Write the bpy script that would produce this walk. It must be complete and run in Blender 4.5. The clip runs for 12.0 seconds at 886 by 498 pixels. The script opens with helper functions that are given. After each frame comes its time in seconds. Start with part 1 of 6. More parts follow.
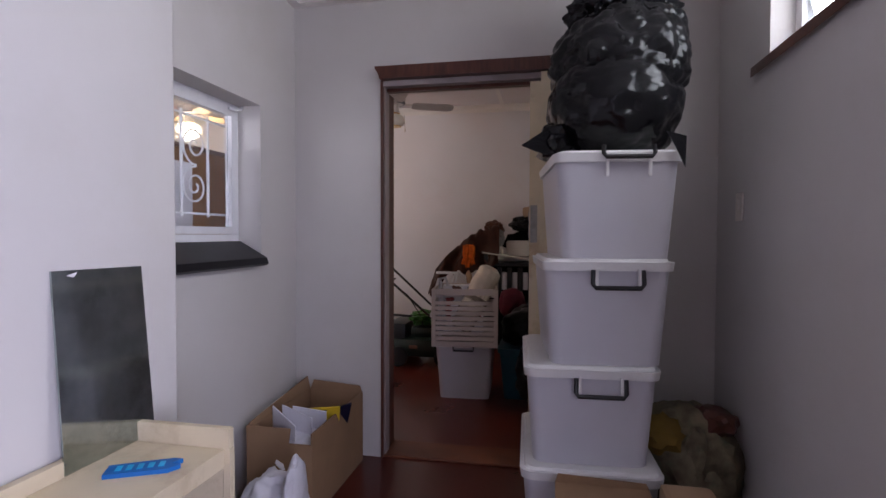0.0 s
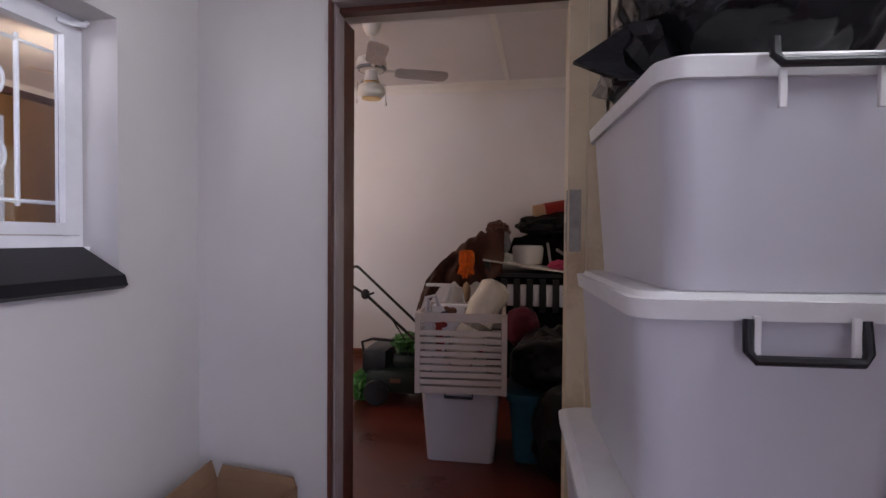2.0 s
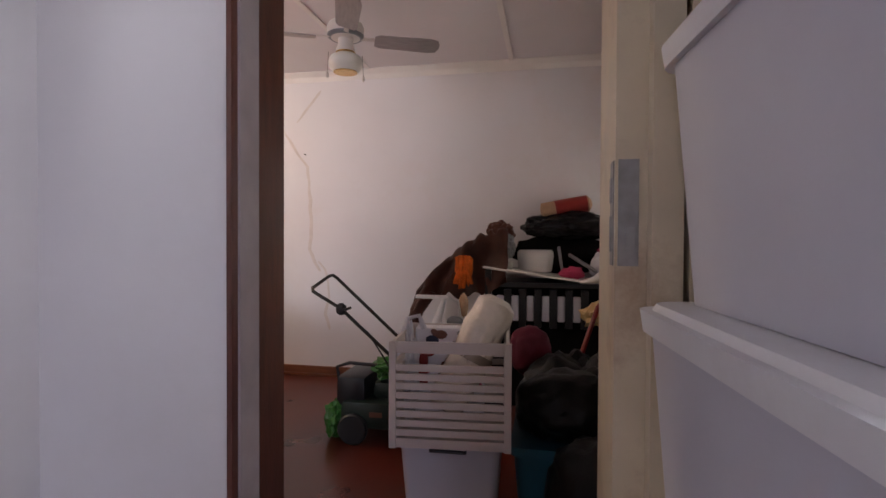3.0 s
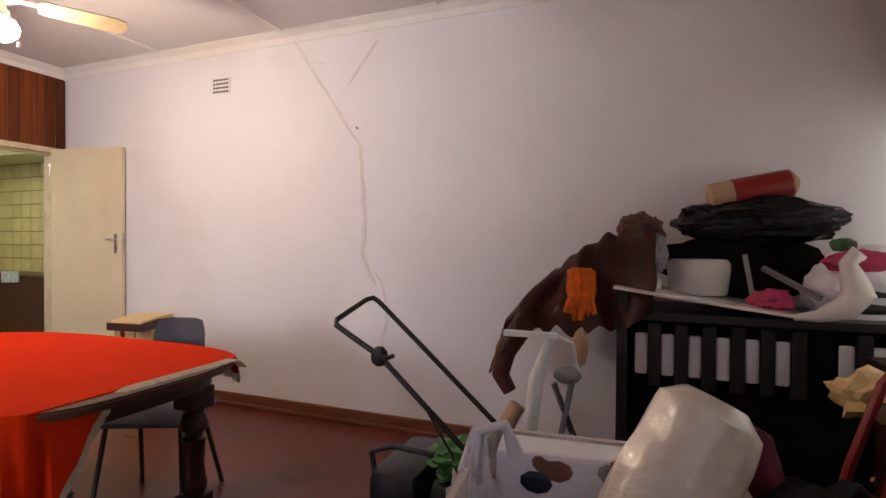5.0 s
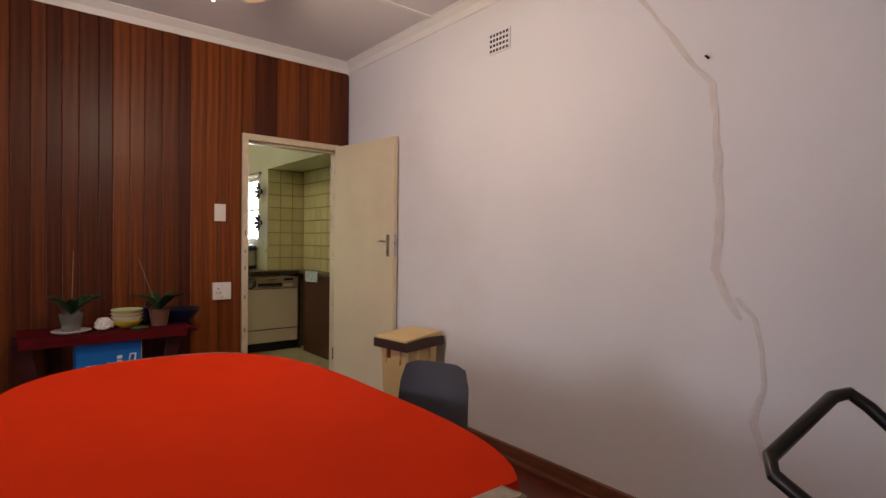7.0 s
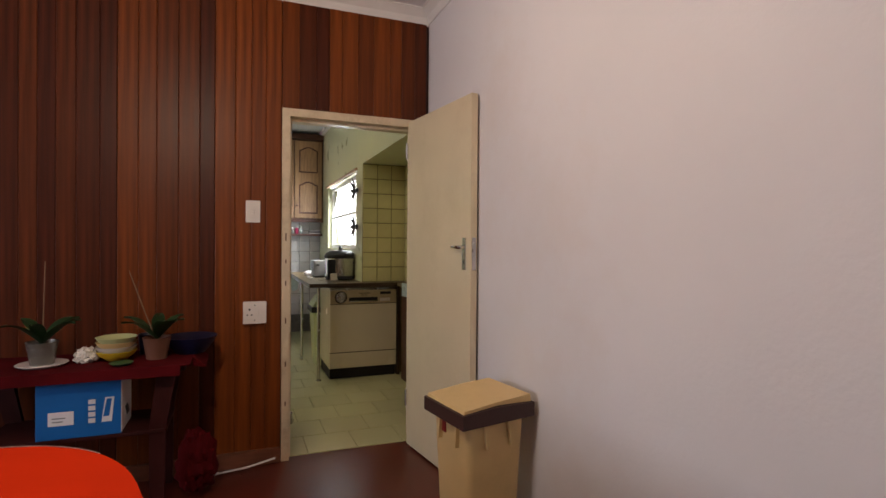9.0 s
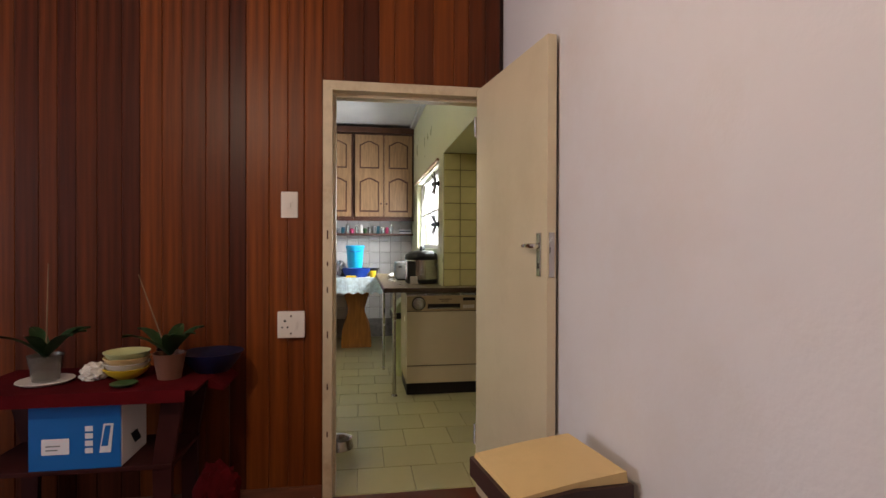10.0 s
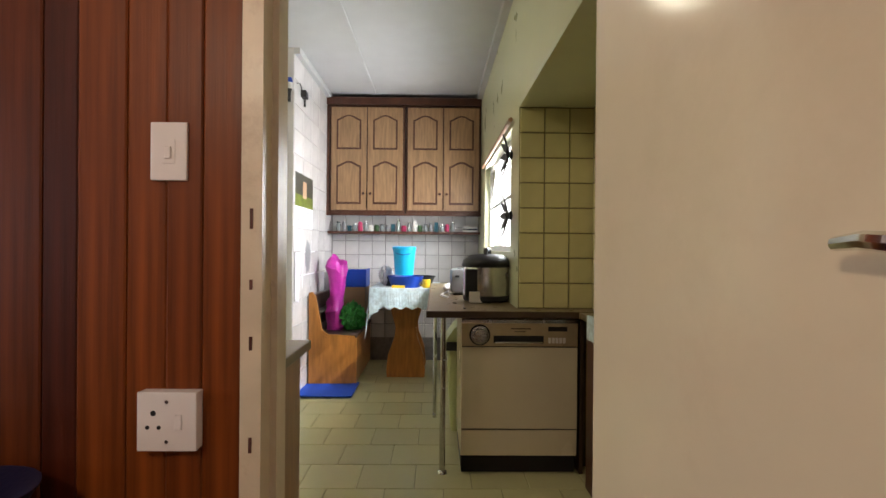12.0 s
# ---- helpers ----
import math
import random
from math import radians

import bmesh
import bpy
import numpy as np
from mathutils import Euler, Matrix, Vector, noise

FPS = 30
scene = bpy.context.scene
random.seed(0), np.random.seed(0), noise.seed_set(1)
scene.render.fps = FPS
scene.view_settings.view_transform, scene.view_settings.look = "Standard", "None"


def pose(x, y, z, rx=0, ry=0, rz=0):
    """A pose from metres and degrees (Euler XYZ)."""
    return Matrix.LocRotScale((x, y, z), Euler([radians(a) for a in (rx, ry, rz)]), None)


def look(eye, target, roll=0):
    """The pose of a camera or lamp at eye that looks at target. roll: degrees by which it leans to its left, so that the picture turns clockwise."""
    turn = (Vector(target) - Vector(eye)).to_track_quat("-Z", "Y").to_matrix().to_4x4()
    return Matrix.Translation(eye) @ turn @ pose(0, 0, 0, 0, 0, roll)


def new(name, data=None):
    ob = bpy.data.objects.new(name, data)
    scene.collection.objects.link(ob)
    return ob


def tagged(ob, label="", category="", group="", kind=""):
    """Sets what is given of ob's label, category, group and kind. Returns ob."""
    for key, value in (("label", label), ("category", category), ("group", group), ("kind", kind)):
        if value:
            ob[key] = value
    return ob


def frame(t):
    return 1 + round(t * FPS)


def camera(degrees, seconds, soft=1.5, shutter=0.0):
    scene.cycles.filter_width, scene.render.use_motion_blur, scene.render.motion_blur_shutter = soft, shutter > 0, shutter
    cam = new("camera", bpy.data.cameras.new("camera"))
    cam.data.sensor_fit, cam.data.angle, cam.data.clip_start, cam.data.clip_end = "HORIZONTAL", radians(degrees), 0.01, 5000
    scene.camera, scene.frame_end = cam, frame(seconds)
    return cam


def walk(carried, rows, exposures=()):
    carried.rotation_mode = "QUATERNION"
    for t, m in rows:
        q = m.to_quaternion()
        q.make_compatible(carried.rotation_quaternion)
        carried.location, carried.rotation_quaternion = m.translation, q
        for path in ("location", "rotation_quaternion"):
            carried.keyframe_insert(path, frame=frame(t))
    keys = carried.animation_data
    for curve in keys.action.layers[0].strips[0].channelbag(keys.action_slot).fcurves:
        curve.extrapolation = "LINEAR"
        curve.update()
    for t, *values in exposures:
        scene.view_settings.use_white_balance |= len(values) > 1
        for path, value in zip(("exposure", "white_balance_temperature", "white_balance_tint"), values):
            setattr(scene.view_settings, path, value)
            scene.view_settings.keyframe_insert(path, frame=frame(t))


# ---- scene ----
cam = camera(80.60, 12.0)
# seconds, x, y, z, yaw, pitch, roll
ROWS = [
    (0.0, 0.006, 0.000, 1.241, 11.29, -1.61, -0.13),
    (0.5, -0.055, 0.236, 1.242, 11.29, -1.62, -0.25),
    (1.0, -0.080, 0.516, 1.242, 11.18, -1.62, -0.32),
    (1.5, -0.111, 0.787, 1.238, 10.95, -1.41, -0.33),
    (2.0, -0.153, 1.046, 1.241, 11.03, -1.28, -0.42),
    (2.5, -0.180, 1.368, 1.243, 11.27, -1.04, -0.36),
    (4.5, -0.380, 2.766, 1.248, 15.18, -0.80, -0.39),
    (5.0, -0.523, 3.065, 1.247, 21.67, -0.75, -0.39),
    (5.5, -0.691, 3.325, 1.247, 29.75, -0.72, -0.48),
    (6.0, -0.882, 3.550, 1.248, 38.22, -0.76, -0.43),
    (6.5, -1.139, 3.745, 1.255, 44.99, -0.68, -0.60),
    (7.0, -1.404, 3.980, 1.253, 50.89, -0.83, -0.67),
    (9.0, -2.244, 5.046, 1.258, 68.55, -0.36, -0.40),
    (9.5, -2.474, 5.279, 1.257, 74.18, -0.26, -0.13),
    (10.0, -2.809, 5.460, 1.250, 80.95, -0.35, -0.16),
    (10.5, -3.139, 5.564, 1.248, 83.83, -0.39, -0.26),
    (11.0, -3.545, 5.645, 1.254, 86.48, -0.22, -0.21),
    (11.5, -3.926, 5.671, 1.248, 88.41, -0.19, -0.19),
    (12.0, -4.272, 5.700, 1.243, 89.21, -0.13, -0.48),
]
EXPOSURES = [(0.0, -0.05), (2.0, 0.22), (3.2, 0.5), (4.3, 0.80), (5.0, 0.60), (6.0, 0.10), (9.0, -0.02), (12.0, 0.12)]
walk(cam, [(t, pose(x, y, z, 90 + pitch, roll, yaw)) for t, x, y, z, yaw, pitch, roll in ROWS], EXPOSURES)

# ---- light ----
world = bpy.data.worlds.new("world")
scene.world = world
world.use_nodes = True
wn = world.node_tree
sky = wn.nodes.new("ShaderNodeTexSky")
sky.sky_type, sky.sun_disc = "NISHITA", False
sky.sun_elevation, sky.sun_rotation = radians(40), radians(-30)
wn.nodes["Background"].inputs[1].default_value = 0.1
wn.links.new(sky.outputs[0], wn.nodes["Background"].inputs[0])


def area(name, eye, target, w, h, watts, colour, spread=180):
    lamp = bpy.data.lights.new(name, "AREA")
    lamp.spread = radians(spread)
    lamp.shape, lamp.size, lamp.size_y, lamp.energy, lamp.color = "RECTANGLE", w, h, watts, colour
    ob = new(name, lamp)
    ob.matrix_world = look(eye, target)
    return ob


def bulb(name, at, watts, colour, size=0.05):
    lamp = bpy.data.lights.new(name, "POINT")
    lamp.energy, lamp.color, lamp.shadow_soft_size = watts, colour, size
    ob = new(name, lamp)
    ob.location = at
    return ob


sun = new("sun", bpy.data.lights.new("sun", "SUN"))
sun.data.energy, sun.data.angle, sun.data.color = 2.0, radians(0.6), (1, 0.95, 0.88)
sun.matrix_world = look((0, 0, 0), (-0.35, -0.6, -0.6))
COOL, WARM = (0.70, 0.71, 1.0), (1.0, 0.80, 0.62)
# added fill from an assumed, unseen opening; brightens the porch's left wall
area("daylight_added_side_opening", (0.93, -0.75, 1.15), (-1.1, 0.05, 0.45), 0.95, 1.7, 44, COOL, 125)
area("daylight_high_window", (0.98, 1.5, 2.2), (-1.0, 1.2, 1.7), 1.2, 0.5, 16, (0.88, 0.90, 1.0))
area("daylight_east_window", (0.86, 4.6, 1.35), (-2.0, 4.6, 1.2), 2.6, 0.85, 34, (1.0, 0.95, 0.90))
# fill for the dining room's north wall, through an assumed, unseen south window
area("daylight_added_south_window", (-2.7, 0.1, 1.5), (-2.3, 4, 1.4), 1.7, 1.1, 72, (0.88, 0.89, 1.0))
area("daylight_kitchen_window", (-8.4, 6.42, 1.65), (-8.0, 4.5, 1.2), 1.7, 0.8, 56, (0.94, 0.97, 1.0))
bulb("fan_lamp_glow", (-3.50, 4.63, 2.24), 36, WARM, 0.07)
bulb("kitchen_lamp_glow", (-6.7, 4.75, 2.62), 8.5, (1.0, 0.93, 0.72), 0.1)

# ---- materials ----


def material(name, colour, rough=0.6, metal=0.0, vary=0.12, scale=6.0, bump=0.15, fine=120.0, spread=0.0, dirt=None,
             dirt_amount=0.0, stretch=(1, 1, 1), transmission=0.0, ior=1.45, coat=0.0, emit=0.0, bump_distance=0.004, alpha=1.0,
             sheen=0.0, colour2=None):
    m = bpy.data.materials.new(name)
    m.use_nodes = True
    nt = m.node_tree
    n, li = nt.nodes, nt.links
    b = n["Principled BSDF"]
    b.inputs["Roughness"].default_value = rough
    b.inputs["Metallic"].default_value = metal
    b.inputs["IOR"].default_value = ior
    b.inputs["Transmission Weight"].default_value = transmission
    b.inputs["Coat Weight"].default_value = coat
    b.inputs["Alpha"].default_value = alpha
    b.inputs["Sheen Weight"].default_value = sheen
    tex = n.new("ShaderNodeTexCoord")
    mp = n.new("ShaderNodeMapping")
    mp.inputs["Scale"].default_value = stretch
    li.new(tex.outputs["Object"], mp.inputs[0])
    big = n.new("ShaderNodeTexNoise")
    big.inputs["Scale"].default_value, big.inputs["Detail"].default_value = scale, 6
    small = n.new("ShaderNodeTexNoise")
    small.inputs["Scale"].default_value, small.inputs["Detail"].default_value = fine, 4
    li.new(mp.outputs[0], big.inputs[0])
    li.new(mp.outputs[0], small.inputs[0])
    ramp = n.new("ShaderNodeMapRange")
    ramp.inputs["From Min"].default_value, ramp.inputs["From Max"].default_value = 0.3, 0.7
    ramp.inputs["To Min"].default_value, ramp.inputs["To Max"].default_value = 1 - vary, 1 + vary
    li.new(big.outputs[0], ramp.inputs[0])
    mul = n.new("ShaderNodeVectorMath")
    mul.operation = "SCALE"
    mul.inputs[0].default_value = colour
    if colour2:
        each = n.new("ShaderNodeObjectInfo")
        blend = n.new("ShaderNodeMix")
        blend.data_type = "RGBA"
        blend.inputs[6].default_value, blend.inputs[7].default_value = (*colour, 1), (*colour2, 1)
        li.new(each.outputs["Random"], blend.inputs[0])
        li.new(blend.outputs[2], mul.inputs[0])
    value = ramp.outputs[0]
    if spread:
        info = n.new("ShaderNodeObjectInfo")
        r2 = n.new("ShaderNodeMapRange")
        r2.inputs["To Min"].default_value, r2.inputs["To Max"].default_value = 1 - spread, 1 + spread
        li.new(info.outputs["Random"], r2.inputs[0])
        mm = n.new("ShaderNodeMath")
        mm.operation = "MULTIPLY"
        li.new(value, mm.inputs[0])
        li.new(r2.outputs[0], mm.inputs[1])
        value = mm.outputs[0]
    li.new(value, mul.inputs["Scale"])
    out = mul.outputs[0]
    if dirt:
        spots = n.new("ShaderNodeTexNoise")
        spots.inputs["Scale"].default_value, spots.inputs["Detail"].default_value = scale * 0.6, 9
        spots.inputs["Roughness"].default_value = 0.7
        li.new(mp.outputs[0], spots.inputs[0])
        r3 = n.new("ShaderNodeMapRange")
        r3.inputs["From Min"].default_value, r3.inputs["From Max"].default_value = 0.52, 0.75
        r3.inputs["To Max"].default_value = dirt_amount
        li.new(spots.outputs[0], r3.inputs[0])
        mix = n.new("ShaderNodeMix")
        mix.data_type = "RGBA"
        li.new(r3.outputs[0], mix.inputs[0])
        li.new(out, mix.inputs[6])
        mix.inputs[7].default_value = (*dirt, 1)
        out = mix.outputs[2]
    li.new(out, b.inputs["Base Color"])
    if emit:
        b.inputs["Emission Color"].default_value = (*colour, 1)
        b.inputs["Emission Strength"].default_value = emit
    rr = n.new("ShaderNodeMapRange")
    rr.inputs["To Min"].default_value, rr.inputs["To Max"].default_value = max(0.0, rough - 0.08), min(1.0, rough + 0.08)
    li.new(big.outputs[0], rr.inputs[0])
    li.new(rr.outputs[0], b.inputs["Roughness"])
    if bump:
        bp = n.new("ShaderNodeBump")
        bp.inputs["Strength"].default_value, bp.inputs["Distance"].default_value = bump, bump_distance
        li.new(small.outputs[0], bp.inputs["Height"])
        li.new(bp.outputs[0], b.inputs["Normal"])
    return m


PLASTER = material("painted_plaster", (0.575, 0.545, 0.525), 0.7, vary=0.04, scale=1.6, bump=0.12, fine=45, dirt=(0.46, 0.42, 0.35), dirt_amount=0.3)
PLASTER_ROOM = material("warm_white_plaster", (0.73, 0.70, 0.715), 0.65, vary=0.04, scale=1.2, bump=0.22, fine=60, dirt=(0.64, 0.54, 0.47), dirt_amount=0.45)
CEILING = material("ceiling_board", (0.72, 0.68, 0.69), 0.8, vary=0.03, scale=2, bump=0.08)
CORNICE = material("cornice_paint", (0.78, 0.74, 0.71), 0.6, vary=0.03, bump=0.05)
CRACK = material("crack_filler", (0.66, 0.60, 0.57), 0.85, vary=0.06, scale=14, bump=0.4, fine=90)
RED_FLOOR = material("red_polished_cement", (0.095, 0.017, 0.010), 0.30, vary=0.22, scale=2.0, bump=0.06, fine=40, dirt=(0.055, 0.012, 0.009), dirt_amount=0.35)
FRAME_GREY = material("faded_grey_mauve_paint", (0.30, 0.25, 0.25), 0.5, vary=0.15, scale=9, bump=0.1)
SKIRT = material("skirting_wood", (0.16, 0.055, 0.028), 0.45, vary=0.3, scale=5, stretch=(1, 1, 6), bump=0.1)
FRAME_WOOD = material("dark_red_frame_wood", (0.085, 0.028, 0.018), 0.38, vary=0.3, scale=8, stretch=(6, 6, 0.7), bump=0.15, fine=60)
PANEL = material("varnished_mahogany", (0.054, 0.0105, 0.0035), 0.40, ior=1.30, vary=0.42, scale=6, stretch=(6, 6, 0.22), bump=0.10, fine=40, colour2=(0.19, 0.046, 0.0065))
PANEL_DARK = material("panel_backing", (0.030, 0.010, 0.006), 0.6, bump=0)
CREAM = material("cream_gloss_paint", (0.68, 0.58, 0.40), 0.15, vary=0.04, scale=3, bump=0.05, fine=25, dirt=(0.42, 0.32, 0.18), dirt_amount=0.25)
CREAM_FRAME = material("worn_cream_frame", (0.62, 0.52, 0.36), 0.35, vary=0.08, scale=8, bump=0.1, dirt=(0.25, 0.12, 0.06), dirt_amount=0.6)
WHITE_PAINT = material("white_window_paint", (0.74, 0.73, 0.74), 0.4, vary=0.05, scale=12, bump=0.1)
CUPBOARD = material("brown_hardboard", (0.25, 0.11, 0.032), 0.5, vary=0.2, scale=4, stretch=(1, 3, 0.5), bump=0.08)
SLATE = material("black_sill_tile", (0.012, 0.011, 0.013), 0.32, ior=1.28, vary=0.2, bump=0.1)
STEEL = material("brushed_steel", (0.55, 0.54, 0.52), 0.25, 1.0, vary=0.1, scale=20, bump=0.03)
WORN_STEEL = material("worn_steel", (0.30, 0.29, 0.27), 0.55, 0.6, vary=0.2, scale=30, bump=0.1)
CHROME = material("chrome", (0.75, 0.74, 0.72), 0.12, 1.0, vary=0.03, bump=0)
BRASS = material("brass", (0.75, 0.50, 0.18), 0.25, 1.0, vary=0.05, bump=0)
BIN_PLASTIC = material("white_translucent_plastic", (0.53, 0.52, 0.56), 0.38, vary=0.03, scale=3, bump=0.04, dirt=(0.50, 0.46, 0.42), dirt_amount=0.2)
LID_PLASTIC = material("white_lid_plastic", (0.70, 0.69, 0.68), 0.4, vary=0.04, bump=0.04, dirt=(0.45, 0.40, 0.34), dirt_amount=0.3)
BLACK_PLASTIC = material("black_plastic", (0.014, 0.013, 0.014), 0.4, vary=0.2, bump=0.05)
BAG_BLACK = material("black_bag_film", (0.006, 0.006, 0.007), 0.20, ior=1.36, vary=0.2, bump=0.5, fine=8, bump_distance=0.016, stretch=(0.6, 0.6, 2.2))
CARD = material("brown_cardboard", (0.26, 0.155, 0.085), 0.85, vary=0.12, scale=5, bump=0.12, dirt=(0.17, 0.10, 0.055), dirt_amount=0.4)
CARD_EDGE = material("cardboard_edge", (0.34, 0.22, 0.13), 0.9, bump=0.1)
BAG_WHITE = material("thin_white_bag_film", (0.62, 0.60, 0.64), 0.35, vary=0.1, bump=0.4, fine=18, bump_distance=0.015, transmission=0.15)
PAPER = material("paper", (0.72, 0.70, 0.74), 0.8, vary=0.05, bump=0.05)
YELLOW = material("yellow_plastic", (0.75, 0.52, 0.03), 0.4, vary=0.05)
MIRROR = material("dusty_mirror", (0.40, 0.45, 0.44), 0.10, 1.0, vary=0.25, scale=9, bump=0.0, dirt=(0.16, 0.18, 0.18), dirt_amount=0.8)
LAMINATE = material("yellowed_laminate", (0.62, 0.52, 0.36), 0.5, vary=0.06, scale=7, bump=0.06, dirt=(0.33, 0.22, 0.12), dirt_amount=0.7)
DARK_WOOD = material("dark_turned_wood", (0.030, 0.013, 0.009), 0.33, vary=0.3, scale=10, stretch=(4, 4, 0.6), bump=0.1)
TABLE_EDGE = material("worn_table_edge", (0.075, 0.030, 0.017), 0.32, vary=0.35, scale=8, bump=0.12)
CLOTH_RED = material("orange_red_cloth", (0.52, 0.024, 0.003), 1.0, ior=1.15, vary=0.06, scale=4, bump=0.3, fine=500, bump_distance=0.001)
FRINGE = material("cream_fringe", (0.68, 0.59, 0.47), 0.95, vary=0.15, scale=40, bump=0.5, fine=200)
GREY_SEAT = material("grey_moulded_plastic", (0.11, 0.11, 0.13), 0.5, vary=0.08, bump=0.06)
TUBE = material("dark_tube_steel", (0.05, 0.045, 0.04), 0.35, 0.7, vary=0.2, bump=0.05)
SIDE_WOOD = material("dark_red_side_table_wood", (0.040, 0.009, 0.008), 0.5, ior=1.25, vary=0.3, scale=7, bump=0.08)
SIDEBOARD = material("dark_varnished_sideboard", (0.030, 0.009, 0.006), 0.42, ior=1.3, vary=0.3, scale=6, stretch=(3, 0.6, 3), bump=0.08)
BAG_DULL = material("dull_black_bag_film", (0.005, 0.005, 0.005), 0.42, ior=1.3, vary=0.2, bump=0.6, fine=11, bump_distance=0.016)
CLEAR_WRAP = material("clear_wrapping_film", (0.62, 0.52, 0.42), 0.14, vary=0.15, scale=9, bump=0.3, fine=24, bump_distance=0.008, transmission=0.55)
BIN_CREAM = material("cream_bin_plastic", (0.70, 0.50, 0.23), 0.45, vary=0.05, bump=0.05, dirt=(0.45, 0.30, 0.13), dirt_amount=0.3)
BIN_BROWN = material("brown_bin_plastic", (0.055, 0.024, 0.020), 0.5, vary=0.1, bump=0.06)
MOWER_GREEN = material("dark_green_mower_shell", (0.012, 0.022, 0.016), 0.35, vary=0.2, bump=0.06)
BAG_GREEN = material("green_bag_film", (0.04, 0.15, 0.025), 0.35, vary=0.15, bump=0.4, fine=18, bump_distance=0.015)
CRATE = material("cream_crate_plastic", (0.50, 0.43, 0.39), 0.45, vary=0.05, bump=0.05)
BUBBLE = material("clear_wrap_over_white", (0.70, 0.62, 0.52), 0.25, vary=0.12, scale=10, bump=0.5, fine=26, bump_distance=0.012, coat=0.5)
TEAL = material("teal_plastic", (0.008, 0.075, 0.105), 0.45, vary=0.1, bump=0.05)
LEATHER = material("dark_brown_leather", (0.085, 0.026, 0.016), 0.45, vary=0.3, scale=9, bump=0.3, fine=45)
ORANGE = material("orange_wool", (0.62, 0.11, 0.01), 0.95, vary=0.25, scale=30, bump=0.6, fine=150)
PINK = material("pink_fabric", (0.50, 0.05, 0.13), 0.8, vary=0.2, bump=0.2)
MAGENTA = material("magenta_bag_film", (0.50, 0.03, 0.34), 0.35, vary=0.2, scale=10, bump=0.4, fine=20, bump_distance=0.012)
CERAMIC = material("white_ceramic", (0.70, 0.66, 0.62), 0.25, vary=0.04, bump=0.02)
SKIN_TONE = material("beige_padding", (0.46, 0.29, 0.18), 0.8, vary=0.1, bump=0.2)
CRIMSON = material("crimson_fabric", (0.10, 0.008, 0.022), 0.9, vary=0.25, bump=0.2)
RED_METAL = material("red_enamel_metal", (0.24, 0.016, 0.014), 0.35, vary=0.15, bump=0.05)
GREY_PLASTIC = material("grey_plastic", (0.22, 0.22, 0.23), 0.4, vary=0.1, bump=0.05)
WINE_CLOTH = material("wine_red_cloth", (0.075, 0.004, 0.006), 0.95, ior=1.15, vary=0.2, scale=9, bump=0.3, fine=250)
BLUE_BOX = material("blue_printed_card", (0.006, 0.12, 0.40), 0.5, vary=0.05, bump=0.05)
LEAF = material("orchid_leaf", (0.035, 0.085, 0.03), 0.4, vary=0.3, scale=12, bump=0.1)
STALK = material("dry_stalk", (0.20, 0.13, 0.07), 0.8, vary=0.2)
CLEAR = material("clear_plastic_pot", (0.30, 0.28, 0.25), 0.15, transmission=0.6, vary=0.1, bump=0.0)
TERRACOTTA = material("brown_pot", (0.16, 0.065, 0.04), 0.6, vary=0.15)
NAVY = material("navy_plastic", (0.005, 0.008, 0.035), 0.35, vary=0.1)
GLASS = material("window_glass", (0.95, 0.97, 0.97), 0.02, transmission=1.0, vary=0.0, bump=0.0)
JAR = material("jar_glass", (0.70, 0.75, 0.75), 0.08, transmission=0.7, vary=0.02, bump=0.0)
LIT_GLASS = material("lit_frosted_bowl", (1.0, 0.80, 0.55), 0.5, vary=0, bump=0, emit=14)
FROSTED = material("frosted_lamp_bowl", (0.72, 0.68, 0.62), 0.3, vary=0.05, bump=0.03)
FAN_WHITE = material("fan_cream_enamel", (0.66, 0.60, 0.56), 0.35, vary=0.05, bump=0.03)
BLADE = material("fan_blade_laminate", (0.42, 0.38, 0.37), 0.5, vary=0.12, scale=10, stretch=(1, 6, 1), bump=0.05)
BLADE_WARM = material("fan_blade_wood_side", (0.45, 0.33, 0.20), 0.5, vary=0.15, scale=10, bump=0.05)
SWITCH = material("switch_plastic", (0.72, 0.66, 0.60), 0.35, vary=0.03, bump=0.02)
# near black: painted shade of holes, gaps and hollows, also black parts
BLACK_AND_SHADE = material("black_and_hole_shade", (0.012, 0.010, 0.009), 0.8, vary=0.1, bump=0)
TILE_CREAM = material("cream_glazed_tile", (0.60, 0.55, 0.28), 0.22, vary=0.06, scale=8, bump=0.06, fine=30, spread=0.07)
TILE_WHITE = material("white_glazed_tile", (0.66, 0.63, 0.62), 0.2, vary=0.05, scale=8, bump=0.06, fine=30, spread=0.06)
GROUT = material("dark_grout", (0.20, 0.17, 0.09), 0.9, vary=0.2, scale=20, bump=0.3)
GROUT_FLOOR = material("worn_floor_grout", (0.30, 0.27, 0.15), 0.9, vary=0.25, scale=9, bump=0.3)
GROUT_GREY = material("grey_grout", (0.26, 0.24, 0.23), 0.9, vary=0.2, scale=20, bump=0.3)
FLOOR_TILE = material("worn_yellow_floor_tile", (0.48, 0.45, 0.25), 0.30, vary=0.05, scale=3, bump=0.0, spread=0.09)
KITCHEN_WALL = material("pale_green_gloss_wall", (0.58, 0.58, 0.38), 0.3, vary=0.05, scale=4, bump=0.08)
KITCHEN_CEILING = material("kitchen_ceiling_paint", (0.56, 0.56, 0.57), 0.6, vary=0.03, bump=0.06)
OAK = material("limed_oak_door", (0.30, 0.175, 0.09), 0.42, vary=0.22, scale=9, stretch=(5, 5, 0.6), bump=0.12, fine=60)
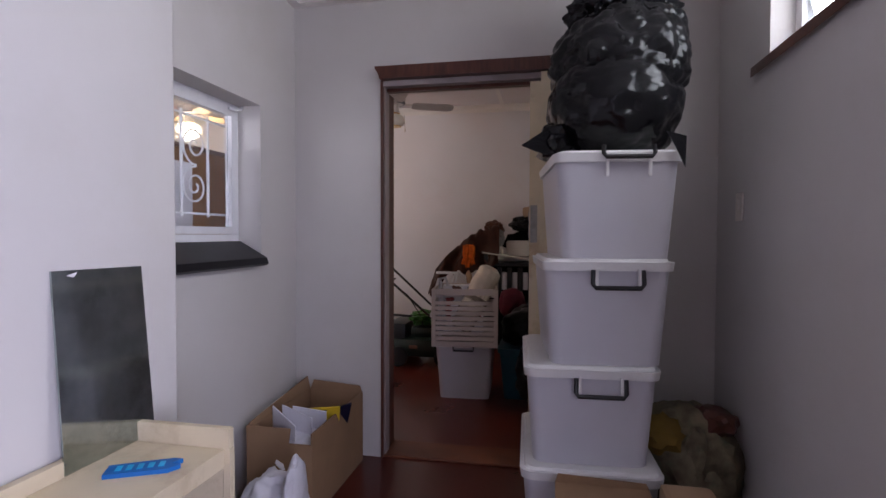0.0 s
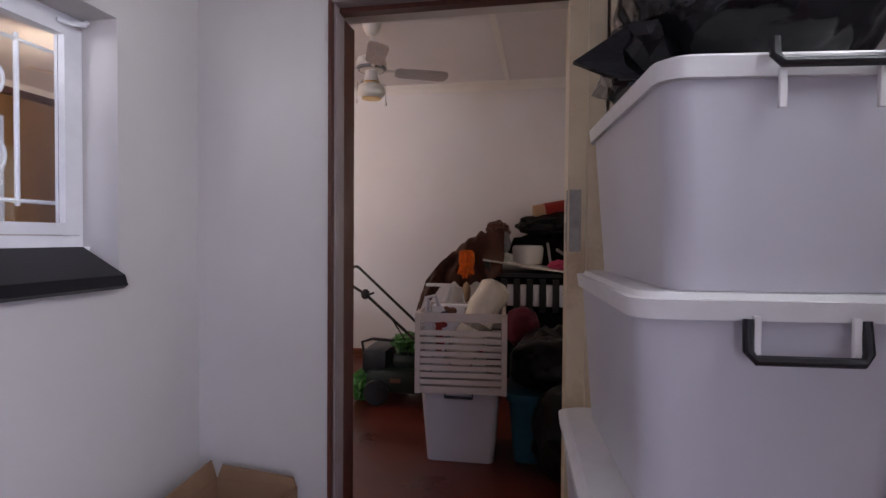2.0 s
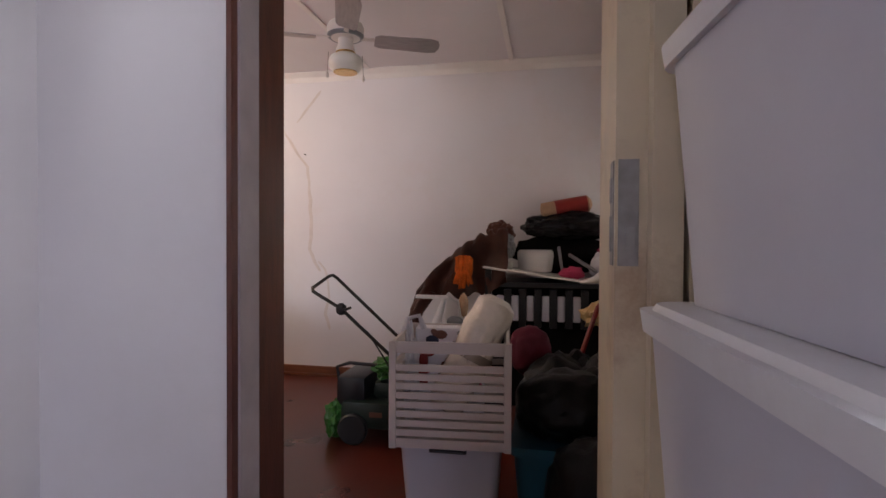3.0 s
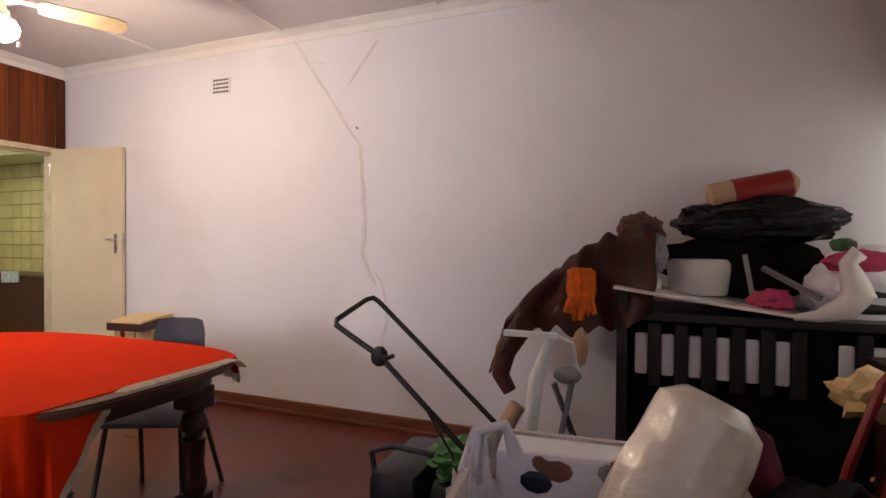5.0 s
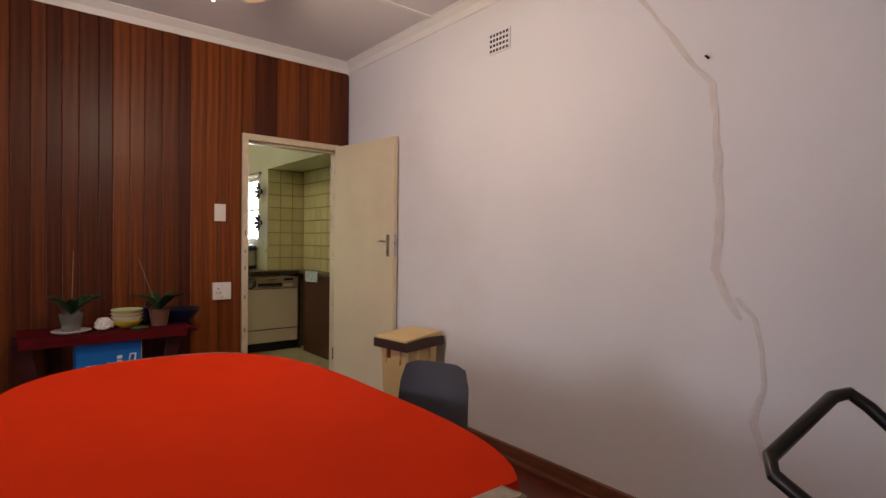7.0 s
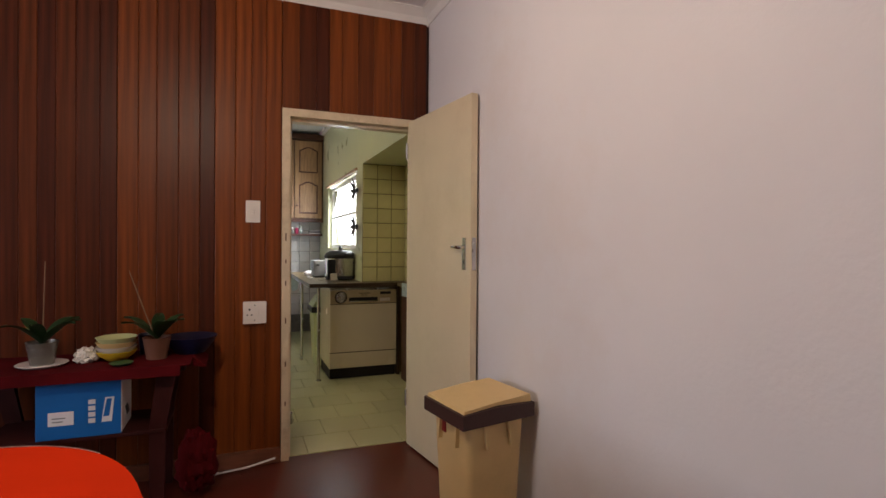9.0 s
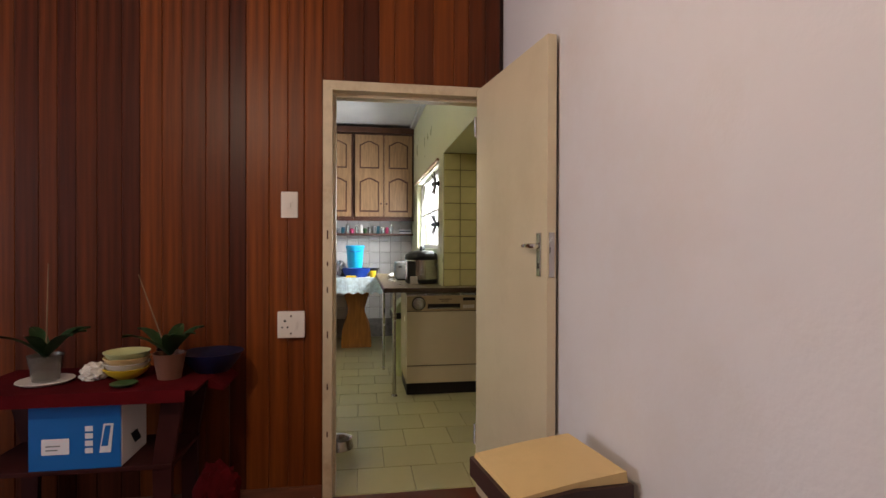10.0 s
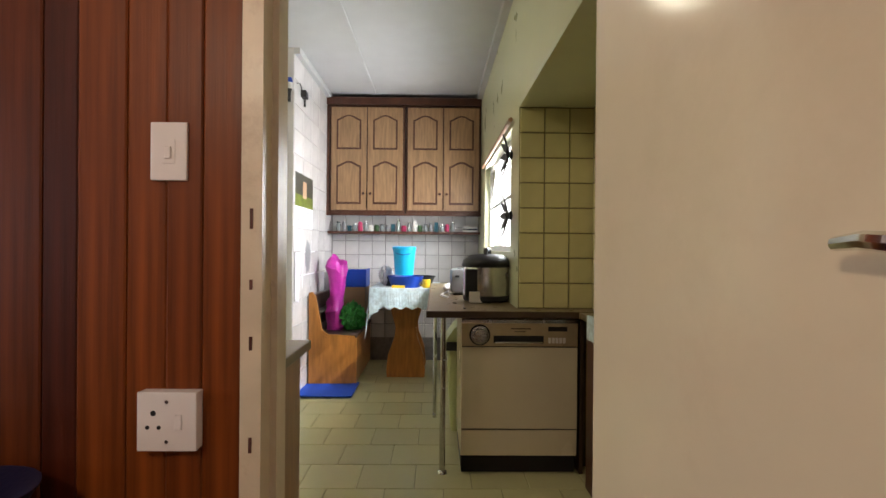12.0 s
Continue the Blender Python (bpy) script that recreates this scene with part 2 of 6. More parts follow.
OAK_DARK = material("dark_oak_carcass", (0.075, 0.026, 0.014), 0.45, vary=0.25, scale=9, bump=0.1)
PINE = material("varnished_pine", (0.40, 0.16, 0.035), 0.32, vary=0.25, scale=8, stretch=(4, 4, 0.6), bump=0.08)
PINE_DARK = material("dark_bench_slat", (0.05, 0.028, 0.024), 0.4, vary=0.25, scale=8, bump=0.08)
COUNTER = material("brown_laminate_counter", (0.16, 0.115, 0.055), 0.3, vary=0.15, scale=14, bump=0.05)
COUNTER_EDGE = material("dark_counter_edge", (0.055, 0.030, 0.015), 0.4, vary=0.15, bump=0.05)
ENAMEL = material("almond_enamel", (0.68, 0.59, 0.43), 0.25, vary=0.03, scale=3, bump=0.03, dirt=(0.45, 0.34, 0.18), dirt_amount=0.2)
GOLD_STEEL = material("champagne_steel", (0.50, 0.39, 0.24), 0.38, 0.45, vary=0.08, scale=20, bump=0.03)
BIN_GREEN = material("pale_green_bin", (0.50, 0.53, 0.27), 0.4, vary=0.06, bump=0.04)
LACE = material("lace_tablecloth", (0.55, 0.66, 0.72), 0.9, vary=0.25, scale=26, bump=0.6, fine=90)
AQUA = material("aqua_blue_plastic", (0.01, 0.42, 0.72), 0.35, vary=0.05, bump=0.03)
BLUE = material("royal_blue_plastic", (0.008, 0.05, 0.36), 0.4, vary=0.08, bump=0.04)
BLUE_MAT = material("blue_foam_mat", (0.008, 0.06, 0.42), 0.75, vary=0.12, bump=0.2)
GREEN_CLOTH = material("green_bag_cloth", (0.03, 0.22, 0.035), 0.7, vary=0.25, scale=14, bump=0.3, fine=40)
PHOTO_DARK = material("calendar_photo_dark", (0.07, 0.065, 0.05), 0.5, vary=0.3, scale=10, bump=0)
PHOTO_GREEN = material("calendar_photo_green", (0.16, 0.20, 0.03), 0.5, vary=0.3, scale=10, bump=0)
BLIND = material("pale_blind_slat", (0.72, 0.60, 0.44), 0.7, vary=0.08, scale=3, bump=0.1)
OUTSIDE = material("sunlit_garden_wall", (0.65, 0.62, 0.52), 0.9, vary=0.15, scale=2, bump=0.1)
GROUND = material("garden_ground", (0.16, 0.14, 0.09), 0.95, vary=0.25, scale=1.5, bump=0.2)
BLACK_CLOTH = material("black_fabric", (0.007, 0.006, 0.006), 0.95, ior=1.2, vary=0.3, scale=8, bump=0.4, fine=60)
OCHRE = material("ochre_cloth", (0.20, 0.12, 0.02), 0.9, vary=0.2, bump=0.3)
PATTERN = material("mixed_coloured_rags", (0.16, 0.13, 0.08), 0.8, vary=0.6, scale=14, bump=0.3, fine=40, dirt=(0.05, 0.11, 0.06), dirt_amount=0.9)

# ---- mesh helpers ----


def bm_box(bm, x0, y0, z0, x1, y1, z1, bevel=0.0):
    g = bmesh.ops.create_cube(bm, size=1)["verts"]
    bmesh.ops.transform(bm, matrix=Matrix.Translation(((x0 + x1) / 2, (y0 + y1) / 2, (z0 + z1) / 2)) @ Matrix.Diagonal((x1 - x0, y1 - y0, z1 - z0, 1)), verts=g)
    if bevel:
        es = list({e for v in g for e in v.link_edges})
        bmesh.ops.bevel(bm, geom=es, offset=bevel, segments=2, profile=0.6, affect="EDGES")
    return bm


def bm_frustum(bm, x0, y0, x1, y1, z0, z1, inset, bevel=0.0):
    """A box that narrows by inset towards its bottom."""
    g = bmesh.ops.create_cube(bm, size=1)["verts"]
    for v in g:
        top = v.co.z > 0
        k = 0 if top else inset
        v.co = ((x1 - k if v.co.x > 0 else x0 + k), (y1 - k if v.co.y > 0 else y0 + k), z1 if top else z0)
    if bevel:
        es = [e for e in {e for v in g for e in v.link_edges} if abs(e.verts[0].co.z - e.verts[1].co.z) > 0.01]
        bmesh.ops.bevel(bm, geom=es, offset=bevel, segments=4, profile=0.5, affect="EDGES")
    return bm


def bm_lathe(bm, profile, at=(0, 0, 0), n=24, sx=1.0, sy=1.0):
    rings = []
    for r, z in profile:
        rings.append([bm.verts.new((at[0] + sx * r * math.cos(2 * math.pi * i / n), at[1] + sy * r * math.sin(2 * math.pi * i / n), at[2] + z)) for i in range(n)])
    for a, b in zip(rings, rings[1:]):
        for i in range(n):
            bm.faces.new((a[i], a[(i + 1) % n], b[(i + 1) % n], b[i]))
    if profile[0][0] > 1e-4:
        bm.faces.new(rings[0][::-1])
    if profile[-1][0] > 1e-4:
        bm.faces.new(rings[-1])
    return bm


def bm_tube(bm, points, r, n=8, close=False):
    pts = [Vector(p) for p in points]
    rings = []
    a = Vector((0.13, 0.31, 0.94))
    for i, p in enumerate(pts):
        d = (pts[min(i + 1, len(pts) - 1)] - pts[max(i - 1, 0)]).normalized()
        a = a - d * a.dot(d)
        if a.length < 0.1:
            a = d.orthogonal()
        a.normalize()
        b = d.cross(a).normalized()
        rad = r[i] if isinstance(r, (list, tuple)) else r
        rings.append([bm.verts.new(p + rad * (math.cos(2 * math.pi * k / n) * a + math.sin(2 * math.pi * k / n) * b)) for k in range(n)])
    for a, b in zip(rings, rings[1:]):
        for k in range(n):
            bm.faces.new((a[k], a[(k + 1) % n], b[(k + 1) % n], b[k]))
    bm.faces.new(rings[0][::-1])
    bm.faces.new(rings[-1])
    return bm


def bm_blob(bm, at, size, rough=0.2, freq=3.0, seed=0, cuts=4, folds=0.0, flat=None):
    """A crumpled lump: an ellipsoid with soft folds."""
    g = bmesh.ops.create_icosphere(bm, subdivisions=cuts, radius=1.0)["verts"]
    off = Vector((seed * 7.3, seed * 3.1, seed * 1.7))
    for v in g:
        d = v.co.normalized()
        k = 1 + rough * noise.noise(d * freq + off) + 0.5 * rough * noise.noise(d * freq * 2.3 + off)
        if folds:
            k += folds * (abs(noise.noise(d * freq * 1.7 + off * 2)) - 0.25) + folds * 0.5 * (abs(noise.noise(d * freq * 4 + off)) - 0.2)
        p = Vector((d.x * size[0] * k, d.y * size[1] * k, d.z * size[2] * k)) + Vector(at)
        if flat is not None and p.z < flat:
            p.z = flat + 0.002
        v.co = p
    return bm


def bm_prism(bm, outline, axis, a0, a1):
    """An outline in a plane, pushed out along an axis ('x', 'y' or 'z') from a0 to a1."""
    def put(u, v, w):
        return {"x": (w, u, v), "y": (u, w, v), "z": (u, v, w)}[axis]
    lo = [bm.verts.new(put(u, v, a0)) for u, v in outline]
    hi = [bm.verts.new(put(u, v, a1)) for u, v in outline]
    bm.faces.new(lo)
    bm.faces.new(hi[::-1])
    for i in range(len(lo)):
        j = (i + 1) % len(lo)
        bm.faces.new((lo[i], hi[i], hi[j], lo[j]))
    bmesh.ops.recalc_face_normals(bm, faces=bm.faces)
    return bm


def mesh_of(name, bm, material_, smooth=False):
    bmesh.ops.recalc_face_normals(bm, faces=bm.faces)
    me = bpy.data.meshes.new(name)
    bm.to_mesh(me)
    bm.free()
    me.materials.append(material_)
    if smooth:
        me.polygons.foreach_set("use_smooth", [True] * len(me.polygons))
        me.set_sharp_from_angle(angle=radians(40))
    return me


def part(name, bm, material_, parent, label="", smooth=False):
    ob = new(name, mesh_of(name, bm, material_, smooth))
    ob.parent = parent
    if label:
        ob["label"] = label
    return ob


def thing(name, label, category, at=(0, 0, 0), group="", turn=0.0):
    ob = new(name)
    ob.empty_display_size = 0.1
    ob.matrix_basis = pose(*at, 0, 0, turn)
    return tagged(ob, label, category, group)


def single(name, bm, material_, label, category, smooth=False, group="", kind=""):
    ob = new(name, mesh_of(name, bm, material_, smooth))
    return tagged(ob, label, category, group, kind)


def structure(name, bm, material_, label="", smooth=False):
    ob = new(name, mesh_of(name, bm, material_, smooth))
    return tagged(ob, label or name.replace("_", " "), name.split("_")[0], kind="structure")


def B(*a, bevel=0.0):
    return bm_box(bmesh.new(), *a, bevel=bevel)


def boxes(*rows):
    bm = bmesh.new()
    for r in rows:
        bm_box(bm, *r)
    return bm

# ---- structure ----
H1, H2, HK = 2.56, 2.755, 2.84
structure("floor_red", B(-5.45, -1.7, -0.1, 1.0, 6.4, 0.0), RED_FLOOR, "dark red polished cement floor")
structure("floor_kitchen_base", B(-10.3, 3.2, -0.1, -5.45, 7.0, -0.006), GROUT_FLOOR, "dark joints of the kitchen floor")
structure("ground", B(-60, -60, -0.5, 60, 60, -0.12), GROUND, "dry garden ground outside the house")
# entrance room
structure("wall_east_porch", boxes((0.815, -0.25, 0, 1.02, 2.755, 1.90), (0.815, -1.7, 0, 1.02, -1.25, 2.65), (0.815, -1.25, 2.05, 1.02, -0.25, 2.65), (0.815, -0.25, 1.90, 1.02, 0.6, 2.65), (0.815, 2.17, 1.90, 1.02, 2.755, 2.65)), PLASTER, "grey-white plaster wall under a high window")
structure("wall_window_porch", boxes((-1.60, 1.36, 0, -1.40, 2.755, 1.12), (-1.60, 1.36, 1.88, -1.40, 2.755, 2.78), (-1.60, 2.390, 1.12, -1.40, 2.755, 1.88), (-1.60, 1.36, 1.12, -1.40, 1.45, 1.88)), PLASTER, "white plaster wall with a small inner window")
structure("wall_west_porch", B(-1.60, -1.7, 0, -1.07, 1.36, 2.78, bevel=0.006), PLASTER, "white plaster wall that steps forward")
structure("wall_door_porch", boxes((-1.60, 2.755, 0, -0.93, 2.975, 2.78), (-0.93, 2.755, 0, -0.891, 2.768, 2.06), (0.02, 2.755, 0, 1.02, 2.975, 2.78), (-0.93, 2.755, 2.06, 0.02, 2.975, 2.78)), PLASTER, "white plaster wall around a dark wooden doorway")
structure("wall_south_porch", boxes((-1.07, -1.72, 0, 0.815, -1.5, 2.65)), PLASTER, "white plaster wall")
structure("ceiling_porch", B(-1.40, -1.7, H1, 0.815, 2.755, H1 + 0.08), CEILING, "white board ceiling")
structure("trim_cornice_porch", boxes((-1.40, 2.70, H1 - 0.05, 0.815, 2.755, H1), (-1.40, 1.36, H1 - 0.05, -1.345, 2.70, H1), (0.76, -1.5, H1 - 0.05, 0.815, 2.70, H1)), CORNICE, "white cornice")
# dining room
structure("wall_north", B(-5.45, 6.19, 0, 0.9, 6.40, 2.84), PLASTER_ROOM, "warm white plaster wall with a patched crack")
structure("wall_west", boxes((-5.56, 0.0, 0, -5.432, 5.305, 2.84), (-5.56, 6.12, 0, -5.432, 6.19, 2.84), (-5.56, 5.305, 2.03, -5.432, 6.12, 2.84)), PANEL_DARK, "dark backing of the timber panelling")
structure("wall_east", boxes((0.68, 2.975, 0, 0.80, 6.19, 0.92), (0.68, 2.975, 1.82, 0.80, 6.19, 2.84), (0.68, 2.975, 0.92, 0.80, 3.2, 1.82), (0.68, 6.0, 0.92, 0.80, 6.19, 1.82)), PLASTER_ROOM, "wall with a wide low window")
# unseen wall; its opening is added for the south fill lamp
structure("wall_south", boxes((-5.45, -0.02, 0, -3.6, 0.2, 2.84), (-1.8, -0.02, 0, -1.6, 0.2, 2.84), (-3.6, -0.02, 0, -1.8, 0.2, 0.95), (-3.6, -0.02, 2.05, -1.8, 0.2, 2.84)), PLASTER_ROOM, "unseen warm white plaster wall with an added wide window")
structure("ceiling_dining", B(-5.45, 0.2, H2, 0.8, 6.19, H2 + 0.08), CEILING, "pinkish white board ceiling")
strips = bmesh.new()
for sx in (-4.2, -2.99, -1.77, -0.52):
    bm_box(strips, sx - 0.02, 2.975 if sx > -1.4 else 0.2, H2 - 0.008, sx + 0.02, 6.15, H2 + 0.002, bevel=0.003)
structure("trim_ceiling_strips", strips, CORNICE, "thin cover strips on the ceiling boards")


def cornice(name, x0, y0, x1, y1, nx, ny, top, size=0.075):
    """A coved cornice along a wall; (nx, ny) points into the room."""
    bm = bmesh.new()
    prof = [(0.0, 0.0), (0.0, -size), (0.008, -size), (0.012, -size * 0.86), (size * 0.35, -size * 0.5), (size * 0.8, -size * 0.16), (size * 0.86, -0.008), (size, -0.008), (size, 0.0)]
    ends = []
    for x, y in ((x0, y0), (x1, y1)):
        ends.append([bm.verts.new((x + nx * u, y + ny * u, top + w)) for u, w in prof])
    for i in range(len(prof)):
        j = (i + 1) % len(prof)
        bm.faces.new((ends[0][i], ends[0][j], ends[1][j], ends[1][i]))
    bm.faces.new(ends[0])
    bm.faces.new(ends[1][::-1])
    structure(name, bm, CORNICE, "white coved cornice")


cornice("trim_cornice_north", -5.432, 6.19, 0.66, 6.19, 0, -1, H2)
cornice("trim_cornice_west", -5.432, 0.2, -5.432, 6.188, 1, 0, H2 - 0.001, 0.085)
cornice("trim_cornice_east", 0.66, 2.98, 0.66, 6.115, -1, 0, H2)
sk = B(-4.9, 6.165, 0, 0.6, 6.19, 0.085, bevel=0.004)
bm_box(sk, -4.9, 6.14, 0, 0.6, 6.165, 0.022, bevel=0.006)
structure("baseboard_north", sk, SKIRT, "red-brown wooden skirting board with a quarter round")
structure("baseboard_west", boxes((-5.41, 0.2, 0, -5.385, 5.28, 0.085)), SKIRT, "red-brown wooden skirting board")

# patched crack on the north wall: a ribbon that wanders down the plaster


def crack(name, points, width):
    bm = bmesh.new()
    rows = []
    fine = []
    for (xa, za), (xb, zb) in zip(points, points[1:]):
        for k in range(6):
            fine.append((xa + (xb - xa) * k / 6, za + (zb - za) * k / 6))
    fine.append(points[-1])
    for i, (x, z) in enumerate(fine):
        w = width * (0.65 + 0.5 * noise.noise((x * 4, z * 5, 1.3))) * (0.5 if i in (0, len(fine) - 1) else 1)
        x += 0.012 * noise.noise((z * 9, 2.0, x))
        rows.append([bm.verts.new((x - w / 2, 6.1885, z)), bm.verts.new((x, 6.1862, z)), bm.verts.new((x + w / 2, 6.1885, z))])
    for a, b in zip(rows, rows[1:]):
        bm.faces.new((a[0], a[1], b[1], b[0]))
        bm.faces.new((a[1], a[2], b[2], b[1]))
    structure(name, bm, CRACK, "beige filled crack in the plaster", smooth=True)


crack("trim_crack_main", [(-2.93, 2.69), (-2.86, 2.59), (-2.727, 2.40), (-2.587, 2.197), (-2.471, 2.026), (-2.377, 1.91), (-2.36, 1.74), (-2.355, 1.544), (-2.34, 1.376), (-2.36, 1.152), (-2.291, 1.017), (-2.255, 0.955)], 0.042)
crack("trim_crack_lower", [(-2.265, 1.046), (-2.206, 0.969), (-2.171, 0.839), (-2.175, 0.70), (-2.20, 0.56), (-2.16, 0.42)], 0.038)
crack("trim_crack_branch", [(-2.25, 2.60), (-2.371, 2.453), (-2.44, 2.37), (-2.491, 2.318)], 0.05)
crack("trim_crack_small", [(-2.80, 2.515), (-2.735, 2.52), (-2.67, 2.50)], 0.035)

# kitchen
structure("wall_kitchen_north", boxes((-10.2, 6.17, 0, -9.30, 6.40, 2.9), (-9.30, 6.17, 0, -7.55, 6.40, 1.22), (-9.30, 6.17, 2.0, -7.55, 6.40, 2.9), (-7.55, 6.17, 0, -7.25, 6.40, 2.9),
                                      (-7.25, 6.17, 2.05, -5.56, 6.62, 2.9), (-7.25, 6.60, 0, -5.56, 6.80, 2.05), (-7.45, 6.40, 0, -7.25, 6.80, 2.05)), KITCHEN_WALL, "pale green gloss kitchen wall with an alcove")
# unseen filler wall, keeps sunlight from leaking in beside the alcove
structure("wall_kitchen_corner", B(-5.56, 6.40, 0, -5.40, 6.80, 2.9), KITCHEN_WALL, "unseen pale green wall added to block sun at the alcove end")
structure("wall_kitchen_west", B(-10.3, 3.2, 0, -10.05, 6.40, 2.9), GROUT_GREY, "grey joints of the white tiled wall")
structure("wall_kitchen_left", B(-10.05, 4.35, 0, -8.48, 4.55, 2.9), TILE_WHITE, "white tiled wall hung with a calendar")
structure("wall_kitchen_south", boxes((-10.05, 3.2, 0, -5.56, 3.4, 2.9)), KITCHEN_WALL, "pale green kitchen wall")
structure("ceiling_kitchen", boxes((-10.2, 3.2, HK, -5.5, 6.7, HK + 0.08), (-10.05, 5.02, HK - 0.012, -5.56, 5.07, HK + 0.001), (-10.05, 6.12, HK - 0.05, -7.25, 6.17, HK + 0.001), (-10.05, 4.55, HK - 0.05, -8.48, 4.60, HK + 0.001)), KITCHEN_CEILING, "white kitchen ceiling with a cover strip")

# inner window with its white frame, latch bar and burglar bars
w1 = structure("window_1", boxes((-1.565, 1.45, 1.85, -1.525, 2.390, 1.88), (-1.565, 1.45, 1.205, -1.525, 2.390, 1.238), (-1.565, 2.378, 1.238, -1.525, 2.390, 1.85), (-1.565, 1.45, 1.238, -1.525, 1.485, 1.85)), WHITE_PAINT, "white painted steel window with scrolled burglar bars")
part("sash", boxes((-1.555, 1.882, 1.818, -1.518, 2.376, 1.848), (-1.555, 1.882, 1.24, -1.518, 2.376, 1.274), (-1.555, 2.326, 1.274, -1.518, 2.376, 1.818), (-1.555, 1.882, 1.274, -1.518, 1.908, 1.818)), WHITE_PAINT, w1, "white opening sash")
for ya, yb in ((1.487, 1.818), (1.909, 2.325)):
    pane = part("pane", B(-1.543, ya, 1.262, -1.539, yb, 1.83), GLASS, w1, "clear glass pane")
    pane.visible_shadow = False
stay = bm_tube(bmesh.new(), [(-1.515, 2.30, 1.852), (-1.50, 2.33, 1.848), (-1.485, 2.36, 1.855), (-1.49, 2.375, 1.866)], 0.008)
part("window_stay", stay, WHITE_PAINT, w1, "white hooked stay")
part("window_bed", B(-1.565, 1.45, 1.12, -1.50, 2.390, 1.205), WHITE_PAINT, w1)


def spiral(cy, cz, r0, turns, flip=1, start=0.0):
    pts = []
    n = int(turns * 20)
    for i in range(n + 1):
        a = start + flip * 2 * math.pi * turns * i / n
        r = r0 * (1 - 0.86 * i / n)
        pts.append((-1.60, cy + r * math.cos(a), cz + r * math.sin(a)))
    return pts


part("mullion", B(-1.565, 1.82, 1.238, -1.522, 1.88, 1.85), WHITE_PAINT, w1)
for by in (1.66, 2.066, 2.252):
    part("bar", bm_tube(bmesh.new(), [(-1.60, by, 1.32), (-1.60, by, 1.80)], 0.007), WHITE_PAINT, w1, "white steel bar")
for bz in (1.335, 1.782):
    part("bar", bm_tube(bmesh.new(), [(-1.60, 1.46, bz), (-1.60, 2.385, bz)], 0.006), WHITE_PAINT, w1, "white steel bar")
part("scroll", bm_tube(bmesh.new(), spiral(2.159, 1.462, 0.092, 1.9, 1, 1.5), 0.005, 6), WHITE_PAINT, w1, "white wrought scroll")
part("scroll", bm_tube(bmesh.new(), spiral(2.159, 1.652, 0.092, 1.7, -1, -1.5), 0.005, 6), WHITE_PAINT, w1, "white wrought scroll")
sill = bmesh.new()
bm_prism(sill, [(-1.50, 1.205), (-1.355, 1.125), (-1.345, 1.095), (-1.36, 1.085), (-1.50, 1.10)], "y", 1.40, 2.365)
structure("window_1_sill", sill, SLATE, "sloping black glazed tile sill")
# high porch window
w2 = structure("window_2", boxes((0.90, 0.6, 1.90, 0.94, 2.17, 1.95), (0.90, 2.12, 1.95, 0.94, 2.17, 2.65), (0.90, 0.6, 1.95, 0.94, 0.65, 2.65), (0.90, 1.80, 1.95, 0.94, 1.84, 2.65), (0.90, 1.2, 1.95, 0.94, 1.24, 2.65)), WHITE_PAINT, "white painted high window")
pane = part("pane", B(0.918, 0.62, 1.95, 0.922, 2.12, 2.60), GLASS, w2)
pane.visible_shadow = False
structure("window_2_sill", bm_prism(bmesh.new(), [(0.79, 1.862), (0.79, 1.90), (0.905, 1.925), (0.905, 1.905), (0.813, 1.885)], "y", 0.55, 2.285), FRAME_WOOD, "dark brown window sill")

# tall brown cupboard that stands with its back to the inner window
cup = thing("cupboard", "brown wooden cupboard with a paper on its back", "cupboard", (-1.75, 2.05, 0))
part("back", B(-0.02, -0.78, 0.05, 0.0, 0.68, 1.672), CUPBOARD, cup, "plain brown back board")
part("carcass", boxes((-0.45, -0.80, 0.0, -0.02, 0.70, 1.66)), CUPBOARD, cup)
part("top", B(-0.47, -0.82, 1.662, 0.006, 0.72, 1.686, bevel=0.003), FRAME_WOOD, cup, "dark top edge")
part("paper_sheet", B(0.001, 0.115, 1.24, 0.003, 0.285, 1.595), PAPER, cup, "pale paper stuck to the back")

# doorway to the dining room
d1 = structure("door_1", boxes((-0.891, 2.745, 0, -0.878, 2.768, 2.075)), FRAME_WOOD, "dark red-brown wooden door frame")
part("jamb_left", boxes((-0.915, 2.768, 0, -0.872, 2.845, 2.075)), FRAME_GREY, d1, "faded grey-mauve painted jamb")
part("lining", boxes((-0.93, 2.845, 0, -0.892, 3.0, 2.045)), FRAME_WOOD, d1, "dark red-brown deep lining")
part("head", boxes((-0.878, 2.750, 2.045, 0.0, 2.80, 2.075)), FRAME_GREY, d1, "faded grey-mauve painted head")
part("head_stop", boxes((-0.872, 2.80, 2.028, 0.0, 2.84, 2.062)), FRAME_WOOD, d1)
part("head_trim", bm_prism(bmesh.new(), [(-0.912, 2.142), (-0.910, 2.128), (-0.895, 2.108), (-0.885, 2.076), (0.06, 2.076), (0.06, 2.142)], "y", 2.705, 2.7545), FRAME_WOOD, d1, "projecting dark wooden head moulding")
part("jamb_right", boxes((-0.085, 2.70, 0, -0.005, 2.985, 2.015)), CREAM_FRAME, d1, "cream painted jamb")
part("door_track", boxes((-0.03, 2.655, 0.02, 0.02, 2.70, 2.05), (0.03, 2.655, 0.02, 0.06, 2.74, 2.05)), CREAM_FRAME, d1, "folded cream concertina door edge")
plate = B(-0.0875, 2.715, 1.20, -0.084, 2.755, 1.39)
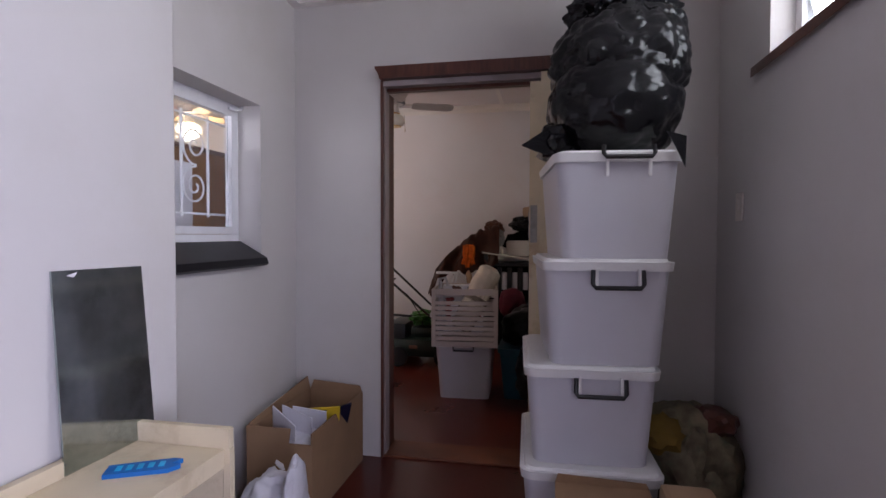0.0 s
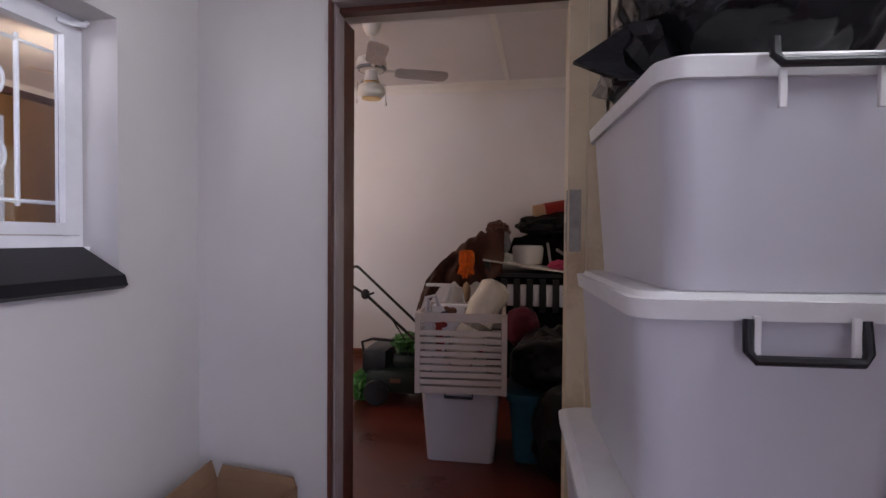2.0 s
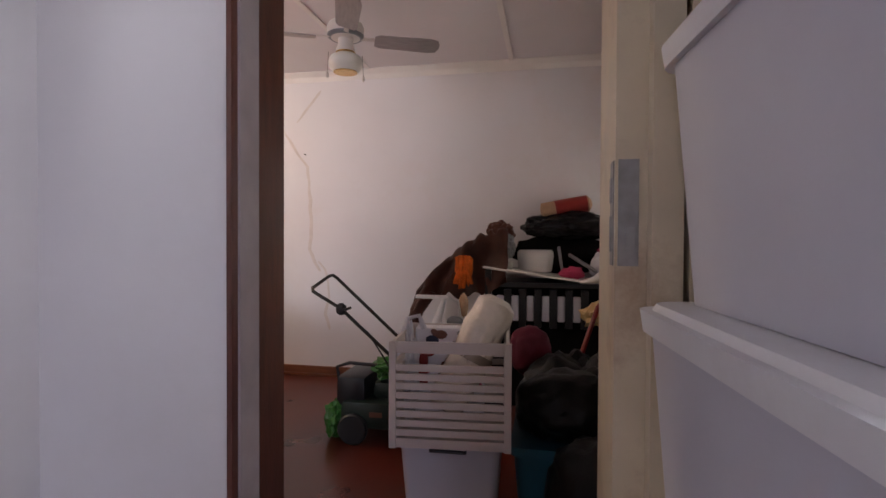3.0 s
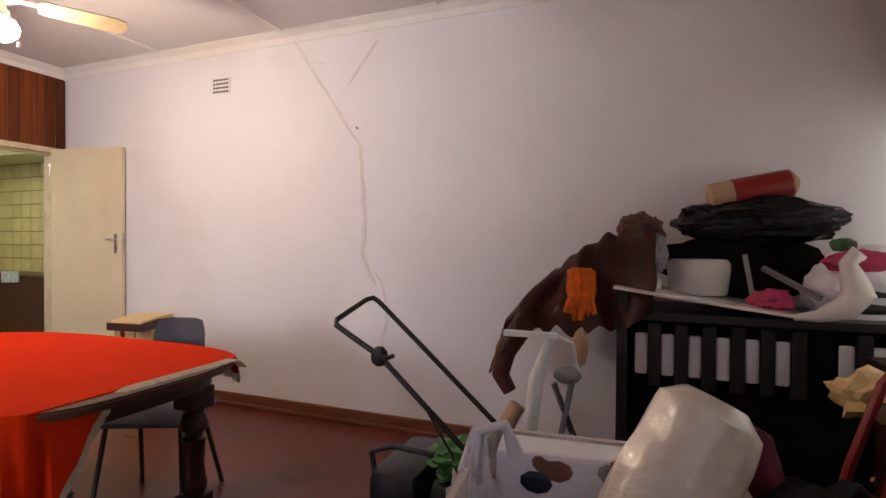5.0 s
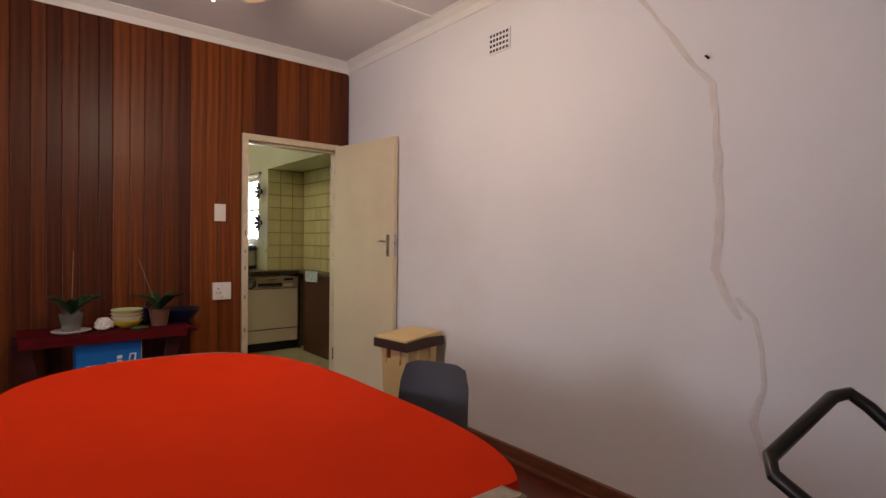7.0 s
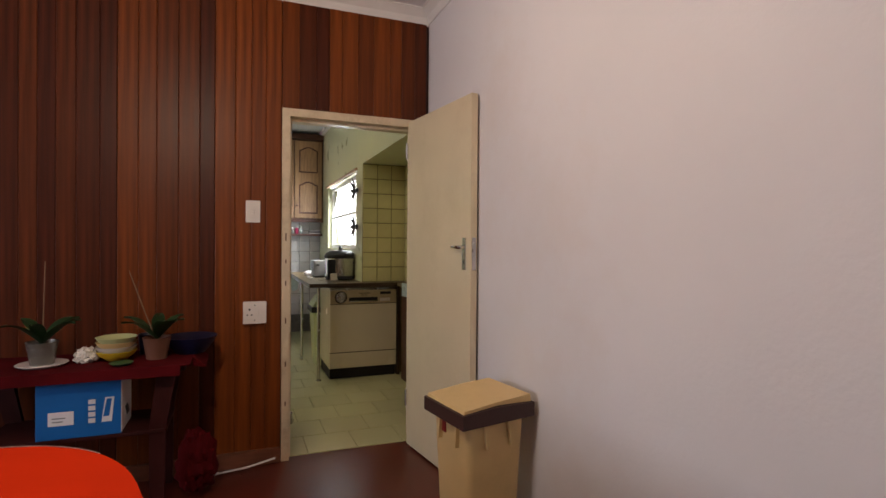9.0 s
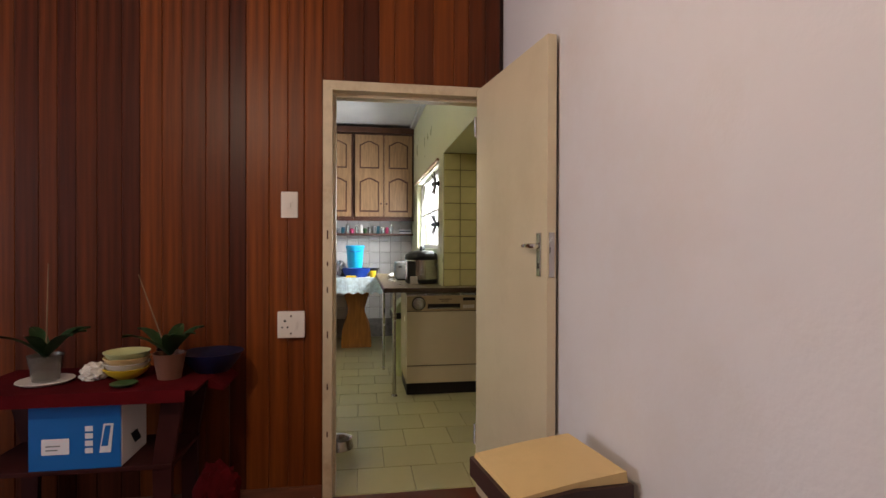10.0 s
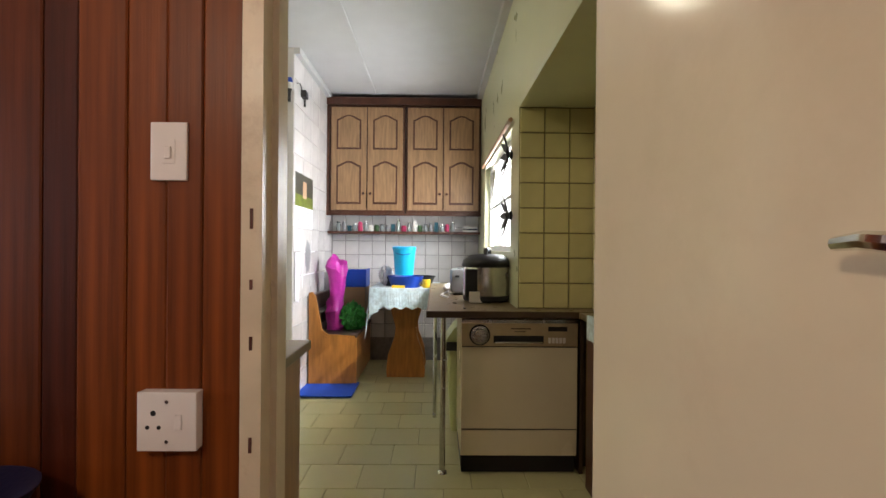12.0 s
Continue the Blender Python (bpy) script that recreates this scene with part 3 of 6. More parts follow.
bm_box(plate, -0.090, 2.725, 1.225, -0.086, 2.745, 1.29)
bm_box(plate, -0.090, 2.728, 1.315, -0.086, 2.745, 1.36)
pl = part("strike_plate", plate, WORN_STEEL, d1, "worn steel strike plate")
part("strike_front", boxes((-0.080, 2.696, 1.20, -0.045, 2.701, 1.39), (-0.068, 2.69, 1.23, -0.052, 2.697, 1.27)), WORN_STEEL, d1)
part("threshold", B(-0.885, 2.76, 0.0, -0.085, 2.98, 0.012, bevel=0.004), SKIRT, d1, "worn red threshold")

# doorway to the kitchen with its open leaf
d2 = structure("door_2", boxes((-5.58, 5.283, 0, -5.395, 5.328, 2.05), (-5.58, 6.099, 0, -5.395, 6.14, 2.05), (-5.58, 5.328, 2.005, -5.395, 6.099, 2.05)), CREAM_FRAME, "worn cream painted steel door frame")
part("door_stop", boxes((-5.53, 5.328, 0, -5.46, 5.342, 2.005), (-5.53, 6.090, 0, -5.46, 6.099, 2.005), (-5.53, 5.342, 1.99, -5.46, 6.090, 2.005)), CREAM_FRAME, d2)
for cz in (0.32, 0.55, 0.80, 1.02, 1.15, 1.28):
    part("chip", B(-5.3955, 5.302, cz, -5.3935, 5.309, cz + 0.03 + 0.03 * noise.noise((cz * 9, 0, 0))), FRAME_WOOD, d2, "patch of chipped paint")
LEAF_AT = pose(-5.392, 6.078, 0.0, 0, 0, 7.5)
leaf = tagged(new("open_door"), "open cream gloss-painted wooden door with steel handle", "door")
leaf.matrix_basis = LEAF_AT
part("leaf", B(0.0, -0.037, 0.012, 0.750, 0.0, 2.03, bevel=0.002), CREAM, leaf)
part("edge_plate", boxes((0.748, -0.030, 1.135, 0.7525, -0.008, 1.30), (0.752, -0.026, 1.225, 0.757, -0.012, 1.245)), STEEL, leaf, "steel lock plate")
hp = B(0.675, -0.044, 1.135, 0.707, -0.036, 1.30, bevel=0.003)
plate_ob = part("handle_plate", hp, STEEL, leaf, "long steel handle plate")
part("lever", bm_tube(bmesh.new(), [(0.691, -0.042, 1.25), (0.691, -0.064, 1.25), (0.678, -0.072, 1.25), (0.645, -0.073, 1.253), (0.612, -0.070, 1.250)], [0.010, 0.010, 0.010, 0.009, 0.007]), CHROME, plate_ob, "chrome lever", smooth=True)
part("keyhole", B(0.688, -0.0455, 1.165, 0.695, -0.0438, 1.185), BLACK_AND_SHADE, plate_ob)
for hz in (0.25, 1.80):
    part("hinge", bm_tube(bmesh.new(), [(-0.004, -0.042, hz), (-0.004, -0.042, hz + 0.1)], 0.007), STEEL, leaf)

# kitchen window: frame, panes, head rail, glow of the day behind
w3 = structure("window_3", boxes((-9.30, 6.22, 1.22, -9.26, 6.26, 2.0), (-7.59, 6.22, 1.22, -7.55, 6.26, 2.0), (-9.26, 6.22, 1.96, -7.59, 6.26, 2.0), (-9.26, 6.22, 1.22, -7.59, 6.26, 1.26), (-8.44, 6.22, 1.26, -8.40, 6.26, 1.96), (-9.26, 6.225, 1.60, -7.59, 6.25, 1.625), (-7.95, 6.225, 1.26, -7.93, 6.25, 1.96)), WHITE_PAINT, "white steel kitchen window full of daylight")
pane = part("pane", B(-9.26, 6.238, 1.26, -7.59, 6.242, 1.96), GLASS, w3)
pane.visible_shadow = False
part("curtain_rail", bm_tube(bmesh.new(), [(-9.32, 6.145, 2.02), (-7.42, 6.145, 2.02)], 0.014), OAK, w3, "wooden curtain rail")
# east window with vertical blind
w4 = structure("window_4", boxes((0.70, 3.2, 0.92, 0.74, 6.0, 0.96), (0.70, 3.2, 1.78, 0.74, 6.0, 1.82), (0.70, 3.2, 0.96, 0.74, 3.24, 1.78), (0.70, 5.96, 0.96, 0.74, 6.0, 1.78), (0.70, 4.58, 0.96, 0.74, 4.62, 1.78)), WHITE_PAINT, "wide low window behind a vertical blind")
pane = part("pane", B(0.718, 3.24, 0.96, 0.722, 5.96, 1.78), GLASS, w4)
pane.visible_shadow = False
part("head_rail", B(0.63, 3.2, 1.79, 0.675, 6.0, 1.82), WHITE_PAINT, w4)
for i in range(26):
    y = 3.28 + i * 0.103
    part("blind_slat", bm_box(bmesh.new(), 0.640, y, 0.97, 0.643, y + 0.086, 1.79), BLIND, w4)
# frame of the assumed south window, never in view
structure("window_5", boxes((-3.6, 0.12, 0.95, -1.8, 0.16, 1.0), (-3.6, 0.12, 2.0, -1.8, 0.16, 2.05), (-3.6, 0.12, 1.0, -3.55, 0.16, 2.0), (-1.85, 0.12, 1.0, -1.8, 0.16, 2.0), (-2.72, 0.12, 1.0, -2.68, 0.16, 2.0)), WHITE_PAINT, "white frame of an unseen window added to let in daylight")
structure("window_4_pelmet", boxes((0.66, 2.98, 1.80, 0.682, 6.185, 1.832)), FRAME_WOOD, "dark wooden rail over the window")
structure("backdrop_garden_wall", boxes((-12, 9.5, -0.2, 4, 9.7, 2.6), (3.6, 0, -0.2, 3.8, 9.5, 2.2)), OUTSIDE, "sunlit garden wall outside")

# ---- entrance room: things ----


def storage_bin(at, size, turn, lid_up=False, group="stacked storage bins"):
    """A tapered lidded tub; at: the middle of its base."""
    w, d, h = size
    t = thing("storage_bin", "large white plastic storage bin with lid and black clip handles", "storage bin", at, group, turn)
    part("tub", bm_frustum(bmesh.new(), -w / 2 + 0.012, -d / 2 + 0.014, w / 2 - 0.012, d / 2 - 0.014, 0.0, h - 0.02, 0.026, 0.05), BIN_PLASTIC, t, smooth=True)
    lid = bmesh.new()
    bm_frustum(lid, -w / 2, -d / 2, w / 2, d / 2, h - 0.045, h - 0.012, 0.004, 0.045)
    bm_frustum(lid, -w / 2 + 0.02, -d / 2 + 0.02, w / 2 - 0.02, d / 2 - 0.02, h - 0.014, h - 0.002, -0.006, 0.04)
    part("lid", lid, LID_PLASTIC, t, "white lid with a rolled rim", smooth=True)
    for s in (-1, 1):
        y = s * (d / 2 + 0.006)
        z0, z1 = h - 0.105, h - 0.04
        if lid_up:
            z0, z1 = h - 0.03, h + 0.012
        hd = bm_tube(bmesh.new(), [(-0.058, y, z1), (-0.060, y + s * 0.006, z0 + 0.014), (-0.050, y + s * 0.010, z0), (0.110, y + s * 0.010, z0), (0.120, y + s * 0.006, z0 + 0.014), (0.118, y, z1)], 0.0085)
        handle = part("handle", hd, BLACK_PLASTIC, t, "black clip handle", smooth=True)
        for k in (-0.045, 0.105):
            part("clip", bm_box(bmesh.new(), k - 0.006, y - 0.004, h - 0.10, k + 0.006, y + 0.004, h - 0.035, bevel=0.002), LID_PLASTIC, handle, "pale hinge clip")
    return t


storage_bin((0.16, 2.275, 0.0), (0.52, 0.66, 0.375), 2)
storage_bin((0.155, 2.30, 0.374), (0.50, 0.655, 0.38), 3)
storage_bin((0.20, 2.30, 0.753), (0.48, 0.65, 0.40), 5)
storage_bin((0.228, 2.31, 1.152), (0.47, 0.65, 0.40), 6, lid_up=True)

bag = thing("rubbish_bag", "full shiny black plastic bag on top of the stacked bins", "bag", (0.26, 2.28, 1.56))
bb = bm_blob(bmesh.new(), (0.01, 0.0, 0.20), (0.27, 0.27, 0.25), 0.08, 1.6, 3, 6, 0.05, flat=0.0)
bm_blob(bb, (0.035, 0.02, 0.38), (0.275, 0.25, 0.27), 0.09, 1.7, 5, 6, 0.10)
bm_blob(bb, (0.04, 0.04, 0.58), (0.20, 0.18, 0.20), 0.2, 2.8, 7, 6, 0.30)
part("body", bb, BAG_BLACK, bag, smooth=True)
tail = bmesh.new()
bm_prism(tail, [(-0.36, 0.045), (-0.24, 0.12), (-0.18, 0.10), (-0.20, 0.0), (-0.27, 0.005)], "y", -0.12, -0.10)
hem_ = bm_prism(bmesh.new(), [(0.16, 0.05), (0.225, 0.03), (0.222, -0.08), (0.20, -0.03)], "y", -0.30, -0.292)
part("torn_hem", hem_, BAG_BLACK, bag, "torn strip of the bag")
bm_blob(tail, (-0.20, 0.0, 0.06), (0.10, 0.16, 0.10), 0.3, 3, 11, 3, 0.25, flat=-0.005)
part("loose_edge", tail, BAG_BLACK, bag, "loose gathered hem of the bag")

rag = thing("rag_bag", "clear plastic bag stuffed with coloured rags on the floor", "bag", (0.60, 2.42, 0.0))
part("body", bm_blob(bmesh.new(), (0, 0, 0.24), (0.23, 0.24, 0.27), 0.14, 2.5, 21, 4, 0.14, flat=0.0), PATTERN, rag, smooth=True)
part("rag_yellow", bm_blob(bmesh.new(), (-0.12, -0.12, 0.40), (0.10, 0.09, 0.08), 0.3, 3, 24, 3, 0.2), OCHRE, rag, "ochre cloth", smooth=True)
part("rag_red", bm_blob(bmesh.new(), (0.10, -0.06, 0.46), (0.09, 0.10, 0.06), 0.3, 3, 26, 3, 0.2), LEATHER, rag, "dark red cloth", smooth=True)
part("rag_pale", bm_blob(bmesh.new(), (0.0, -0.19, 0.33), (0.05, 0.05, 0.14), 0.3, 3, 27, 3, 0.2), PATTERN, rag, "printed pale strip", smooth=True)
low = thing("cardboard_box", "low open brown cardboard box in front of the bins", "box", (0.20, 1.80, 0.0))
part("body", boxes((-0.16, -0.10, 0, 0.16, 0.10, 0.355)), CARD, low)
part("flap", bm_prism(bmesh.new(), [(-0.16, 0.355), (0.16, 0.355), (0.15, 0.375), (-0.15, 0.385)], "y", 0.092, 0.098), CARD, low)
flat1 = single("paper_packet", B(0.39, 1.70, 0.0, 0.56, 1.90, 0.385, bevel=0.02), CARD_EDGE, "pale folded paper packet on the floor", "packet")

# open carton with papers
box1 = thing("cardboard_box", "tall open brown cardboard box filled with papers", "box", (-1.135, 2.37, 0.0))
part("body", boxes((-0.155, -0.30, 0, -0.149, 0.33, 0.38), (0.149, -0.30, 0, 0.155, 0.33, 0.38), (-0.149, -0.30, 0, 0.149, -0.294, 0.33), (-0.149, 0.324, 0, 0.149, 0.33, 0.38), (-0.149, -0.294, 0, 0.149, 0.324, 0.01)), CARD, box1)
part("flap", bm_prism(bmesh.new(), [(-0.30, 0.38), (0.33, 0.38), (0.30, 0.455), (-0.27, 0.40)], "x", -0.158, -0.153), CARD, box1, "raised carton flap")
part("flap", bm_prism(bmesh.new(), [(-0.15, 0.38), (0.15, 0.38), (0.14, 0.41), (-0.13, 0.43)], "y", 0.326, 0.331), CARD, box1)
part("flap", bm_prism(bmesh.new(), [(-0.15, 0.33), (0.05, 0.33), (0.06, 0.40), (-0.15, 0.40)], "y", -0.31, -0.305), CARD, box1, "torn carton flap")
part("contents", bm_blob(bmesh.new(), (0, 0, 0.24), (0.14, 0.30, 0.09), 0.2, 4, 31, 3), PAPER, box1, "heaped papers")
for k, (dx, mat, lab) in enumerate(((-0.05, PAPER, "white envelope"), (-0.01, PAPER, "folded paper"), (0.03, PAPER, "white leaflet"), (0.07, YELLOW, "yellow packet"), (0.10, NAVY, "dark leaflet"))):
    o = part("paper_sheet", B(-0.07, -0.002, 0, 0.09, 0.002, 0.20), mat, box1, lab)
    o.matrix_basis = pose(dx - 0.02, -0.14 + 0.05 * k, 0.26, 20 + 5 * k, 25 - 8 * k, 15 * k - 20)
shop = single("shopping_bag", bm_blob(bmesh.new(), (-1.02, 1.80, 0.16), (0.13, 0.15, 0.17), 0.16, 2.2, 41, 5, 0.08, flat=0.0), BAG_WHITE, "crumpled thin white plastic shopping bag on the floor", "bag", True)
ear = bm_blob(bmesh.new(), (-0.91, 1.78, 0.27), (0.035, 0.07, 0.14), 0.2, 2, 43, 4, 0.08)
part("bag_handle", ear, BAG_WHITE, shop, smooth=True)

# laid-over chipboard cabinet
desk = thing("chipboard_cabinet", "yellowed white chipboard cabinet with raised edges", "cabinet", (-1.06, 0.0, 0.0))
part("top", B(0.0, -0.2, 0.655, 0.275, 1.185, 0.70), LAMINATE, desk, "stained pale top")
part("back_edge", B(0.0, -0.2, 0.70, 0.022, 1.185, 0.736, bevel=0.002), LAMINATE, desk)
part("end_edge", B(0.022, 1.165, 0.70, 0.288, 1.185, 0.752, bevel=0.002), LAMINATE, desk)
part("end_panel", boxes((0.0, 1.165, 0, 0.27, 1.185, 0.655)), LAMINATE, desk)
part("rail", boxes((0.272, 1.165, 0, 0.29, 1.185, 0.70)), LAMINATE, desk)
# near-black boards carry the shade of the hollow in their colour
part("inside", boxes((0.0, -0.18, 0.0, 0.03, 1.16, 0.655), (0.03, -0.18, 0.05, 0.26, 1.16, 0.07)), BLACK_AND_SHADE, desk, "near-black boards painted as the shade of the hollow inside")
sach = single("sachet", bm_prism(bmesh.new(), [(-0.07, -0.026), (0.06, -0.03), (0.085, -0.012), (0.065, 0.0), (0.085, 0.02), (0.065, 0.03), (-0.07, 0.026)], "z", 0, 0.010), BLUE_BOX, "flat blue printed sachet on the cabinet top", "sachet")
sach.matrix_basis = pose(-0.90, 1.02, 0.70, 0, 0, 28)
for k in range(5):
    part("print_bar", B(-0.05 + k * 0.022, -0.012, 0.010, -0.038 + k * 0.022, 0.014, 0.0112), AQUA, sach)

mir = thing("mirror", "dusty frameless mirror leaning against the wall on the cabinet", "mirror", (-1.04, 0.0, 0.70))
gl = part("glass", bm_prism(bmesh.new(), [(0.955, 0.003), (1.225, 0.003), (1.215, 0.455), (0.955, 0.458)], "x", 0.0, 0.005), MIRROR, mir, "spotted silvered glass")
gl.matrix_basis = pose(0, 0, 0, 0, -3.5, 0)
part("chip", bm_prism(bmesh.new(), [(0.99, 0.445), (1.02, 0.452), (1.01, 0.44)], "x", -0.024, -0.0215), WHITE_PAINT, mir, "chipped corner")
part("stain", bm_blob(bmesh.new(), (-0.0085, 1.10, 0.18), (0.0015, 0.014, 0.016), 0.4, 4, 3, 3), BLACK_AND_SHADE, mir, "black spot")


def wall_plate(name, label, at, turn, w, h, sockets=False, rockers=1):
    """A plate on a wall; it faces along +x before the turn."""
    t = thing(name, label, "socket" if sockets else "switch", at, "", turn)
    plate_ = part("plate", B(0, -w / 2, -h / 2, 0.009, w / 2, h / 2, bevel=0.003), SWITCH, t)
    if sockets:
        part("back_box", B(-0.024, -w / 2 + 0.001, -h / 2 + 0.001, -0.0005, w / 2 - 0.001, h / 2 - 0.001, bevel=0.002), SWITCH, t, "raised white back box")
        for dy, dz in ((-0.028, 0.018), (-0.040, -0.012), (-0.016, -0.012)):
            part("pin_hole", bm_lathe(bmesh.new(), [(0.0045 if dz < 0 else 0.006, 0.0), (0.0045 if dz < 0 else 0.006, 0.0012)], n=10), BLACK_AND_SHADE, plate_).matrix_basis = pose(0.0085, dy, dz, 0, 90, 0)
        part("rocker", B(0.009, 0.018, -0.016, 0.013, 0.032, 0.016, bevel=0.002), SWITCH, t, "small rocker")
        for dz in (-0.042, 0.042):
            part("screw", bm_lathe(bmesh.new(), [(0.004, 0), (0.004, 0.0015)], n=8), STEEL, plate_).matrix_basis = pose(0.0085, 0, dz, 0, 90, 0)
    else:
        part("surround", B(0.009, -0.014, -0.026, 0.0105, 0.014, 0.026), SWITCH, t)
        for k in range(rockers):
            part("rocker", B(0.0105, -0.007, -0.016 + k * 0.03, 0.015, 0.007, 0.010 + k * 0.03, bevel=0.002), SWITCH, t, "small rocker")
    return t


wall_plate("light_switch", "white double light switch on the plaster wall", (0.8145, 2.44, 1.36), 180, 0.075, 0.12, rockers=2)
wall_plate("light_switch", "white light switch on the timber panelling", (-5.408, 5.126, 1.445), 0, 0.078, 0.125)
wall_plate("power_socket", "white three-pin wall socket on the timber panelling", (-5.386, 5.137, 0.872), 0, 0.125, 0.125, sockets=True)

# ---- dining room: things ----
vent = thing("wall_vent", "white plaster air vent with rows of holes", "vent", (-3.607, 6.187, 2.44))
part("plate", B(-0.085, -0.006, -0.065, 0.085, 0.0, 0.065, bevel=0.002), PLASTER_ROOM, vent)
for r in range(4):
    part("slot_row", boxes(*[(-0.078 + c * 0.0265, -0.0075, -0.055 + r * 0.030, -0.061 + c * 0.0265, -0.0055, -0.039 + r * 0.030) for c in range(6)]), BLACK_AND_SHADE, vent, "row of dark holes")
single("nail", bm_tube(bmesh.new(), [(-2.40, 6.19, 2.022), (-2.40, 6.165, 2.026)], 0.005), BLACK_AND_SHADE, "small dark nail in the plaster wall", "nail")


def ceiling_fan(at, spin, lit, blade_mat):
    t = thing("ceiling_fan", "cream ceiling fan with %s glass lamp bowl" % ("a lit" if lit else "an unlit"), "ceiling fan", at, "ceiling fans")
    part("canopy", bm_lathe(bmesh.new(), [(0.02, -0.085), (0.035, -0.08), (0.055, -0.05), (0.065, -0.02), (0.066, 0.0)]), FAN_WHITE, t, smooth=True)
    part("rod", bm_tube(bmesh.new(), [(0, 0, -0.22), (0, 0, -0.07)], 0.013), FAN_WHITE, t, smooth=True)
    part("motor", bm_lathe(bmesh.new(), [(0.03, -0.335), (0.085, -0.33), (0.105, -0.31), (0.11, -0.28), (0.10, -0.25), (0.05, -0.225), (0.02, -0.215)]), FAN_WHITE, t, smooth=True)
    part("vent_ring", bm_lathe(bmesh.new(), [(0.095, -0.33), (0.107, -0.322), (0.107, -0.312), (0.095, -0.306)]), GREY_PLASTIC, t, "dark slotted ring")
    part("lamp_holder", bm_lathe(bmesh.new(), [(0.05, -0.42), (0.055, -0.40), (0.045, -0.37), (0.045, -0.335)]), FAN_WHITE, t, smooth=True)
    part("brass_band", bm_lathe(bmesh.new(), [(0.052, -0.425), (0.058, -0.42), (0.058, -0.412), (0.052, -0.408)]), BRASS, t, "thin brass band")
    bowl = [(0.055, -0.42), (0.088, -0.44), (0.10, -0.47), (0.095, -0.50), (0.072, -0.525), (0.066, -0.528)]
    b_ = part("bowl", bm_lathe(bmesh.new(), [(0.0, -0.535)] + bowl[::-1] if lit else bowl[::-1]), LIT_GLASS if lit else FROSTED, t, "glass lamp bowl", smooth=True)
    if lit:
        b_.visible_shadow = False
    else:
        part("bowl_rim", bm_lathe(bmesh.new(), [(0.060, -0.532), (0.070, -0.530), (0.068, -0.522), (0.058, -0.522)]), BRASS, t, "brass rim")
    for k in (-1, 1):
        ch = part("pull_chain", bm_tube(bmesh.new(), [(k * 0.085, 0.05 * k, -0.42), (k * 0.09, 0.055 * k, -0.54)], 0.0022, 5), STEEL, t, "thin pull chain")
        part("chain_bob", bm_blob(bmesh.new(), (k * 0.09, 0.055 * k, -0.555), (0.009, 0.009, 0.018), 0, 1, 0, 2), FAN_WHITE, ch)
    for i in range(4):
        a = radians(spin + 90 * i)
        m = Matrix.Rotation(a, 4, "Z") @ Matrix.Rotation(radians(-13), 4, "X")
        br = bmesh.new()
        bm_box(br, 0.09, -0.014, -0.004, 0.22, 0.014, 0.004, bevel=0.002)
        arm = part("blade_arm", br, FAN_WHITE, t)
        arm.matrix_basis = Matrix.Translation((0, 0, -0.325)) @ m
        bl = bmesh.new()
        bm_prism(bl, [(0.17, -0.045), (0.20, -0.06), (0.50, -0.068), (0.545, -0.055), (0.56, -0.02), (0.56, 0.02), (0.545, 0.055), (0.50, 0.068), (0.20, 0.06), (0.17, 0.045)], "z", -0.012, -0.005)
        o = part("blade", bl, blade_mat, t)
        o.matrix_basis = Matrix.Translation((0, 0, -0.325)) @ m
    return t


ceiling_fan((-1.38, 4.63, H2), 24, False, BLADE)
ceiling_fan((-3.50, 4.63, H2), 62, True, BLADE_WARM)

# oval dining table with a red cloth
TC, TA, TB = (-2.94, 4.385), 0.875, 0.52


def oval(k, n=72, power=4.0):
    pts = []
    for i in range(n):
        a = 2 * math.pi * i / n
        c, s_ = math.cos(a), math.sin(a)
        p = power if c > 0 else 2.7
        pts.append((TC[0] + k * TA * math.copysign(abs(c) ** (2 / p), c), TC[1] + k * TB * math.copysign(abs(s_) ** (2 / p), s_)))
    return pts


table = thing("dining_table", "dark wooden dining table with turned legs under a red cloth", "table", (0, 0, 0))
tt = bmesh.new()
bm_prism(tt, oval(1.0), "z", 0.722, 0.752)
bmesh.ops.bevel(tt, geom=[e for e in tt.edges if abs(e.verts[0].co.z - e.verts[1].co.z) < 1e-4], offset=0.008, segments=2, affect="EDGES")
part("tabletop", tt, TABLE_EDGE, table, "worn dark table top", smooth=True)
part("apron", bm_prism(bmesh.new(), oval(0.90), "z", 0.655, 0.722), DARK_WOOD, table)
LEGS = [(TC[0] + sx * 0.71, TC[1] + sy * 0.265) for sx in (-1, 1) for sy in (-1, 1)]
for lx, ly in LEGS:
    leg = part("leg", bm_lathe(bmesh.new(), [(0.036, 0.0), (0.042, 0.03), (0.048, 0.07), (0.040, 0.10), (0.034, 0.22), (0.048, 0.245), (0.050, 0.27), (0.043, 0.30), (0.038, 0.36), (0.044, 0.43), (0.048, 0.45), (0.036, 0.462), (0.036, 0.472), (0.052, 0.49), (0.055, 0.515), (0.045, 0.545), (0.038, 0.56), (0.05, 0.575)], (lx, ly, 0), 20), DARK_WOOD, table, "turned dark leg", smooth=True)
    part("block", B(lx - 0.055, ly - 0.055, 0.572, lx + 0.055, ly + 0.055, 0.66, bevel=0.008), DARK_WOOD, leg)
    part("block", B(lx - 0.052, ly - 0.052, 0.10, lx + 0.052, ly + 0.052, 0.225, bevel=0.008), DARK_WOOD, leg)
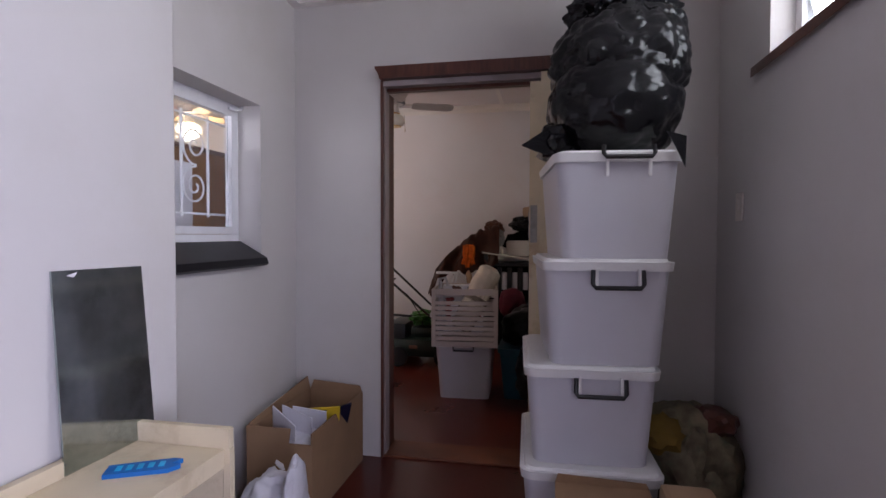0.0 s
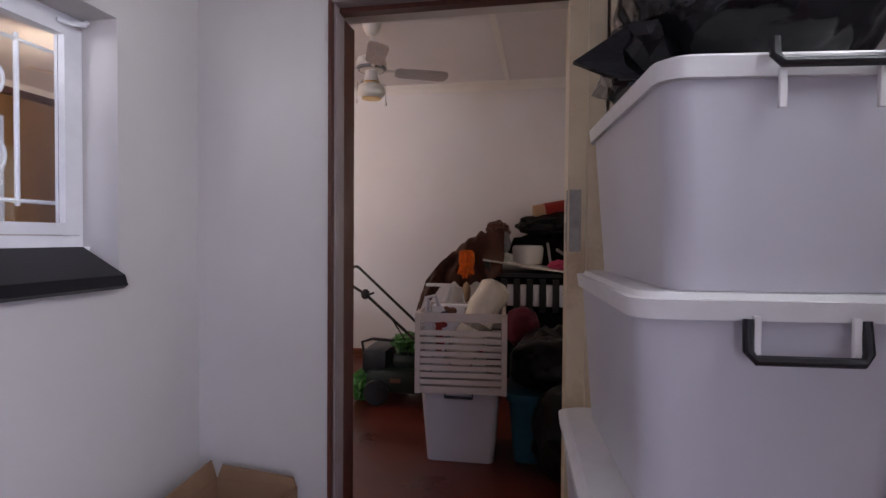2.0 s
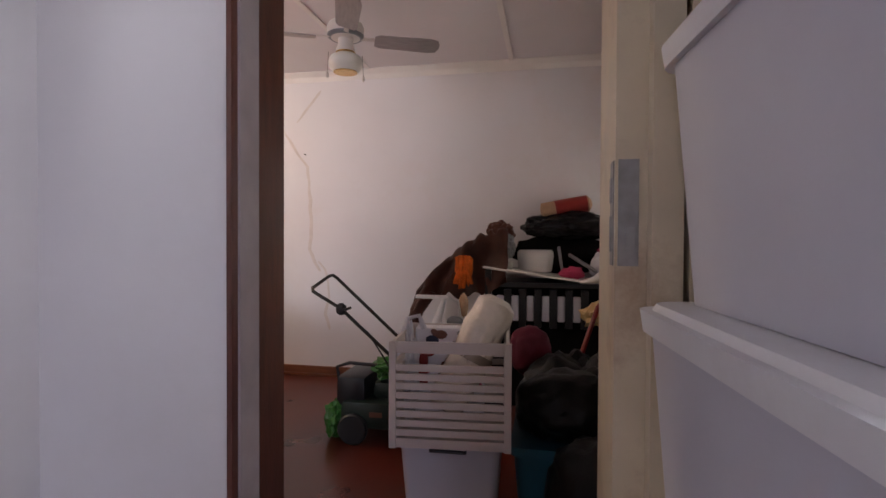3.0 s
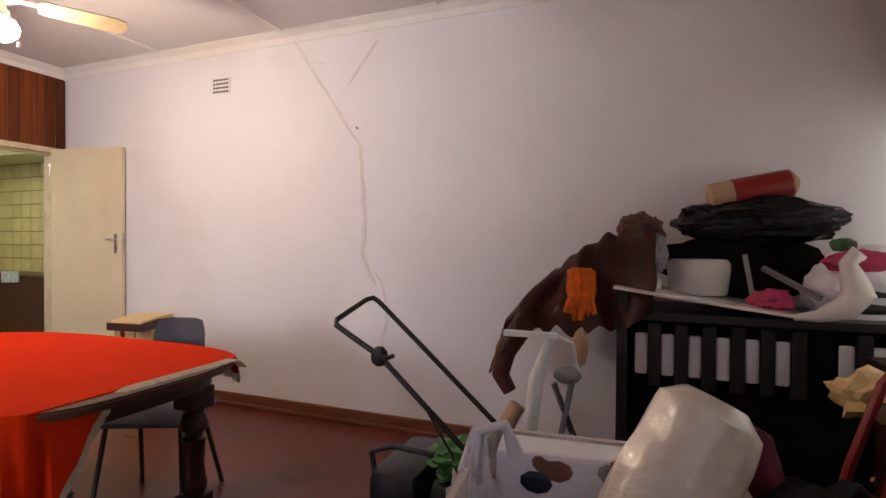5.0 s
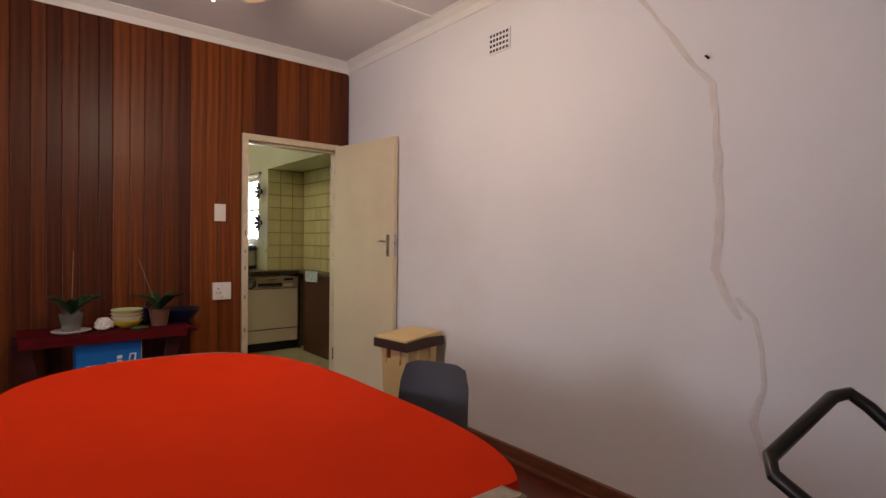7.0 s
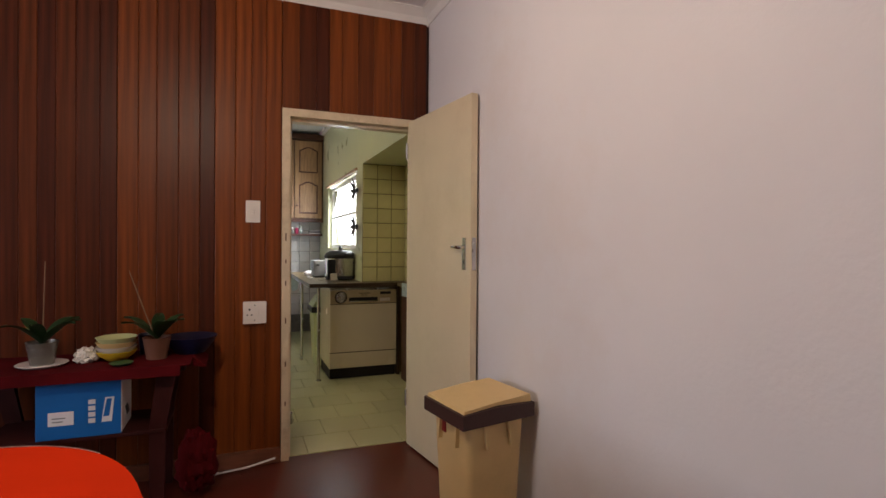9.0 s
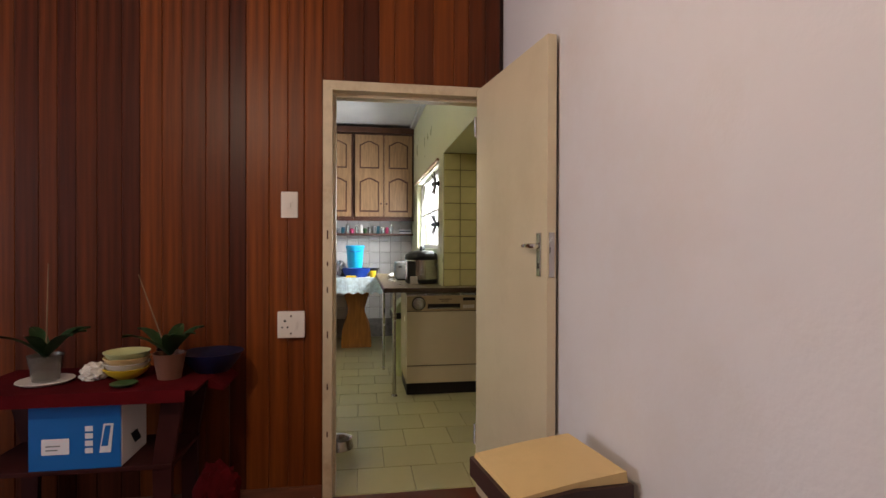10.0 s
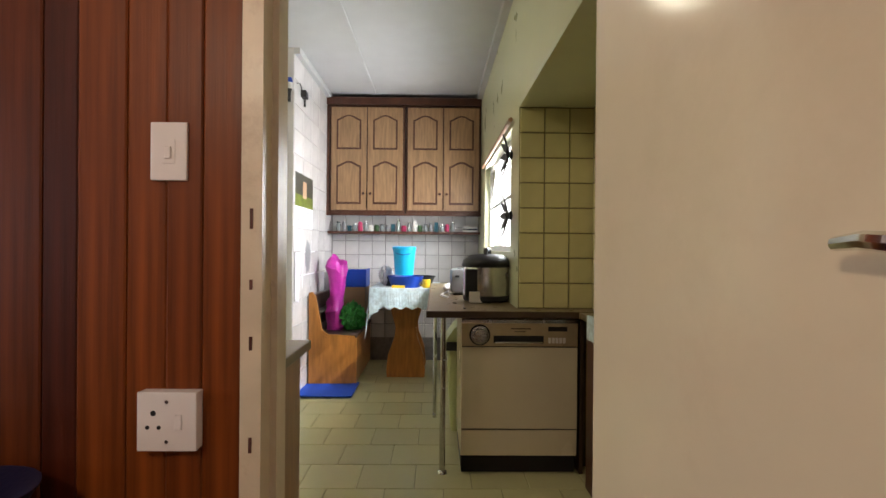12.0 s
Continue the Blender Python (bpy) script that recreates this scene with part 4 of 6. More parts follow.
for q in (0, 2):
    part("stretcher", boxes((LEGS[q][0] - 0.02, LEGS[q][1], 0.14, LEGS[q][0] + 0.02, LEGS[q + 1][1], 0.185)), DARK_WOOD, table)
cloth = bmesh.new()
# the cloth stops short of the table's two ends and hangs over the long sides
RIM = []
for x, y in oval(1.012, 160):
    xc = min(max(x, TC[0] - 0.90), TC[0] + 0.80)
    d = min(1.0, max(0.0, (TC[1] - 0.14 - y) / 0.24)) if y < TC[1] else 0.25 * min(1.0, max(0.0, (y - TC[1] - 0.36) / 0.06))
    RIM.append((xc, y, d))
rings = [[cloth.verts.new((TC[0] + (x - TC[0]) * q, TC[1] + (y - TC[1]) * q, 0.7575 + 0.0012 * noise.noise((x * 3 * q, y * 3 * q, 0)))) for x, y, d in RIM] for q in (0.25, 0.5, 0.75, 0.95, 1.0)]
for step in (0.03, 0.12, 0.22, 0.33):
    ring = []
    for i, (x, y, d) in enumerate(RIM):
        w = 0.022 * d * (step / 0.2) * (1 + math.sin(i * 0.55) + 0.5 * math.sin(i * 1.4))
        dx, dy = x - TC[0], y - TC[1]
        ln = math.hypot(dx, dy)
        ring.append(cloth.verts.new((x + dx / ln * (0.012 * d + w), y + dy / ln * (0.012 * d + w), 0.7575 - step * d)))
    rings.append(ring)
cloth.faces.new(rings[0])
for a, b in zip(rings, rings[1:]):
    for i in range(len(a)):
        j = (i + 1) % len(a)
        cloth.faces.new((a[i], a[j], b[j], b[i]))
HEM = [v.co.copy() for v in rings[-1]]
tc = single("tablecloth", cloth, CLOTH_RED, "orange-red tablecloth with a cream fringe hanging over the long sides", "tablecloth", True)
fr = bmesh.new()
rnd = random.Random(4)
for i in range(len(HEM)):
    a, b, d = HEM[i], HEM[(i + 1) % len(HEM)], RIM[i][2]
    out = Vector((a.x - TC[0], a.y - TC[1], 0)).normalized()
    lie = d < 0.12 and a.x > TC[0]
    count = max(1, math.ceil((b - a).length / 0.010))
    for k in range(count):
        p = a.lerp(b, k / count)
        q = p + (out * (0.040 + 0.008 * rnd.random()) + Vector((0, 0, -0.004)) if lie else out * 0.006 + Vector((0, 0, -0.035 - 0.01 * rnd.random())))
        side = (b - a).normalized() * 0.006
        up = Vector((0, 0, 0.003))
        vs = [fr.verts.new(c) for c in (p - side + up, p + side + up, q + side * 0.7 + up * 0.4, q - side * 0.7 + up * 0.4)]
        fr.faces.new(vs)
bmesh.ops.solidify(fr, geom=fr.faces[:], thickness=0.003)
tagged(part("fringe", fr, FRINGE, tc, "cream knotted fringe"), kind="stuff")


def moulded_chair(at, turn, mat, label):
    t = thing("plastic_chair", label, "chair", at, "moulded chairs", turn)
    back = bmesh.new()
    grid = []
    for i in range(7):
        row = []
        for j in range(6):
            u, v = (i / 6 - 0.5), j / 5
            w = 0.275 - 0.03 * v - (0.025 if j == 5 else 0)
            row.append(back.verts.new((u * w, 0.19 + 0.05 * v - 0.10 * (2 * u) ** 2 * 0.2, 0.52 + 0.33 * v - (0.012 if (j == 5 and i in (0, 6)) else 0))))
        grid.append(row)
    for i in range(6):
        for j in range(5):
            back.faces.new((grid[i][j], grid[i + 1][j], grid[i + 1][j + 1], grid[i][j + 1]))
    bmesh.ops.solidify(back, geom=back.faces[:], thickness=0.008)
    part("backrest", back, mat, t, smooth=True)
    seat = bmesh.new()
    bm_box(seat, -0.20, -0.20, 0.43, 0.20, 0.20, 0.445, bevel=0.007)
    part("seat", seat, mat, t, smooth=True)
    for s in (-1, 1):
        part("leg", bm_tube(bmesh.new(), [(s * 0.16, -0.15, 0.425), (s * 0.20, -0.22, 0.0)], 0.011), TUBE, t, smooth=True)
        part("leg", bm_tube(bmesh.new(), [(s * 0.14, 0.20, 0.62), (s * 0.145, 0.16, 0.44), (s * 0.15, 0.12, 0.40), (s * 0.20, 0.24, 0.0)], 0.011), TUBE, t, smooth=True)
    part("crossbar", bm_tube(bmesh.new(), [(-0.16, -0.12, 0.42), (0.16, -0.12, 0.42)], 0.010), TUBE, t)
    return t


moulded_chair((-2.66, 4.85, 0), 25, GREY_SEAT, "grey moulded plastic chair with tubular legs tucked at the table")

# kitchen bin beside the door
pb = thing("pedal_bin", "tall cream plastic bin with a brown rim and lid", "bin", (-4.20, 5.975, 0.03), "", 8)
pb.scale = (0.94, 0.94, 1.0)
part("body", bm_frustum(bmesh.new(), -0.148, -0.145, 0.148, 0.145, -0.03, 0.55, 0.025, 0.03), BIN_CREAM, pb, smooth=True)
rim = bmesh.new()
bm_prism(rim, [(-0.18, 0.535), (0.18, 0.545), (0.18, 0.60), (0.0, 0.605), (-0.18, 0.59)], "x", -0.168, 0.168)
part("rim", rim, BIN_BROWN, pb, "dark brown rim")
lidm = bmesh.new()
bm_prism(lidm, [(-0.17, 0.592), (0.0, 0.608), (0.17, 0.602), (0.165, 0.632), (0.0, 0.622), (-0.165, 0.604)], "x", -0.156, 0.156)
part("lid", lidm, BIN_CREAM, pb, "hinged cream lid")
for dx in (-0.07, 0.07):
    part("rib", bm_prism(bmesh.new(), [(dx - 0.014, 0.54), (dx + 0.014, 0.54), (dx + 0.004, 0.44)], "y", -0.160, -0.130), BIN_CREAM, pb)
for dy in (-0.06, 0.06):
    part("rib", bm_prism(bmesh.new(), [(dy - 0.014, 0.54), (dy + 0.014, 0.54), (dy + 0.004, 0.44)], "x", 0.130, 0.160), BIN_CREAM, pb)
part("sticker", B(-0.09, -0.147, 0.47, -0.03, -0.139, 0.53), RED_METAL, pb, "torn red sticker")

# lawn mower with a folded tube handle
mw = thing("lawn_mower", "dark electric lawn mower with an upright black tube handle", "lawn mower", (-0.06, 0.2, 0))
part("handle", bm_tube(bmesh.new(), [(-0.72, 4.60, 0.22), (-1.05, 4.63, 0.48), (-1.44, 4.665, 0.80), (-1.585, 4.652, 0.885), (-1.630, 4.650, 0.912), (-1.642, 4.670, 0.930), (-1.612, 4.86, 0.995), (-1.596, 4.89, 1.0), (-1.57, 4.90, 0.98), (-1.43, 4.915, 0.85), (-1.05, 4.945, 0.50), (-0.76, 4.97, 0.24)], 0.0112, 10), TUBE, mw, smooth=True)
part("switch_box", bm_blob(bmesh.new(), (-1.44, 4.662, 0.80), (0.035, 0.025, 0.04), 0.15, 3, 2, 3), BLACK_PLASTIC, mw, "black clamp knob", smooth=True)
part("lever", bm_tube(bmesh.new(), [(-1.44, 4.66, 0.80), (-1.39, 4.63, 0.805), (-1.36, 4.62, 0.817)], 0.009), BLACK_PLASTIC, mw)
part("cable", bm_tube(bmesh.new(), [(-1.42, 4.66, 0.78), (-1.24, 4.62, 0.66), (-1.12, 4.62, 0.48), (-1.08, 4.64, 0.32)], 0.005, 6), BLACK_PLASTIC, mw, "thin black cable", smooth=True)
dk = bmesh.new()
bm_box(dk, -1.40, 4.52, 0.08, -0.76, 5.02, 0.26, bevel=0.06)
bm_box(dk, -1.22, 4.62, 0.24, -0.92, 4.92, 0.36, bevel=0.05)
part("deck", dk, MOWER_GREEN, mw, smooth=True)
part("grass_box", B(-1.44, 4.56, 0.20, -1.24, 4.98, 0.40, bevel=0.05), BLACK_PLASTIC, mw, "black grass catcher", smooth=True)
part("catcher_handle", bm_tube(bmesh.new(), [(-1.43, 4.62, 0.34), (-1.45, 4.62, 0.44), (-1.38, 4.66, 0.46), (-1.15, 4.66, 0.45), (-1.08, 4.66, 0.38)], 0.012), BLACK_PLASTIC, mw, smooth=True)
for wx in (-1.30, -0.86):
    for wy in (4.50, 5.04):
        wheel = part("wheel", bm_lathe(bmesh.new(), [(0.03, -0.02), (0.085, -0.02), (0.095, -0.01), (0.095, 0.01), (0.085, 0.02), (0.03, 0.02)]), BLACK_PLASTIC, mw, smooth=True)
        wheel.matrix_basis = pose(wx, wy, 0.095, 90, 0, 0)
part("label", B(-1.20, 4.516, 0.17, -1.12, 4.521, 0.20), TERRACOTTA, mw, "small faded label")
single("green_bag", bm_blob(bmesh.new(), (-1.50, 4.80, 0.12), (0.07, 0.09, 0.12), 0.3, 3, 51, 4, 0.3, flat=0.0), BAG_GREEN, "crumpled green plastic bag beside the mower", "bag", True)
single("green_bag", bm_blob(bmesh.new(), (-1.16, 4.93, 0.43), (0.15, 0.12, 0.07), 0.35, 3, 53, 4, 0.3), BAG_GREEN, "crumpled green plastic bag on the mower", "bag", True)

def resample(points, radii, n):
    pts, rad = [], []
    for i in range(n):
        s = i / (n - 1) * (len(points) - 1)
        k = min(int(s), len(points) - 2)
        pts.append(Vector(points[k]).lerp(Vector(points[k + 1]), s - k))
        rad.append(radii[k] + (radii[k + 1] - radii[k]) * (s - k))
    return pts, rad


# slatted crate on a tub
tub = thing("storage_bin", "white plastic tub with handles under the slatted crate", "storage bin", (-0.61, 4.06, 0), "", 2)
part("tub", bm_frustum(bmesh.new(), -0.215, -0.215, 0.215, 0.215, 0, 0.40, 0.03, 0.035), BIN_PLASTIC, tub, smooth=True)
part("lid", bm_frustum(bmesh.new(), -0.23, -0.23, 0.23, 0.23, 0.395, 0.425, 0.0, 0.04), LID_PLASTIC, tub, smooth=True)
part("handle", bm_tube(bmesh.new(), [(-0.075, -0.235, 0.415), (-0.075, -0.245, 0.375), (0.075, -0.245, 0.375), (0.075, -0.235, 0.415)], 0.008), BLACK_PLASTIC, tub, "dark bail handle")
cr = thing("slatted_crate", "cream plastic crate with slatted sides full of packaging", "crate", (-0.595, 3.94, 0.427), "", 5)
CW, CD, CH = 0.225, 0.23, 0.42
for sx in (-1, 1):
    for sy in (-1, 1):
        part("post", bm_box(bmesh.new(), sx * CW - 0.014, sy * CD - 0.014, 0, sx * CW + 0.014, sy * CD + 0.014, CH, bevel=0.003), CRATE, cr)
for k in range(10):
    z = 0.012 + k * 0.0365 if k < 9 else CH - 0.045
    hgt = 0.026 if k < 9 else 0.045
    for s in (-1, 1):
        part("slat", bm_box(bmesh.new(), -CW, s * CD - 0.006, z, CW, s * CD + 0.006, z + hgt), CRATE, cr)
        part("slat", bm_box(bmesh.new(), s * CW - 0.006, -CD, z, s * CW + 0.006, CD, z + hgt), CRATE, cr)
part("base", B(-CW, -CD, 0.0, CW, CD, 0.012), CRATE, cr)
wrap = bmesh.new()
WRAP = [(0.04, -0.27), (0.082, -0.26), (0.09, -0.1), (0.092, 0.1), (0.085, 0.24), (0.05, 0.27), (0.02, 0.265)]
WP, WR = resample([(0, 0, z) for r, z in WRAP], [r for r, z in WRAP], 44)
bm_lathe(wrap, [(r, p.z) for r, p in zip(WR, WP)], n=48)
for v in wrap.verts:
    v.co += Vector((v.co.x, v.co.y, 0)) * (0.12 * noise.noise(v.co * 9) + 0.20 * (abs(noise.noise(Vector((v.co.x * 22, v.co.y * 22, v.co.z * 7)))) - 0.2))
wr = single("wrapped_roll", wrap, BUBBLE, "roll wrapped in shiny clear film standing in the crate", "roll", True)
wr.matrix_basis = Matrix.Translation((-0.53, 4.0, 0.745)) @ Matrix.Rotation(radians(-12), 4, "Y") @ Matrix.Rotation(radians(38), 4, "Y") @ Matrix.Rotation(radians(-14), 4, "X")
part("tape", bm_lathe(bmesh.new(), [(0.099, -0.03), (0.0995, -0.02), (0.0995, 0.0), (0.099, 0.01)], n=32), CLEAR_WRAP, wr, "band of clear tape", smooth=True)
pk = thing("gift_bag", "clear carrier bag over a white patterned paper bag", "bag", (-0.68, 4.05, 0.44), "", 8)
part("body", B(-0.12, 0.02, 0, 0.20, 0.14, 0.40, bevel=0.01), PAPER, pk, "white paper bag")
rnd = random.Random(8)
for k in range(34):
    mat = (PINK, TERRACOTTA, NAVY, RED_METAL, GREY_PLASTIC)[k % 5]
    dot = bm_lathe(bmesh.new(), [(0.020 + 0.014 * rnd.random(), 0), (0.018, 0.002)], n=9, sy=0.7)
    part("printed_spot", dot, mat, pk).matrix_basis = pose(-0.10 + 0.28 * rnd.random(), 0.019, 0.10 + 0.28 * rnd.random(), 90, 180 * rnd.random(), 0)
part("carrier", bm_blob(bmesh.new(), (-0.15, -0.05, 0.21), (0.055, 0.08, 0.20), 0.25, 3, 61, 5, 0.25), BAG_WHITE, pk, "knotted thin carrier bag", smooth=True)
part("carrier_handle", bm_tube(bmesh.new(), [(-0.16, -0.05, 0.38), (-0.15, -0.03, 0.45), (-0.10, 0.0, 0.46), (-0.08, 0.01, 0.40)], [0.022, 0.012, 0.010, 0.016]), BAG_WHITE, pk, smooth=True)
part("red_print", B(-0.11, 0.008, 0.12, -0.06, 0.018, 0.30), RED_METAL, pk, "red printed panel")
tl = thing("storage_bin", "dark teal plastic storage tub on the floor", "storage bin", (-0.12, 4.12, 0))
part("tub", bm_frustum(bmesh.new(), -0.22, -0.22, 0.22, 0.22, 0, 0.36, 0.03, 0.04), TEAL, tl, smooth=True)
part("lid", bm_frustum(bmesh.new(), -0.235, -0.235, 0.235, 0.235, 0.35, 0.385, 0.0, 0.04), TEAL, tl, smooth=True)
for k, (p, sz, sd) in enumerate((((-0.10, 4.12, 0.50), (0.24, 0.22, 0.16), 71), ((0.12, 4.45, 0.34), (0.30, 0.30, 0.30), 73), ((-0.12, 4.60, 0.32), (0.26, 0.26, 0.34), 75), ((0.05, 3.75, 0.25), (0.26, 0.24, 0.26), 77))):
    single("black_bag", bm_blob(bmesh.new(), p, sz, 0.16, 2.2, sd, 4, 0.10, flat=0.387 if k == 0 else 0.0), BAG_DULL, "full black plastic bag in the heap", "bag", True, "black bags in the heap")
single("fabric_roll", bm_blob(bmesh.new(), (-0.30, 4.72, 0.62), (0.12, 0.12, 0.14), 0.12, 2, 79, 4, 0.06), CRIMSON, "dark crimson fabric roll on the heap", "bundle", True)

# black plastic chest behind, with pale slots, and what lies on it
ch = thing("plastic_chest", "black plastic crate chest with pale stripes behind its slots", "chest", (0, 0, 0))
part("body", B(-0.64, 5.66, 0.0, 0.58, 6.10, 0.90, bevel=0.01), BLACK_CLOTH, ch)
part("corner_post", boxes((-0.665, 5.60, 0, -0.62, 5.66, 1.035)), BLACK_PLASTIC, ch)
part("rim", boxes((-0.66, 5.60, 0.90, 0.60, 6.12, 0.935)), BLACK_PLASTIC, ch)
for k in (0, 1, 2, 3, 4, 5, 7, 8):
    x = -0.585 + k * 0.112
    part("pale_stripe", bm_box(bmesh.new(), x, 5.640, 0.645, x + 0.055, 5.664, 0.835, bevel=0.012), PAPER, ch, "pale crumpled wrapping behind a slot")
    part("slot_bar", bm_box(bmesh.new(), x + 0.057, 5.625, 0.60, x + 0.110, 5.664, 0.88, bevel=0.004), BLACK_PLASTIC, ch)
tray = single("tray", B(0.0, -0.25, 0.0, 0.78, 0.25, 0.014, bevel=0.004), CERAMIC, "white board lying aslant on the black chest", "board")
tray.matrix_basis = pose(-0.68, 5.80, 1.040, 0, 7.6, 0)
tin = single("ice_cream_tub", bm_lathe(bmesh.new(), [(0.125, 0.0), (0.13, 0.01), (0.142, 0.12), (0.14, 0.15), (0.125, 0.168), (0.0, 0.172)], (-0.305, 5.90, 1.004), 28), CERAMIC, "upturned round white plastic tub", "tub", True)
single("cup", bm_lathe(bmesh.new(), [(0.025, 0), (0.03, 0.05), (0.028, 0.05), (0.0, 0.01)], (-0.50, 5.80, 1.030), 16), CERAMIC, "small white cup on the board", "cup", True)
jk = thing("leather_jacket", "dark brown leather jacket draped over the heap", "jacket", (0, 0, 0))
jb = bmesh.new()
grid = []
for i in range(49):
    u = i / 48
    row = []
    for j in range(29):
        v = j / 28
        x = -0.50 - 0.70 * u
        z = 1.33 - 0.04 * u - 0.44 * u ** 1.9 + 0.03 * noise.noise((u * 7, 0.3, 0))
        y = 5.98 - 0.34 * min(v / 0.45, 1.0)
        fall = max(0.0, (v - 0.40) / 0.60)
        ripple = 0.045 * math.sin(u * 17 + 2.5 * noise.noise((u * 4, v * 2, 0))) + 0.04 * noise.noise((u * 9, v * 4, 2.0))
        y -= ripple * (0.25 + fall) + 0.02 * fall
        z -= fall * (0.36 + 0.10 * math.sin(u * 5.0 + 0.6) + 0.05 * noise.noise((u * 12, 0, 1))) + 0.05 * max(0.0, 0.25 - v) - 0.035 * abs(noise.noise((u * 8, v * 5, 5)))
        row.append(jb.verts.new((x - 0.10 * fall * u + 0.02 * noise.noise((u * 6, v * 6, 8)), y, z)))
    grid.append(row)
for p, q in zip(grid, grid[1:]):
    for j in range(28):
        jb.faces.new((p[j], p[j + 1], q[j + 1], q[j]))
bmesh.ops.solidify(jb, geom=jb.faces[:], thickness=0.008)
part("body", jb, LEATHER, jk, smooth=True)
jt = bm_blob(bmesh.new(), (-0.57, 5.76, 1.30), (0.10, 0.09, 0.09), 0.3, 2.5, 83, 4, 0.2)
part("collar", jt, LEATHER, jk, smooth=True)
part("sleeve", bm_tube(bmesh.new(), [(-1.10, 5.66, 0.86), (-1.20, 5.64, 0.70), (-1.22, 5.62, 0.58), (-1.17, 5.62, 0.50)], [0.06, 0.055, 0.045, 0.035], 14), LEATHER, jk, smooth=True)
part("lining", bm_blob(bmesh.new(), (-0.50, 5.68, 1.20), (0.05, 0.04, 0.09), 0.3, 3, 85, 4, 0.2), GREY_PLASTIC, jk, "grey crumpled lining", smooth=True)
org = bmesh.new()
rnd = random.Random(3)
for k in range(22):
    x, y = -0.82 + 0.10 * (rnd.random() - 0.5), 5.60 + 0.05 * (rnd.random() - 0.5)
    bm_tube(org, [(x, y, 1.10 + 0.03 * rnd.random()), (x + 0.03 * (rnd.random() - 0.5), y - 0.02, 1.02), (x + 0.07 * (rnd.random() - 0.5) - 0.01, y - 0.01, 0.88 + 0.09 * rnd.random())], [0.024, 0.020, 0.012], 6)
single("wool_tassels", org, ORANGE, "bunch of orange wool tassels hanging on the heap", "wool", True)
cch = thing("high_chair", "white metal folding frame with beige padding", "frame", (0, 0, 0))
part("bar", B(-1.14, 5.36, 0.825, -0.90, 5.40, 0.85, bevel=0.004), WHITE_PAINT, cch)
part("upright", bm_tube(bmesh.new(), [(-0.93, 5.39, 0.83), (-0.99, 5.38, 0.64), (-1.02, 5.37, 0.36), (-1.05, 5.36, 0.0)], [0.016, 0.034, 0.030, 0.022], 10), WHITE_PAINT, cch, "tapered white leg", smooth=True)
part("arm", bm_tube(bmesh.new(), [(-0.93, 5.40, 0.84), (-0.84, 5.42, 0.80), (-0.82, 5.44, 0.66)], 0.012), WHITE_PAINT, cch, smooth=True)
part("leg", bm_tube(bmesh.new(), [(-0.84, 5.43, 0.64), (-0.90, 5.42, 0.30), (-0.95, 5.41, 0.0)], 0.014), GREY_PLASTIC, cch, "grey tubular leg", smooth=True)
part("leg", bm_tube(bmesh.new(), [(-0.92, 5.42, 0.62), (-0.80, 5.44, 0.30), (-0.72, 5.45, 0.0)], 0.015), STEEL, cch)
part("hinge_cap", bm_blob(bmesh.new(), (-0.86, 5.42, 0.66), (0.06, 0.04, 0.04), 0.1, 2, 4, 3), GREY_PLASTIC, cch, "grey rounded plastic cap", smooth=True)
part("padding", bm_blob(bmesh.new(), (-0.82, 5.56, 0.76), (0.035, 0.035, 0.09), 0.2, 3, 6, 3), SKIN_TONE, cch, "beige padding", smooth=True)
part("padding", bm_tube(bmesh.new(), [(-1.22, 5.55, 0.0), (-1.20, 5.55, 0.30), (-1.12, 5.58, 0.45)], [0.05, 0.045, 0.04], 10), SKIN_TONE, cch, "beige padded tube", smooth=True)
single("black_bag", bm_blob(bmesh.new(), (-0.05, 5.98, 1.36), (0.36, 0.15, 0.12), 0.16, 2.2, 87, 5, 0.10), BAG_BLACK, "black plastic bag lying on top of the heap", "bag", True, "black bags in the heap")
bh = single("black_bag", bm_blob(bmesh.new(), (-0.10, 6.05, 1.13), (0.40, 0.10, 0.16), 0.16, 2.2, 88, 4, 0.10), BLACK_CLOTH, "dark cloth bundle under the top bag", "bundle", True)
bp = thing("bread_packet", "long red and cream printed packet on top of the heap", "packet", (-0.07, 5.98, 1.46), "", 8)
bpm = bm_lathe(bmesh.new(), [(0.03, -0.20), (0.065, -0.19), (0.068, 0.17), (0.03, 0.20)], n=18)
o = part("packet", bpm, SKIN_TONE, bp, smooth=True)
o.matrix_basis = pose(0, 0, 0.05, 0, 80, 0)
o = part("red_wrap", bm_lathe(bmesh.new(), [(0.0692, -0.09), (0.0692, 0.16)], n=18), RED_METAL, bp, "red printed wrapper", smooth=True)
o.matrix_basis = pose(0, 0, 0.05, 0, 80, 0)
cb = thing("carrier_bag", "white carrier bag with large dark lettering on the heap", "bag", (0.34, 5.80, 0.936))
part("body", bm_blob(bmesh.new(), (0, 0, 0.12), (0.22, 0.14, 0.19), 0.14, 2.2, 91, 5, 0.08, flat=0.0), PAPER, cb, smooth=True)
part("print_bar", bm_blob(bmesh.new(), (-0.02, -0.125, 0.05), (0.15, 0.02, 0.022), 0.1, 3, 92, 3), BLACK_PLASTIC, cb, "dark printed line")
part("print_bar", bm_blob(bmesh.new(), (0.03, -0.125, 0.11), (0.12, 0.02, 0.02), 0.1, 3, 93, 3), BLACK_PLASTIC, cb, "dark printed line")
